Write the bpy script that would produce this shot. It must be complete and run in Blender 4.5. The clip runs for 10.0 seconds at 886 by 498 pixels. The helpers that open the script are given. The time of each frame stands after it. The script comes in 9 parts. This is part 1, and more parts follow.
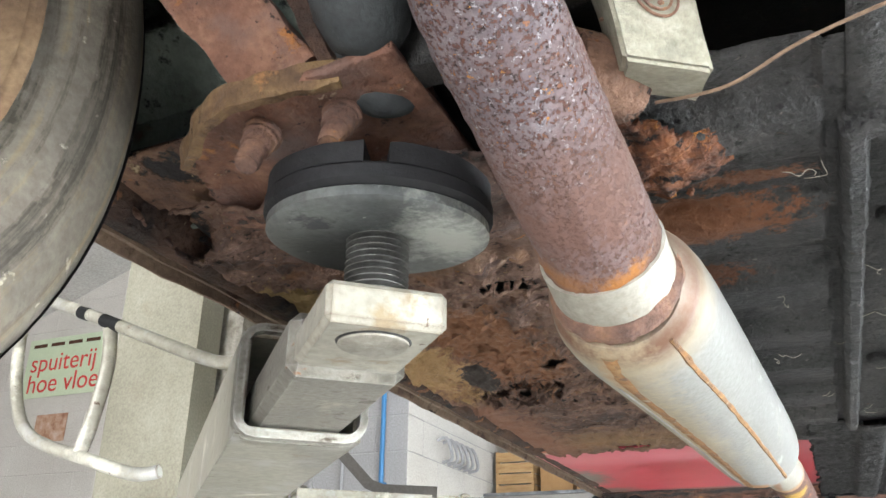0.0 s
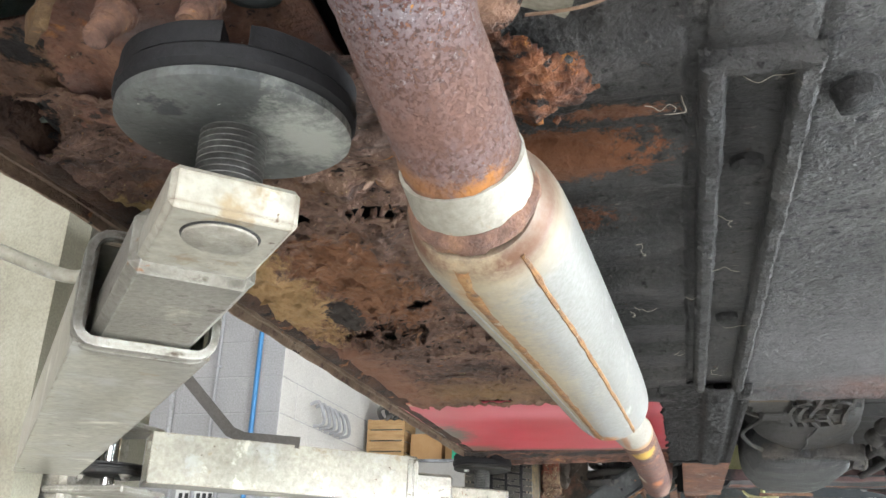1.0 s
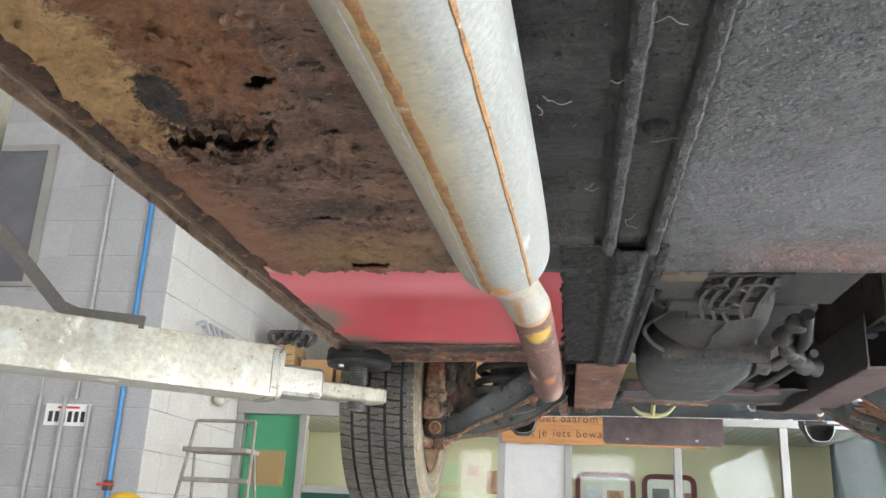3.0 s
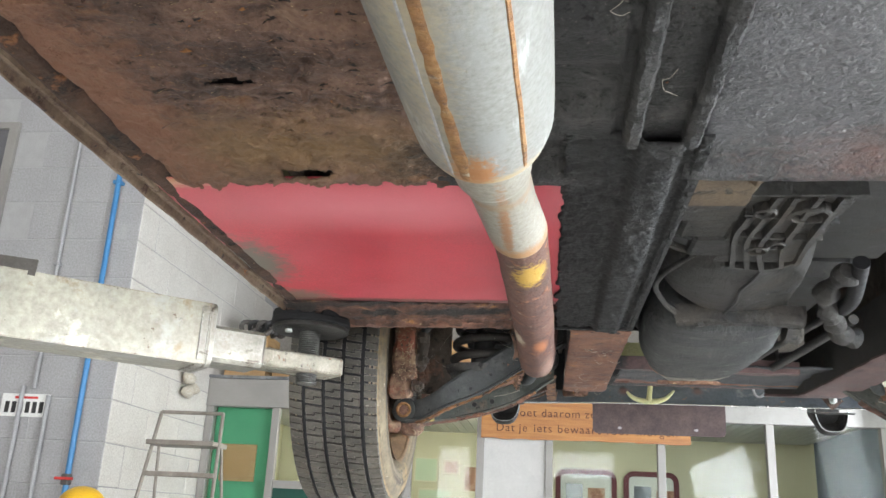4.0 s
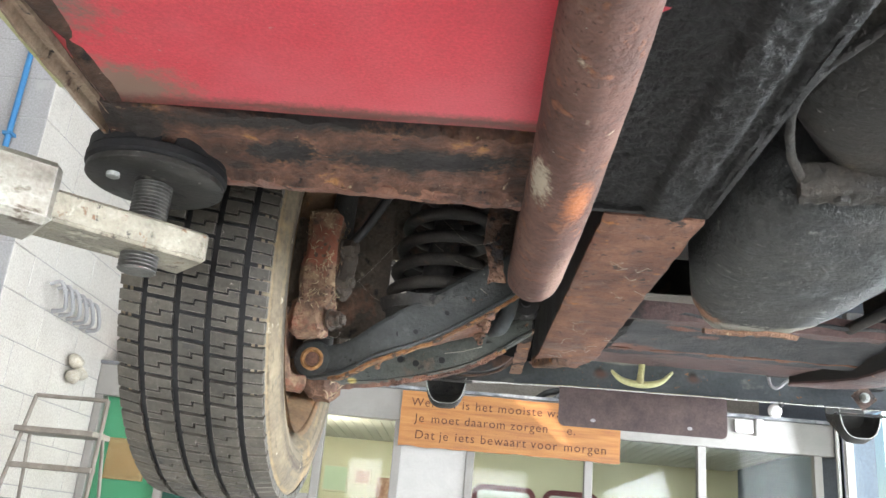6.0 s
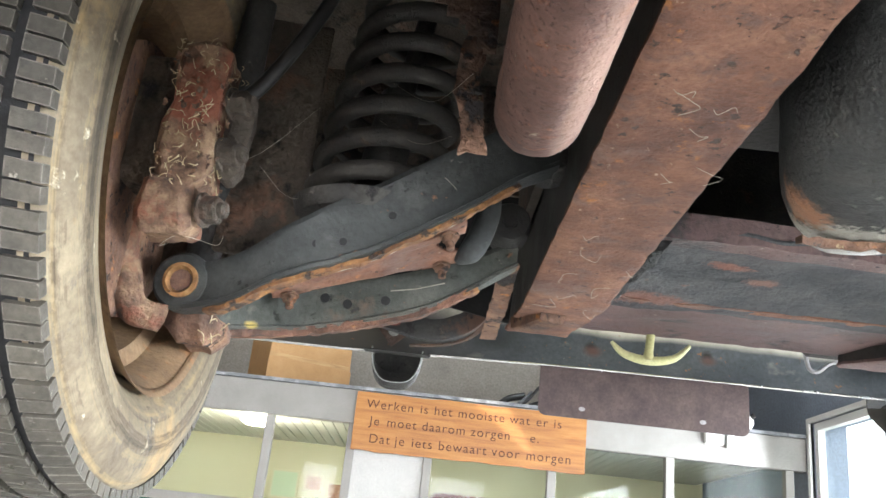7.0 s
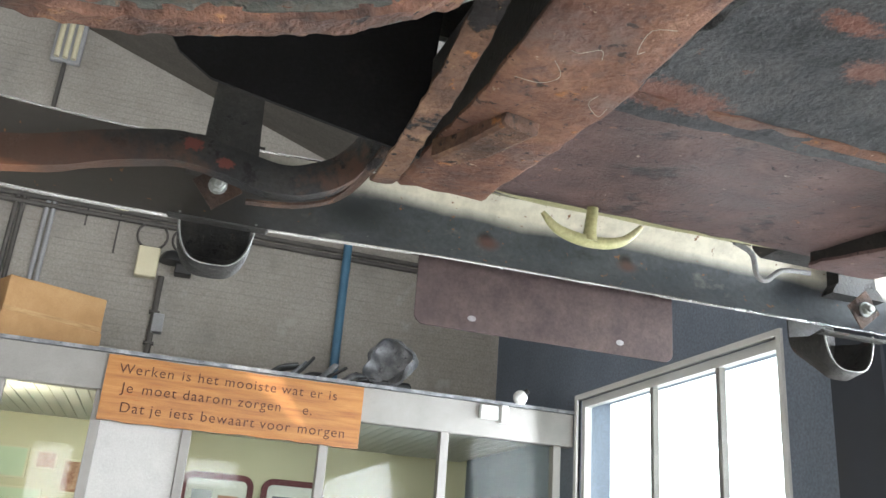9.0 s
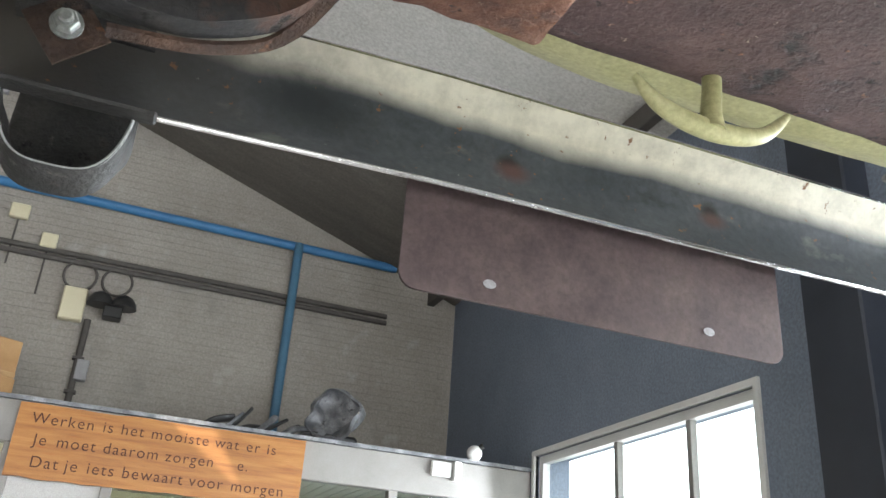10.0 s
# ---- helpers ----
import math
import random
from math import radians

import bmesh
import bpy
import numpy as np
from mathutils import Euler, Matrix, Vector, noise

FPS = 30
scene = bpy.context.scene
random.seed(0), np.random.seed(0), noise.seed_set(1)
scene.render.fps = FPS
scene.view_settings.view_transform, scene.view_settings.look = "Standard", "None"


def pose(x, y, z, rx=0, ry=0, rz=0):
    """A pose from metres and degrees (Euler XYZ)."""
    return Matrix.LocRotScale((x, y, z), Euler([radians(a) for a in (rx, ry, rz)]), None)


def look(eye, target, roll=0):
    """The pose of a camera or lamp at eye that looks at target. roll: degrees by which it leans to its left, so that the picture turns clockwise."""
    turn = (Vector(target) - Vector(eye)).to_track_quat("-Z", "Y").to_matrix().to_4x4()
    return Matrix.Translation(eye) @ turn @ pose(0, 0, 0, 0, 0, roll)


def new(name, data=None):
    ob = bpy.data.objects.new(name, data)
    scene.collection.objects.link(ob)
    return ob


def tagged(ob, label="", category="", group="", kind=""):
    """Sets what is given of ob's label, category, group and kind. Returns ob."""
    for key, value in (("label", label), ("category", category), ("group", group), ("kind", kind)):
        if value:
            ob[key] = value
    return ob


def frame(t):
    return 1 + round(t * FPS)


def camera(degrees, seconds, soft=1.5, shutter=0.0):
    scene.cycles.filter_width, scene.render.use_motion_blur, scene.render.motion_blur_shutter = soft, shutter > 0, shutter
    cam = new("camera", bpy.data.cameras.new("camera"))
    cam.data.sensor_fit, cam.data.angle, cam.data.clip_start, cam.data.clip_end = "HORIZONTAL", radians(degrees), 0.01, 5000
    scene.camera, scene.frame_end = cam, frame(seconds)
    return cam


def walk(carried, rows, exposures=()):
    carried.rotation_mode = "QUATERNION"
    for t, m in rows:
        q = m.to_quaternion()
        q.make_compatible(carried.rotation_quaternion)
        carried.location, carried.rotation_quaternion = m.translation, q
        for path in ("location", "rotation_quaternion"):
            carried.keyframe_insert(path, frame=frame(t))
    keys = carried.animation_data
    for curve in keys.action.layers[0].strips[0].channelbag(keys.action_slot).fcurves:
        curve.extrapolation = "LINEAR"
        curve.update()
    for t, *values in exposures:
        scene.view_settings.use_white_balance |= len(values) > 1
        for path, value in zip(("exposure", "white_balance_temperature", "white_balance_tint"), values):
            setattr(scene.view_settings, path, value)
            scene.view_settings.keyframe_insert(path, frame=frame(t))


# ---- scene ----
cam = camera(54.7, 10.0)
PATH = [
    (0, (-0.035, 0.116, 1.544), (-0.777, 1.796, 2.335), 0.8),
    (0.5, (-0.024, 0.132, 1.535), (-0.636, 1.876, 2.298), 1.6),
    (1, (-0.026, 0.141, 1.516), (-0.529, 1.931, 2.252), 2.0),
    (1.5, (-0.036, 0.153, 1.501), (-0.459, 1.979, 2.199), 2.5),
    (2, (-0.043, 0.187, 1.496), (-0.398, 2.042, 2.155), 2.6),
    (2.5, (-0.036, 0.268, 1.489), (-0.348, 2.14, 2.12), 2.6),
    (3, (-0.042, 0.382, 1.473), (-0.328, 2.266, 2.082), 2.6),
    (3.2, (-0.055, 0.445, 1.472), (-0.334, 2.334, 2.067), 2.5),
    (4.5, (-0.068, 0.818, 1.473), (-0.274, 2.708, 2.094), 3.6),
    (5, (-0.114, 0.986, 1.465), (-0.271, 2.875, 2.102), 4.6),
    (6.3, (-0.146, 1.413, 1.467), (-0.2, 3.301, 2.124), 5.5),
    (6.5, (-0.145, 1.519, 1.474), (-0.194, 3.405, 2.14), 5.9),
    (7, (-0.131, 1.706, 1.483), (-0.12, 3.588, 2.16), 6.2),
    (7.5, (-0.147, 1.87, 1.475), (0.003, 3.744, 2.158), 6.1),
    (8, (-0.183, 2.017, 1.478), (0.114, 3.874, 2.159), 5.7),
    (8.5, (-0.198, 2.101, 1.47), (0.243, 3.93, 2.147), 5.3),
    (9, (-0.201, 2.192, 1.455), (0.345, 3.988, 2.144), 4.5),
    (9.5, (-0.157, 2.401, 1.474), (0.451, 4.152, 2.225), 4.2),
    (10, (-0.111, 2.608, 1.493), (0.527, 4.316, 2.315), 4.1),
]
walk(cam, [(t, look(eye, target, roll)) for t, eye, target, roll in PATH],
     exposures=[(0, 0.26), (1, 0.26), (2, 0.17), (3, 0.15), (5, 0.2), (6.5, 0.54), (7.5, 0.58), (8, 0.52), (8.5, 0.36), (9, 0.22), (10, 0.1)])

# ---- world and light ----
world = bpy.data.worlds.new("sky")
scene.world = world
world.use_nodes = True
sky = world.node_tree.nodes.new("ShaderNodeTexSky")
sky.sky_type, sky.sun_disc = "NISHITA", False
sky.sun_elevation, sky.sun_rotation = radians(36), radians(151)
world.node_tree.links.new(sky.outputs[0], world.node_tree.nodes["Background"].inputs[0])
world.node_tree.nodes["Background"].inputs[1].default_value = 0.12


def area_lamp(name, m, sx, sy, watts, colour=(1, 1, 1)):
    data = bpy.data.lights.new(name, "AREA")
    data.shape, data.size, data.size_y, data.energy, data.color = "RECTANGLE", sx, sy, watts, colour
    ob = new(name, data)
    ob.matrix_world = m
    return ob


SUN_WAY = Vector((-0.5, 0.9, -0.75)).normalized()
sun = new("sun", bpy.data.lights.new("sun", "SUN"))
sun.data.energy, sun.data.angle, sun.data.color = 5.0, radians(0.5), (1.0, 0.93, 0.82)
sun.matrix_world = look((0, 0, 20), Vector((0, 0, 20)) + SUN_WAY)
office_lamp = new("office_lamp_light", bpy.data.lights.new("office_lamp_light", "POINT"))
office_lamp.data.energy, office_lamp.data.shadow_soft_size, office_lamp.data.color = 42, 0.12, (1.0, 0.93, 0.75)
office_lamp.location = (-1.55, 9.4, 2.22)

# daylight in the east wall's openings; second window and gate behind are added, unseen
area_lamp("window_daylight", look((3.0, 7.43, 2.0), (0.0, 7.0, 1.6)), 2.4, 1.5, 130, (0.86, 0.93, 1.0))
area_lamp("window_daylight", look((3.0, 1.2, 1.9), (0.0, 1.2, 1.2)), 5.0, 1.7, 770, (0.9, 0.95, 1.0))
area_lamp("gate_fill", look((-0.6, -5.9, 1.7), (-0.6, 0.0, 1.2)), 4.4, 3.2, 620, (0.97, 0.98, 1.0))

# ---- materials ----


def node(nt, kind, **values):
    n = nt.nodes.new(kind)
    for k, v in values.items():
        if isinstance(k, str) and k.startswith("i_"):
            n.inputs[k[2:].replace("_", " ")].default_value = v
    return n


def mixed(nt, fac, a, b, blend="MIX"):
    n = nt.nodes.new("ShaderNodeMix")
    n.data_type, n.blend_type = "RGBA", blend
    for sock, v in ((n.inputs[0], fac), (n.inputs[6], a), (n.inputs[7], b)):
        if hasattr(v, "is_output"):
            nt.links.new(v, sock)
        elif isinstance(v, (int, float)):
            sock.default_value = v
        else:
            sock.default_value = (*v, 1)
    return n.outputs[2]


def noise_tex(nt, pos, scale, detail=6, rough=0.6, stretch=None, distort=0.0):
    if stretch:
        m = nt.nodes.new("ShaderNodeMapping")
        m.inputs["Scale"].default_value = stretch
        nt.links.new(pos, m.inputs["Vector"])
        pos = m.outputs[0]
    n = node(nt, "ShaderNodeTexNoise", i_Scale=scale, i_Detail=detail, i_Roughness=rough, i_Distortion=distort)
    nt.links.new(pos, n.inputs["Vector"])
    return n.outputs[0]


def ramp(nt, fac, stops):
    n = nt.nodes.new("ShaderNodeValToRGB")
    e = n.color_ramp.elements
    while len(e) < len(stops):
        e.new(0.5)
    for el, (p, c) in zip(e, stops):
        el.position = p
        el.color = (*c, 1) if len(c) == 3 else c
    nt.links.new(fac, n.inputs[0])
    return n.outputs[0]


def mask(nt, fac, lo, hi):
    n = nt.nodes.new("ShaderNodeMapRange")
    n.inputs["From Min"].default_value, n.inputs["From Max"].default_value = lo, hi
    nt.links.new(fac, n.inputs["Value"])
    return n.outputs[0]


def math_node(nt, op, a, b):
    n = nt.nodes.new("ShaderNodeMath")
    n.operation = op
    for sock, v in zip(n.inputs, (a, b)):
        if hasattr(v, "is_output"):
            nt.links.new(v, sock)
        else:
            sock.default_value = v
    return n.outputs[0]


def surface(name, stops, scale=25, patches=(), blots=(), rough=(0.65, 0.9), metal=0.0, bump=0.35, grain=220, depth=0.002,
            coarse=0.0, stretch=None, rings=None, random_tint=0.0, spec=0.4, coat=0.0, edge=None, relief=0.7, wear_dots=None, band=None):
    """stops: (place, colour) along a noise; patches: (colour, scale, from, to) noise patches; blots: (centre, size,
    colour, edge) stains and other spots with a place; band: (height, softness, colour) a second colour above a height.
    """
    m = bpy.data.materials.new(name)
    m.use_nodes = True
    nt = m.node_tree
    bsdf = nt.nodes["Principled BSDF"]
    pos = nt.nodes.new("ShaderNodeNewGeometry").outputs["Position"]
    base = noise_tex(nt, pos, scale, 8, 0.62, stretch)
    colour = ramp(nt, base, stops)
    fine = noise_tex(nt, pos, grain, 5, 0.65)
    colour = mixed(nt, mask(nt, fine, 0.3, 0.75), colour, mixed(nt, 1.0, colour, (0.62, 0.6, 0.58), "MULTIPLY"))
    steps = None
    for pc, ps, lo, hi in patches:
        fac = mask(nt, noise_tex(nt, pos, ps, 7, 0.65, stretch), lo, hi)
        colour = mixed(nt, fac, colour, pc)
        dark = sum(pc) < 0.2
        fac = math_node(nt, "MULTIPLY", fac, -relief if dark else relief * 0.6)
        steps = fac if steps is None else math_node(nt, "ADD", steps, fac)
    if rings:
        rel = nt.nodes.new("ShaderNodeVectorMath")
        rel.operation = "SUBTRACT"
        rel.inputs[1].default_value = (rings[0], rings[1], rings[2])
        nt.links.new(pos, rel.inputs[0])
        flat = nt.nodes.new("ShaderNodeVectorMath")
        flat.operation = "MULTIPLY"
        flat.inputs[1].default_value = (0, 1, 1)
        nt.links.new(rel.outputs[0], flat.inputs[0])
        ln = nt.nodes.new("ShaderNodeVectorMath")
        ln.operation = "LENGTH"
        nt.links.new(flat.outputs[0], ln.inputs[0])
        cb = nt.nodes.new("ShaderNodeCombineXYZ")
        nt.links.new(ln.outputs["Value"], cb.inputs[0])
        nt.links.new(math_node(nt, "MULTIPLY", base, 0.03), cb.inputs[1])
        bands = noise_tex(nt, cb.outputs[0], 55, 6, 0.7)
        colour = mixed(nt, mask(nt, bands, 0.5, 0.62), colour, mixed(nt, 1.0, colour, (0.35, 0.33, 0.3), "MULTIPLY"))
        colour = mixed(nt, mask(nt, noise_tex(nt, cb.outputs[0], 70, 4, 0.6), 0.55, 0.8), colour, (rings[3] * 0.36, rings[3] * 0.25, rings[3] * 0.11))
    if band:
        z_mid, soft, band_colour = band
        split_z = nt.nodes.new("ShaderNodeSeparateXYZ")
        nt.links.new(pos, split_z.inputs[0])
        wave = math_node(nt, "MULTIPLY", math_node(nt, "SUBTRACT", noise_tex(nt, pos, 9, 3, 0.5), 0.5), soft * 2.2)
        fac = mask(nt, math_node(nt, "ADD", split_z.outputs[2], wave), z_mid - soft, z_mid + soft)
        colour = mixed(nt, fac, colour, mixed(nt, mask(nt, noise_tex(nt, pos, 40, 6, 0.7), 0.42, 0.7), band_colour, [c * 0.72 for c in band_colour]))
    for centre, size, bc, soft_edge, *rag in blots:
        mp = nt.nodes.new("ShaderNodeMapping")
        mp.inputs["Location"].default_value = [-c / s for c, s in zip(centre, size)]
        mp.inputs["Scale"].default_value = [1 / s for s in size]
        nt.links.new(pos, mp.inputs["Vector"])
        ln = nt.nodes.new("ShaderNodeVectorMath")
        ln.operation = "LENGTH"
        nt.links.new(mp.outputs[0], ln.inputs[0])
        wob = math_node(nt, "MULTIPLY", math_node(nt, "SUBTRACT", noise_tex(nt, pos, 2.4 / max(min(size), 0.012), 9, 0.74), 0.5), rag[0] if rag else 3.0)
        d = math_node(nt, "ADD", ln.outputs["Value"], wob)
        colour = mixed(nt, mask(nt, d, 1 + soft_edge, 1 - soft_edge), colour, bc)
    if wear_dots:
        colour = mixed(nt, mask(nt, noise_tex(nt, pos, 95, 4, 0.6), 0.66, 0.7), colour, wear_dots)
    if random_tint:
        info = nt.nodes.new("ShaderNodeObjectInfo")
        colour = mixed(nt, mask(nt, info.outputs["Random"], 0, 1 / random_tint), colour, mixed(nt, 1.0, colour, (0.6, 0.6, 0.6), "MULTIPLY"))
    if edge:
        bev = nt.nodes.new("ShaderNodeBevel")
        bev.samples = 4
        bev.inputs["Radius"].default_value = edge[1]
        dot = nt.nodes.new("ShaderNodeVectorMath")
        dot.operation = "DOT_PRODUCT"
        nt.links.new(bev.outputs[0], dot.inputs[0])
        nt.links.new(nt.nodes.new("ShaderNodeNewGeometry").outputs["Normal"], dot.inputs[1])
        worn = math_node(nt, "MULTIPLY", mask(nt, dot.outputs["Value"], 0.985, 0.86), mask(nt, noise_tex(nt, pos, 60, 6, 0.7), 0.42, 0.55))
        colour = mixed(nt, worn, colour, edge[0])
    nt.links.new(colour, bsdf.inputs["Base Color"])
    rr = nt.nodes.new("ShaderNodeMapRange")
    rr.inputs["From Min"].default_value, rr.inputs["From Max"].default_value = 0.3, 0.7
    rr.inputs["To Min"].default_value, rr.inputs["To Max"].default_value = rough
    nt.links.new(base, rr.inputs["Value"])
    nt.links.new(rr.outputs[0], bsdf.inputs["Roughness"])
    bsdf.inputs["Metallic"].default_value = metal
    bsdf.inputs["Specular IOR Level"].default_value = spec
    bsdf.inputs["Coat Weight"].default_value = coat
    height = fine
    if coarse:
        height = math_node(nt, "ADD", fine, math_node(nt, "MULTIPLY", noise_tex(nt, pos, coarse, 4, 0.55), 1.6))
    if steps is not None:
        height = math_node(nt, "ADD", height, steps)
    b = nt.nodes.new("ShaderNodeBump")
    b.inputs["Strength"].default_value, b.inputs["Distance"].default_value = bump, depth
    nt.links.new(height, b.inputs["Height"])
    nt.links.new(b.outputs[0], bsdf.inputs["Normal"])
    return m


def glowing(name, colour, strength):
    m = bpy.data.materials.new(name)
    m.use_nodes = True
    b = m.node_tree.nodes["Principled BSDF"]
    b.inputs["Base Color"].default_value = (*colour, 1)
    b.inputs["Emission Color"].default_value = (*colour, 1)
    b.inputs["Emission Strength"].default_value = strength
    return m


def pane_glass(name, tint=(0.95, 0.98, 0.97)):
    m = bpy.data.materials.new(name)
    m.use_nodes = True
    nt = m.node_tree
    out = nt.nodes["Material Output"]
    clear, gloss, mx = nt.nodes.new("ShaderNodeBsdfTransparent"), nt.nodes.new("ShaderNodeBsdfGlossy"), nt.nodes.new("ShaderNodeMixShader")
    fr = nt.nodes.new("ShaderNodeLayerWeight")
    fac = math_node(nt, "ADD", math_node(nt, "MULTIPLY", math_node(nt, "POWER", fr.outputs["Facing"], 5.0), 0.5), 0.009)
    clear.inputs[0].default_value = (*tint, 1)
    gloss.inputs["Roughness"].default_value = 0.02
    nt.links.new(fac, mx.inputs[0])
    nt.links.new(clear.outputs[0], mx.inputs[1])
    nt.links.new(gloss.outputs[0], mx.inputs[2])
    nt.links.new(mx.outputs[0], out.inputs[0])
    return m


ORANGE, DARKRUST, TAN = (0.42, 0.15, 0.035), (0.035, 0.02, 0.015), (0.42, 0.27, 0.10)
M_FLOORRUST = surface("rusted_floor_sheet", [(0.27, (0.03, 0.019, 0.017)), (0.4, (0.105, 0.062, 0.048)), (0.5, (0.19, 0.112, 0.083)), (0.62, (0.26, 0.155, 0.112)), (0.76, (0.35, 0.225, 0.155))],
                      12, stretch=(0.7, 1.5, 1), patches=[((0.25, 0.125, 0.065), 22, 0.58, 0.7), ((0.11, 0.07, 0.058), 40, 0.55, 0.68), ((0.3, 0.23, 0.17), 62, 0.66, 0.7), ((0.016, 0.012, 0.011), 34, 0.645, 0.66), ((0.4, 0.17, 0.055), 80, 0.66, 0.7), ((0.36, 0.23, 0.13), 190, 0.62, 0.7), ((0.025, 0.017, 0.014), 95, 0.61, 0.65), ((0.5, 0.36, 0.21), 270, 0.64, 0.69)],
                      blots=[((-0.4, 0.86, 1.78), (0.043, 0.17, 0.2), (0.44, 0.275, 0.13), 0.12, 2.4), ((-0.43, 0.72, 1.78), (0.06, 0.08, 0.2), (0.34, 0.23, 0.1), 0.15),
                             ((-0.31, 0.86, 1.78), (0.05, 0.11, 0.2), (0.24, 0.11, 0.055), 0.25), ((-0.355, 0.945, 1.78), (0.02, 0.03, 0.2), (0.05, 0.038, 0.033), 0.12), ((-0.29, 1.35, 1.78), (0.16, 0.05, 0.2), (0.26, 0.155, 0.075), 0.95),
                             ((-0.42, 1.25, 1.78), (0.05, 0.2, 0.2), (0.25, 0.125, 0.08), 0.5), ((-0.12, 1.37, 1.78), (0.07, 0.05, 0.2), (0.03, 0.025, 0.022), 0.4)],
                      bump=1.0, grain=150, depth=0.0065, coarse=60, relief=1.0)
M_RUSTRED = surface("red_rusted_steel", [(0.28, (0.085, 0.042, 0.034)), (0.42, (0.175, 0.083, 0.058)), (0.55, (0.255, 0.126, 0.084)), (0.66, (0.32, 0.17, 0.115)), (0.8, (0.4, 0.265, 0.185))],
                    16, patches=[((0.19, 0.13, 0.115), 9, 0.54, 0.68), ((0.14, 0.08, 0.065), 30, 0.54, 0.66), ((0.4, 0.16, 0.05), 34, 0.62, 0.7), ((0.06, 0.04, 0.036), 46, 0.62, 0.66), ((0.45, 0.33, 0.25), 95, 0.66, 0.7), ((0.05, 0.03, 0.026), 130, 0.63, 0.67)], bump=0.9, grain=210, depth=0.003, coarse=55)
M_SILLRUST = surface("dark_inner_sill_rust", [(0.3, (0.03, 0.018, 0.014)), (0.5, (0.085, 0.048, 0.034)), (0.66, (0.15, 0.085, 0.056)), (0.8, (0.26, 0.16, 0.1))], 20,
                     patches=[((0.28, 0.12, 0.05), 34, 0.62, 0.7), ((0.018, 0.014, 0.013), 26, 0.56, 0.62), ((0.34, 0.26, 0.18), 90, 0.66, 0.71)], bump=1.0, depth=0.005, coarse=50)
M_SILLEDGE = surface("beige_brown_flange", [(0.3, (0.16, 0.1, 0.07)), (0.5, (0.27, 0.19, 0.135)), (0.7, (0.38, 0.3, 0.22))], 18, patches=[((0.1, 0.055, 0.04), 24, 0.56, 0.64), ((0.34, 0.14, 0.06), 50, 0.63, 0.69), ((0.03, 0.022, 0.02), 60, 0.62, 0.66)], bump=0.9, depth=0.003)
M_LIPRUST = surface("flaking_bulkhead_rust", [(0.3, (0.025, 0.016, 0.014)), (0.46, (0.1, 0.052, 0.038)), (0.58, (0.2, 0.1, 0.068)), (0.7, (0.3, 0.165, 0.1)), (0.82, (0.42, 0.28, 0.17))],
                    26, patches=[((0.4, 0.19, 0.07), 26, 0.6, 0.7), ((0.025, 0.018, 0.017), 60, 0.62, 0.66), ((0.42, 0.32, 0.2), 80, 0.66, 0.7)],
                    blots=[((-0.32, 1.975, 1.78), (0.035, 0.022, 0.2), (0.025, 0.022, 0.022), 0.25), ((-0.19, 1.985, 1.78), (0.08, 0.02, 0.2), (0.025, 0.022, 0.022), 0.25), ((-0.25, 1.92, 1.78), (0.2, 0.012, 0.2), (0.03, 0.025, 0.024), 0.4), ((-0.44, 1.93, 1.78), (0.03, 0.04, 0.2), (0.03, 0.024, 0.022), 0.4)],
                    bump=1.0, grain=170, depth=0.005, coarse=45)
M_RUSTBROWN = surface("brown_rusted_steel", [(0.28, (0.045, 0.027, 0.02)), (0.45, (0.15, 0.082, 0.056)), (0.58, (0.25, 0.14, 0.09)), (0.7, (0.34, 0.2, 0.12)), (0.82, (0.42, 0.3, 0.19))],
                      22, patches=[((0.4, 0.16, 0.05), 34, 0.62, 0.68), ((0.022, 0.018, 0.018), 20, 0.57, 0.61), ((0.36, 0.27, 0.16), 70, 0.65, 0.69), ((0.03, 0.02, 0.018), 110, 0.62, 0.66)], bump=1.0, grain=180, depth=0.004, coarse=50)
M_FLAKE = surface("flaking_exhaust_rust", [(0.28, (0.1, 0.075, 0.08)), (0.45, (0.155, 0.122, 0.132)), (0.62, (0.21, 0.175, 0.19)), (0.78, (0.29, 0.255, 0.275))], 26,
                  patches=[((0.14, 0.085, 0.075), 12, 0.5, 0.7), ((0.36, 0.33, 0.35), 330, 0.57, 0.64), ((0.105, 0.045, 0.033), 360, 0.53, 0.58), ((0.22, 0.1, 0.055), 240, 0.6, 0.65), ((0.45, 0.2, 0.05), 210, 0.65, 0.68), ((0.035, 0.02, 0.018), 300, 0.6, 0.64)],
                  blots=[((-0.12, 0.465, 1.72), (0.09, 0.03, 0.09), (0.15, 0.08, 0.062), 0.9), ((-0.14, 0.495, 1.70), (0.022, 0.006, 0.04), (0.26, 0.115, 0.045), 0.8), ((-0.108, 0.497, 1.69), (0.011, 0.005, 0.03), (0.38, 0.155, 0.04), 0.5), ((-0.12, 0.503, 1.70), (0.09, 0.004, 0.09), (0.13, 0.07, 0.05), 0.6)],
                  bump=1.0, grain=300, depth=0.0018, rough=(0.7, 0.95), relief=0.5)
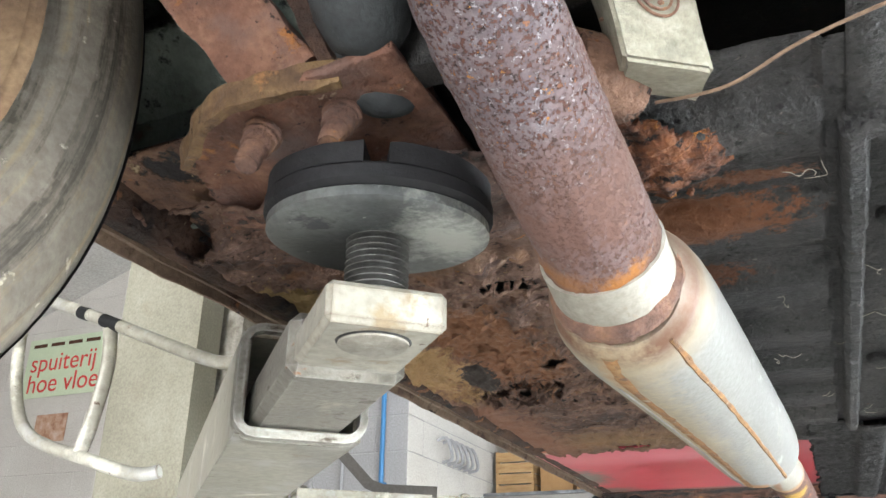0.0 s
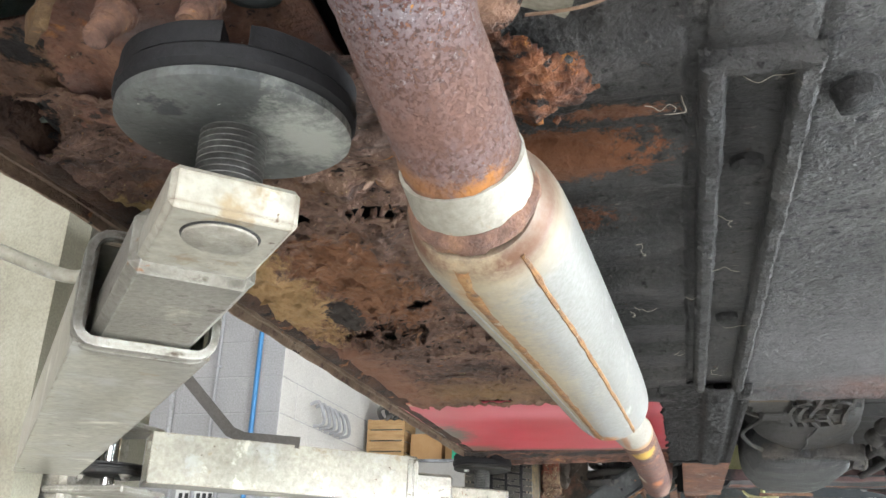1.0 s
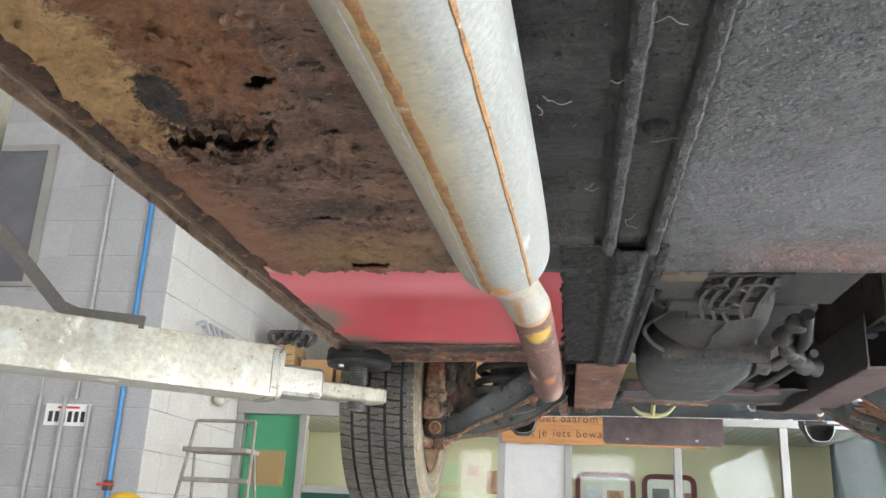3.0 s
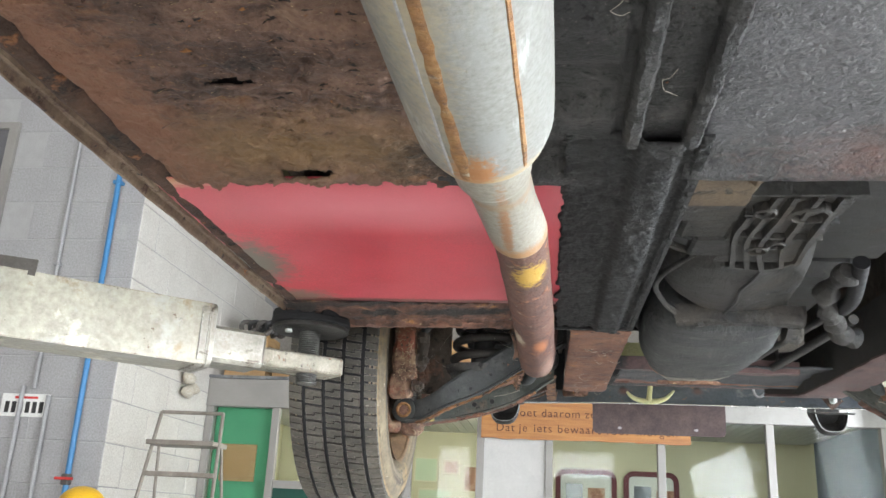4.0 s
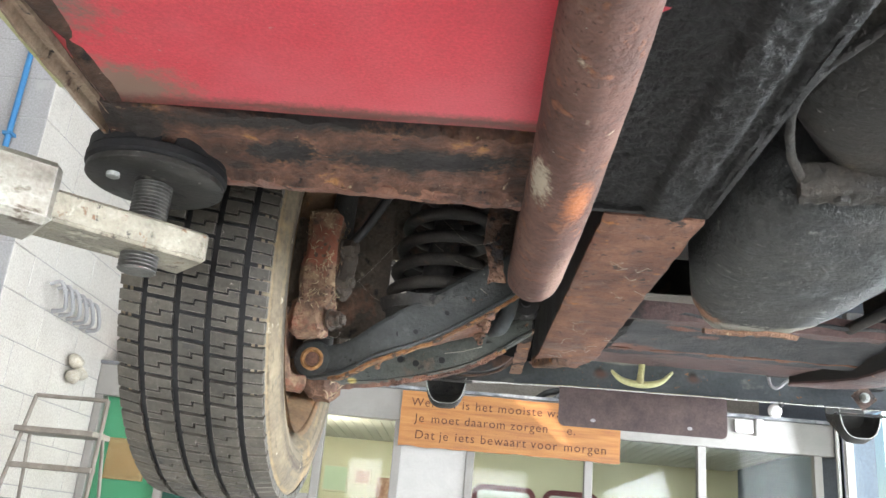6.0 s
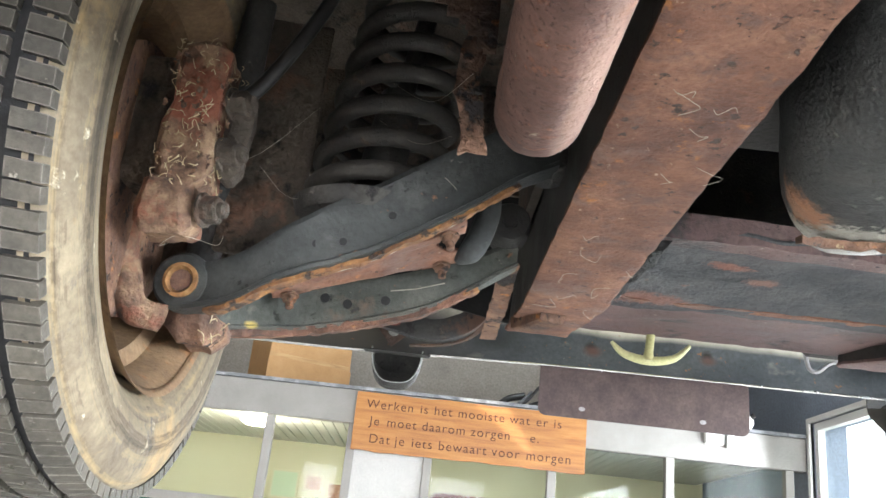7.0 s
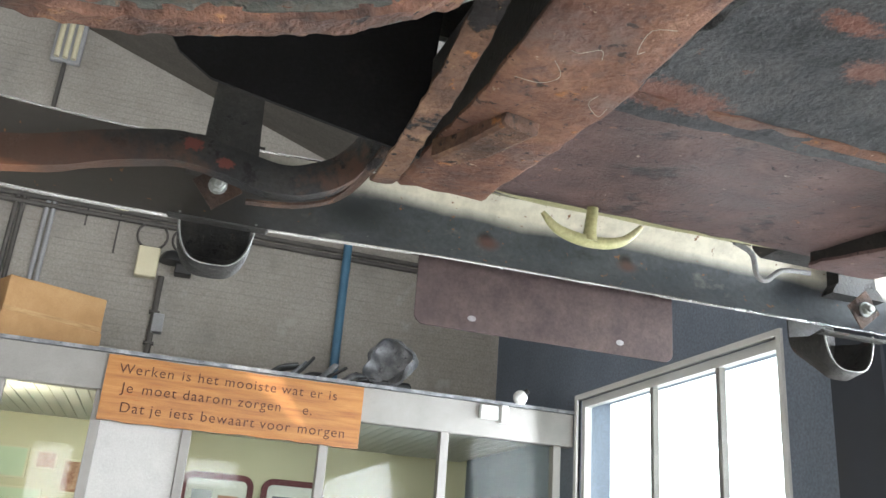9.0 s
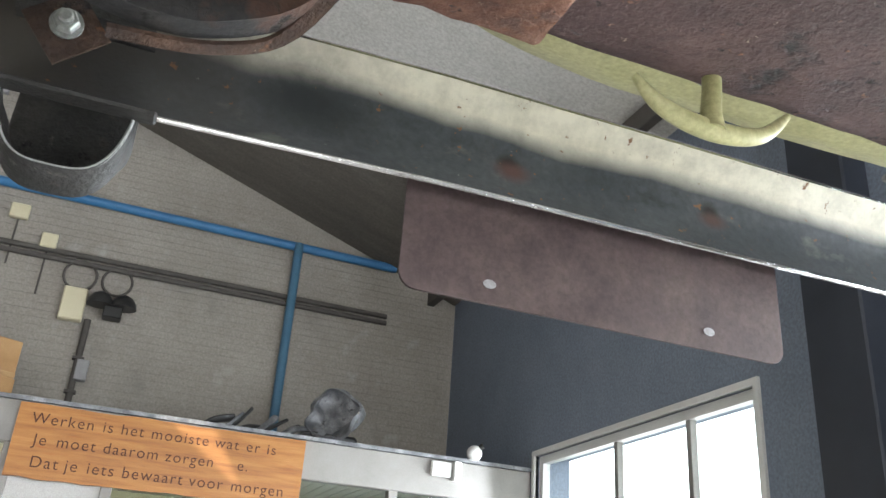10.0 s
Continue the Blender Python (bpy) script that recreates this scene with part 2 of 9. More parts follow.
M_PIPERUST = surface("matt_exhaust_rust", [(0.28, (0.06, 0.03, 0.024)), (0.45, (0.12, 0.06, 0.048)), (0.6, (0.175, 0.092, 0.073)), (0.75, (0.24, 0.145, 0.115))], 24,
                     patches=[((0.36, 0.15, 0.08), 32, 0.62, 0.7), ((0.42, 0.34, 0.26), 40, 0.66, 0.72), ((0.07, 0.04, 0.034), 260, 0.6, 0.66), ((0.24, 0.1, 0.055), 60, 0.58, 0.68), ((0.36, 0.3, 0.26), 230, 0.67, 0.71)],
                     blots=[((-0.078, 1.52, 1.71), (0.017, 0.036, 0.035), (0.46, 0.28, 0.05), 0.25), ((-0.06, 2.1, 1.72), (0.01, 0.09, 0.03), (0.27, 0.17, 0.135), 0.5, 2.0), ((-0.103, 1.86, 1.72), (0.009, 0.03, 0.014), (0.46, 0.4, 0.31), 0.3), ((-0.07, 1.88, 1.715), (0.009, 0.03, 0.012), (0.38, 0.13, 0.05), 0.5)], bump=1.0, grain=190, depth=0.0025)
M_GALV = surface("aluminised_silencer", [(0.3, (0.18, 0.178, 0.165)), (0.5, (0.255, 0.253, 0.238)), (0.7, (0.335, 0.335, 0.318))], 8, stretch=(1, 0.22, 1),
                 patches=[((0.38, 0.34, 0.26), 12, 0.56, 0.74), ((0.4, 0.4, 0.385), 30, 0.6, 0.68), ((0.26, 0.26, 0.25), 26, 0.6, 0.7), ((0.36, 0.2, 0.09), 60, 0.7, 0.75), ((0.2, 0.17, 0.13), 120, 0.68, 0.73)],
                 blots=[((-0.12, 0.55, 1.68), (0.09, 0.018, 0.09), (0.29, 0.24, 0.17), 0.9, 1.2), ((-0.12, 0.541, 1.68), (0.09, 0.009, 0.09), (0.13, 0.065, 0.038), 0.7, 1.6), ((-0.14, 0.6, 1.665), (0.032, 0.0028, 0.05), (0.2, 0.205, 0.21), 0.8, 1.5), ((-0.122, 0.602, 1.665), (0.012, 0.01, 0.05), (0.24, 0.23, 0.21), 0.8, 1.5), ((-0.1, 1.2, 1.68), (0.05, 0.014, 0.05), (0.4, 0.3, 0.17), 0.5), ((-0.109, 1.175, 1.69), (0.014, 0.03, 0.03), (0.38, 0.17, 0.06), 0.3),
                        ((-0.131, 0.575, 1.66), (0.007, 0.03, 0.03), (0.32, 0.17, 0.08), 0.3), ((-0.126, 0.80, 1.66), (0.016, 0.3, 0.04), (0.4, 0.33, 0.22), 0.7)],
                 rough=(0.46, 0.66), metal=0.25, bump=0.25, grain=260, depth=0.001, relief=0.25)
M_WELD = surface("rusty_weld", [(0.3, (0.09, 0.05, 0.04)), (0.5, (0.2, 0.11, 0.08)), (0.7, (0.36, 0.2, 0.12))], 60, patches=[((0.45, 0.19, 0.05), 60, 0.64, 0.7)], bump=1.0, grain=300, depth=0.003)
M_SEAMRUST = surface("orange_seam_rust", [(0.3, (0.17, 0.085, 0.04)), (0.5, (0.32, 0.16, 0.06)), (0.7, (0.42, 0.26, 0.12))], 70, patches=[((0.38, 0.33, 0.25), 60, 0.62, 0.7), ((0.12, 0.07, 0.045), 90, 0.58, 0.66)], bump=0.8)
M_COLLAR = surface("heat_stained_collar", [(0.3, (0.28, 0.262, 0.215)), (0.5, (0.36, 0.34, 0.29)), (0.7, (0.44, 0.42, 0.37))], 16, stretch=(1, 0.5, 1),
                   patches=[((0.34, 0.2, 0.1), 34, 0.6, 0.68), ((0.24, 0.2, 0.15), 70, 0.62, 0.7), ((0.4, 0.18, 0.06), 90, 0.68, 0.72)],
                   blots=[((-0.097, 1.36, 1.70), (0.005, 0.1, 0.02), (0.3, 0.15, 0.07), 0.3), ((-0.09, 1.435, 1.71), (0.05, 0.012, 0.05), (0.38, 0.2, 0.08), 0.6), ((-0.094, 1.305, 1.70), (0.05, 0.006, 0.05), (0.3, 0.22, 0.14), 0.5)],
                   rough=(0.38, 0.6), metal=0.3, bump=0.3, relief=0.3)
M_SEAL = surface("black_underseal", [(0.3, (0.008, 0.008, 0.0082)), (0.5, (0.017, 0.017, 0.0175)), (0.72, (0.04, 0.039, 0.039))], 14,
                 patches=[((0.04, 0.038, 0.037), 9, 0.57, 0.78), ((0.07, 0.067, 0.063), 95, 0.64, 0.72), ((0.008, 0.008, 0.008), 150, 0.6, 0.66)],
                 blots=[((0.27, 1.37, 1.79), (0.09, 0.035, 0.2), (0.2, 0.085, 0.06), 0.6)],
                 bump=1.0, grain=330, depth=0.005, coarse=130, rough=(0.5, 0.8), spec=0.36)
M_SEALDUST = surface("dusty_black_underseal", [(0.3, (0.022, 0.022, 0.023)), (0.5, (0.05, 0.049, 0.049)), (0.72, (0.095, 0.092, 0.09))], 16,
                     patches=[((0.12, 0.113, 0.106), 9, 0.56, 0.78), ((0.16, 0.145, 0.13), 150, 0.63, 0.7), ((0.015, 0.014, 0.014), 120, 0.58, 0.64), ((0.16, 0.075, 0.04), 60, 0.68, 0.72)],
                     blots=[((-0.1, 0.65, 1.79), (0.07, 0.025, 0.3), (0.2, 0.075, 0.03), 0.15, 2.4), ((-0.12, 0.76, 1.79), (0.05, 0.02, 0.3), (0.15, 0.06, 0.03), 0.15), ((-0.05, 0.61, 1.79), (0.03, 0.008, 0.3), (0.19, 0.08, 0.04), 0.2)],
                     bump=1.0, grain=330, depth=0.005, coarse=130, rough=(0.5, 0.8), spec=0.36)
M_SEALGREY = surface("dusty_stone_chip_coating", [(0.3, (0.062, 0.061, 0.062)), (0.5, (0.104, 0.102, 0.103)), (0.72, (0.16, 0.158, 0.157))], 7, patches=[((0.17, 0.165, 0.16), 5, 0.56, 0.76), ((0.028, 0.028, 0.03), 120, 0.55, 0.61), ((0.26, 0.26, 0.26), 130, 0.64, 0.69), ((0.012, 0.012, 0.012), 70, 0.65, 0.68)],
                     blots=[((0.3, 1.36, 1.79), (0.12, 0.04, 0.2), (0.22, 0.1, 0.075), 0.7), ((0.25, 1.2, 1.79), (0.2, 0.14, 0.2), (0.17, 0.165, 0.17), 0.9)],
                     bump=1.0, grain=260, depth=0.008, coarse=95, rough=(0.5, 0.75))
# the wide pink blot at y 1.5 is a sheen painted into the red
M_REDPAINT = surface("red_painted_patch", [(0.3, (0.47, 0.03, 0.05)), (0.5, (0.58, 0.05, 0.075)), (0.7, (0.63, 0.09, 0.115))], 4,
                     patches=[((0.56, 0.11, 0.14), 3, 0.5, 0.8), ((0.3, 0.05, 0.06), 26, 0.69, 0.76), ((0.42, 0.2, 0.19), 110, 0.68, 0.73)],
                     blots=[((-0.44, 1.70, 1.78), (0.04, 0.08, 0.2), (0.13, 0.115, 0.09), 0.4), ((-0.44, 1.87, 1.78), (0.06, 0.03, 0.2), (0.2, 0.13, 0.1), 0.4), ((-0.44, 1.43, 1.78), (0.05, 0.012, 0.2), (0.5, 0.28, 0.17), 0.5), ((-0.25, 1.5, 1.78), (0.16, 0.05, 0.2), (0.58, 0.16, 0.19), 0.9, 0.5), ((-0.2, 1.89, 1.78), (0.3, 0.008, 0.2), (0.16, 0.06, 0.05), 0.6)],
                     rough=(0.3, 0.45), bump=0.03, grain=420, depth=0.001, relief=0.1)
M_RUBBER = surface("black_rubber", [(0.3, (0.012, 0.012, 0.013)), (0.6, (0.02, 0.02, 0.022)), (0.8, (0.035, 0.035, 0.035))], 30, bump=0.3, rough=(0.55, 0.8), spec=0.25)
M_TYRE = surface("dusty_tyre_rubber", [(0.3, (0.03, 0.028, 0.024)), (0.5, (0.066, 0.06, 0.05)), (0.72, (0.12, 0.107, 0.086))], 11,
                 patches=[((0.13, 0.11, 0.082), 7, 0.58, 0.75), ((0.025, 0.025, 0.025), 30, 0.6, 0.72), ((0.26, 0.24, 0.2), 90, 0.66, 0.72)], bump=0.5, grain=220, depth=0.0015, rough=(0.5, 0.8), edge=((0.17, 0.155, 0.135), 0.0018))
M_SIDEWALL = surface("muddy_tyre_sidewall", [(0.3, (0.09, 0.072, 0.05)), (0.5, (0.18, 0.145, 0.098)), (0.72, (0.3, 0.25, 0.175))], 9,
                     patches=[((0.3, 0.2, 0.09), 8, 0.57, 0.7), ((0.07, 0.063, 0.055), 24, 0.6, 0.7), ((0.42, 0.38, 0.3), 50, 0.64, 0.7)], bump=0.4, grain=160, rings=(-0.43, 2.40, 1.765, 1.0))
M_SIDEWALLREAR = surface("dusty_rear_sidewall", [(0.3, (0.085, 0.075, 0.06)), (0.5, (0.15, 0.132, 0.105)), (0.72, (0.23, 0.205, 0.165))], 8,
                         patches=[((0.26, 0.2, 0.12), 5, 0.55, 0.75), ((0.07, 0.065, 0.055), 18, 0.58, 0.7), ((0.34, 0.2, 0.1), 9, 0.66, 0.76), ((0.32, 0.29, 0.24), 70, 0.64, 0.7)], bump=0.4, grain=160, rings=(-0.43, 0.172, 1.81, 0.6))
M_RIM = surface("rusty_brown_rim", [(0.3, (0.12, 0.075, 0.045)), (0.5, (0.22, 0.14, 0.08)), (0.72, (0.32, 0.22, 0.13))], 16, patches=[((0.3, 0.13, 0.05), 22, 0.6, 0.72)], bump=0.5)
M_ZINC = surface("worn_zinc_plate", [(0.3, (0.3, 0.32, 0.31)), (0.5, (0.42, 0.44, 0.42)), (0.7, (0.55, 0.57, 0.55))], 24, patches=[((0.12, 0.12, 0.11), 70, 0.64, 0.72), ((0.68, 0.7, 0.68), 18, 0.62, 0.72)],
                 rough=(0.45, 0.65), metal=0.45, bump=0.15)
M_THREAD = surface("dark_steel_thread", [(0.3, (0.1, 0.1, 0.095)), (0.6, (0.22, 0.22, 0.21)), (0.8, (0.35, 0.34, 0.3))], 60, metal=0.7, rough=(0.35, 0.55), bump=0.2)
M_ARM = surface("worn_white_lift_paint", [(0.3, (0.29, 0.277, 0.23)), (0.5, (0.405, 0.388, 0.325)), (0.7, (0.52, 0.5, 0.42))], 8,
                patches=[((0.42, 0.42, 0.4), 12, 0.54, 0.66), ((0.68, 0.66, 0.57), 9, 0.58, 0.66), ((0.28, 0.22, 0.14), 26, 0.61, 0.7), ((0.12, 0.08, 0.055), 75, 0.66, 0.69), ((0.16, 0.155, 0.14), 20, 0.66, 0.7)], rough=(0.25, 0.5), metal=0.1, bump=0.4, grain=110, coat=0.15, edge=((0.14, 0.1, 0.07), 0.004), relief=0.3)
M_INNERTUBE = surface("greasy_scuffed_tube", [(0.3, (0.2, 0.188, 0.16)), (0.5, (0.34, 0.325, 0.285)), (0.7, (0.48, 0.465, 0.415))], 13, stretch=(1, 1, 2),
                      patches=[((0.5, 0.48, 0.4), 16, 0.6, 0.68), ((0.09, 0.07, 0.05), 26, 0.58, 0.66), ((0.25, 0.13, 0.07), 60, 0.66, 0.7)], rough=(0.28, 0.55), metal=0.45, bump=0.4, edge=((0.5, 0.49, 0.45), 0.004))
M_TIPWORN = surface("worn_cream_arm_tip", [(0.3, (0.16, 0.145, 0.112)), (0.5, (0.3, 0.28, 0.225)), (0.7, (0.45, 0.42, 0.345))], 14,
                    patches=[((0.07, 0.055, 0.042), 30, 0.56, 0.63), ((0.58, 0.55, 0.46), 18, 0.6, 0.68), ((0.16, 0.09, 0.05), 70, 0.62, 0.67), ((0.05, 0.045, 0.04), 120, 0.62, 0.66)], rough=(0.3, 0.55), metal=0.1, bump=0.6, edge=((0.08, 0.06, 0.045), 0.005), relief=0.5)
M_SCUFFEDPAD = surface("scuffed_black_pad", [(0.3, (0.012, 0.0115, 0.011)), (0.5, (0.026, 0.025, 0.023)), (0.7, (0.055, 0.052, 0.047))], 16,
                       patches=[((0.16, 0.15, 0.13), 30, 0.62, 0.7), ((0.2, 0.19, 0.17), 120, 0.66, 0.7), ((0.01, 0.01, 0.01), 50, 0.6, 0.66)], rough=(0.35, 0.65), bump=0.4)
M_DIRT = surface("dirt_caked_inner_panel", [(0.3, (0.045, 0.036, 0.029)), (0.5, (0.1, 0.08, 0.063)), (0.72, (0.18, 0.145, 0.11))], 12,
                 patches=[((0.16, 0.085, 0.055), 14, 0.58, 0.7), ((0.015, 0.014, 0.013), 24, 0.56, 0.66), ((0.2, 0.17, 0.13), 70, 0.64, 0.72)], bump=1.0, depth=0.006, coarse=40)
M_PADPLATE = surface("dark_mottled_pad_plate", [(0.3, (0.055, 0.06, 0.06)), (0.5, (0.105, 0.112, 0.11)), (0.7, (0.19, 0.2, 0.19))], 15,
                     patches=[((0.32, 0.33, 0.3), 17, 0.56, 0.66), ((0.06, 0.065, 0.065), 30, 0.6, 0.66), ((0.045, 0.045, 0.045), 110, 0.66, 0.7), ((0.5, 0.5, 0.46), 130, 0.68, 0.71)],
                     blots=[((-0.2, 0.5, 1.735), (0.022, 0.03, 0.05), (0.4, 0.41, 0.37), 0.5)], rough=(0.35, 0.6), metal=0.3, bump=0.25, relief=0.3)
M_ARMEDGE = surface("greasy_bare_steel", [(0.3, (0.2, 0.18, 0.14)), (0.5, (0.36, 0.34, 0.29)), (0.7, (0.5, 0.48, 0.42))], 30, patches=[((0.12, 0.1, 0.08), 40, 0.6, 0.7)], metal=0.4, rough=(0.4, 0.6), bump=0.4)
M_POST = surface("beige_lift_column_paint", [(0.3, (0.22, 0.205, 0.155)), (0.5, (0.28, 0.265, 0.205)), (0.7, (0.34, 0.325, 0.26))], 5, patches=[((0.2, 0.17, 0.12), 9, 0.6, 0.75), ((0.2, 0.14, 0.08), 30, 0.66, 0.72)], rough=(0.45, 0.6), bump=0.1)
M_DARK = surface("black_oily_steel", [(0.3, (0.018, 0.018, 0.018)), (0.5, (0.038, 0.037, 0.036)), (0.72, (0.075, 0.07, 0.064))], 20, patches=[((0.1, 0.058, 0.043), 30, 0.6, 0.72), ((0.13, 0.12, 0.1), 80, 0.64, 0.74), ((0.008, 0.008, 0.008), 60, 0.6, 0.68)], bump=0.7, rough=(0.45, 0.75), depth=0.003)
M_SPRING = surface("dusty_spring_steel", [(0.3, (0.014, 0.013, 0.012)), (0.5, (0.03, 0.027, 0.024)), (0.72, (0.06, 0.053, 0.045))], 22, patches=[((0.08, 0.048, 0.032), 30, 0.6, 0.7), ((0.02, 0.02, 0.019), 50, 0.58, 0.66)], bump=0.6, rough=(0.6, 0.85))
M_BLACKARM = surface("chipped_black_arm_paint", [(0.3, (0.02, 0.023, 0.023)), (0.5, (0.04, 0.044, 0.044)), (0.72, (0.085, 0.09, 0.086))], 16,
                     patches=[((0.1, 0.1, 0.095), 12, 0.58, 0.78), ((0.28, 0.12, 0.055), 38, 0.65, 0.7), ((0.24, 0.23, 0.2), 75, 0.67, 0.72), ((0.009, 0.009, 0.009), 70, 0.62, 0.67)], rough=(0.4, 0.65), bump=0.6)
M_MUD = surface("flaking_muddy_casting", [(0.28, (0.06, 0.038, 0.028)), (0.45, (0.18, 0.105, 0.07)), (0.6, (0.32, 0.21, 0.135)), (0.75, (0.48, 0.37, 0.25))], 55, patches=[((0.22, 0.075, 0.045), 22, 0.48, 0.6), ((0.06, 0.045, 0.04), 40, 0.62, 0.7)], bump=1.0, grain=180, depth=0.004)
M_ALU = surface("dirty_gearbox_alloy", [(0.3, (0.02, 0.019, 0.018)), (0.5, (0.044, 0.041, 0.038)), (0.7, (0.09, 0.08, 0.069))], 13, patches=[((0.03, 0.031, 0.033), 16, 0.55, 0.66), ((0.15, 0.122, 0.088), 10, 0.6, 0.74), ((0.22, 0.21, 0.2), 90, 0.66, 0.72), ((0.02, 0.02, 0.02), 70, 0.62, 0.68)], metal=0.1, rough=(0.5, 0.8), bump=0.9, depth=0.004, coarse=45)
M_UNDERTRAY = surface("purple_brown_rusted_tray", [(0.3, (0.065, 0.04, 0.042)), (0.5, (0.14, 0.088, 0.086)), (0.65, (0.21, 0.135, 0.128)), (0.8, (0.27, 0.19, 0.175))], 9, patches=[((0.36, 0.17, 0.1), 55, 0.65, 0.69), ((0.45, 0.36, 0.29), 95, 0.68, 0.71), ((0.035, 0.034, 0.036), 12, 0.57, 0.66), ((0.03, 0.02, 0.02), 90, 0.62, 0.67)], bump=0.8, rough=(0.45, 0.7), depth=0.003)
# paler above the band height; dark blots at the left end and the dents
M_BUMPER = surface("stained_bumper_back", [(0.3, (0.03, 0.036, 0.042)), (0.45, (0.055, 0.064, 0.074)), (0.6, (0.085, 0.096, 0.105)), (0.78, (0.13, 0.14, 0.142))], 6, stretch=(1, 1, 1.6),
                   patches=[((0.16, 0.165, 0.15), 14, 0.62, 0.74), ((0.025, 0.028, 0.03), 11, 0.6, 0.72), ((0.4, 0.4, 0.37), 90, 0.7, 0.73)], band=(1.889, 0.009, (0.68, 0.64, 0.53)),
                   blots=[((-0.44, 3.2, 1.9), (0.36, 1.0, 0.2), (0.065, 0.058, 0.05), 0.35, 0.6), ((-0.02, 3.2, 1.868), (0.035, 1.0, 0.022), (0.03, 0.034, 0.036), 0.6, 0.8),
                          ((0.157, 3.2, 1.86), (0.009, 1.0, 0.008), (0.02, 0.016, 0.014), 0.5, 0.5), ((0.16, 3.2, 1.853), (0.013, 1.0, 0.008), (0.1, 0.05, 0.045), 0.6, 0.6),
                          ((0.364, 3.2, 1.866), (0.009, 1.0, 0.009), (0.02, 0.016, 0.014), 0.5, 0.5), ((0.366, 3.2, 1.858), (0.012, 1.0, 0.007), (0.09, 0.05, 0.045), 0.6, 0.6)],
                   metal=0.15, rough=(0.35, 0.6), bump=0.3, grain=140, wear_dots=(0.2, 0.1, 0.05), relief=0.2)
M_CHROME = surface("pitted_chrome", [(0.3, (0.6, 0.6, 0.6)), (0.7, (0.75, 0.75, 0.75))], 20, metal=1.0, rough=(0.12, 0.3), bump=0.05)
M_YELLOW = surface("pale_yellow_car_paint", [(0.3, (0.44, 0.43, 0.2)), (0.5, (0.56, 0.55, 0.29)), (0.75, (0.64, 0.63, 0.4))], 10, patches=[((0.3, 0.22, 0.12), 26, 0.66, 0.76)], rough=(0.35, 0.5), bump=0.1)
M_PLATE = surface("purple_brown_plate_back", [(0.3, (0.055, 0.036, 0.038)), (0.5, (0.083, 0.056, 0.056)), (0.7, (0.115, 0.083, 0.076))], 26, rough=(0.5, 0.7), bump=0.15)
M_RUBBERBLOCK = surface("weathered_buffer_rubber", [(0.3, (0.2, 0.19, 0.15)), (0.5, (0.3, 0.285, 0.22)), (0.7, (0.38, 0.36, 0.29))], 40, bump=0.5, grain=260, stretch=(1, 1, 3))
M_BUMPSTOP = surface("grey_black_bump_rubber", [(0.3, (0.02, 0.023, 0.025)), (0.5, (0.04, 0.045, 0.047)), (0.7, (0.075, 0.08, 0.08))], 20, patches=[((0.12, 0.12, 0.11), 60, 0.64, 0.74)], bump=0.5)
M_GREENBLACK = surface("green_black_wheel_arch", [(0.3, (0.09, 0.11, 0.095)), (0.5, (0.165, 0.195, 0.165)), (0.7, (0.25, 0.285, 0.24))], 16, patches=[((0.14, 0.07, 0.045), 12, 0.58, 0.68), ((0.24, 0.26, 0.21), 30, 0.66, 0.7), ((0.012, 0.013, 0.012), 50, 0.6, 0.66)], bump=0.8, grain=130, depth=0.004)
M_SCAB = surface("layered_orange_rust", [(0.3, (0.03, 0.015, 0.011)), (0.42, (0.09, 0.035, 0.02)), (0.55, (0.2, 0.075, 0.035)), (0.68, (0.3, 0.12, 0.05)), (0.82, (0.42, 0.2, 0.09))], 55,
                 patches=[((0.5, 0.2, 0.04), 40, 0.62, 0.7), ((0.02, 0.012, 0.01), 75, 0.57, 0.62), ((0.45, 0.32, 0.2), 150, 0.66, 0.7)], bump=1.0, grain=190, depth=0.005, coarse=80)
M_REARARM = surface("chipped_green_black_arm", [(0.3, (0.028, 0.032, 0.029)), (0.5, (0.064, 0.07, 0.061)), (0.72, (0.13, 0.136, 0.116))], 18,
                    patches=[((0.17, 0.165, 0.13), 14, 0.6, 0.74), ((0.26, 0.13, 0.07), 34, 0.62, 0.69), ((0.13, 0.085, 0.055), 11, 0.56, 0.68), ((0.012, 0.012, 0.011), 50, 0.6, 0.66), ((0.36, 0.34, 0.28), 95, 0.67, 0.71)],
                    blots=[((-0.31, 2.55, 1.684), (0.006, 0.04, 0.0045), (0.42, 0.32, 0.09), 0.3, 1.2)], rough=(0.45, 0.7), bump=0.8, depth=0.003)
M_FIBRE = surface("pale_fibre", [(0.3, (0.4, 0.36, 0.29)), (0.7, (0.6, 0.56, 0.48))], 60, bump=0)
M_STRAW = surface("dry_straw", [(0.3, (0.28, 0.2, 0.11)), (0.5, (0.45, 0.36, 0.22)), (0.7, (0.6, 0.52, 0.38))], 130, bump=0)
M_ARMLIP = surface("orange_brown_lip_rust", [(0.3, (0.06, 0.03, 0.018)), (0.45, (0.17, 0.08, 0.036)), (0.6, (0.29, 0.14, 0.055)), (0.75, (0.38, 0.22, 0.1))], 60, patches=[((0.03, 0.02, 0.016), 55, 0.56, 0.62), ((0.42, 0.2, 0.06), 80, 0.62, 0.68), ((0.4, 0.34, 0.25), 120, 0.66, 0.7)], bump=1.0, depth=0.003)
M_CABLE = surface("brown_cable", [(0.3, (0.16, 0.1, 0.07)), (0.7, (0.34, 0.23, 0.16))], 60, bump=0.3)

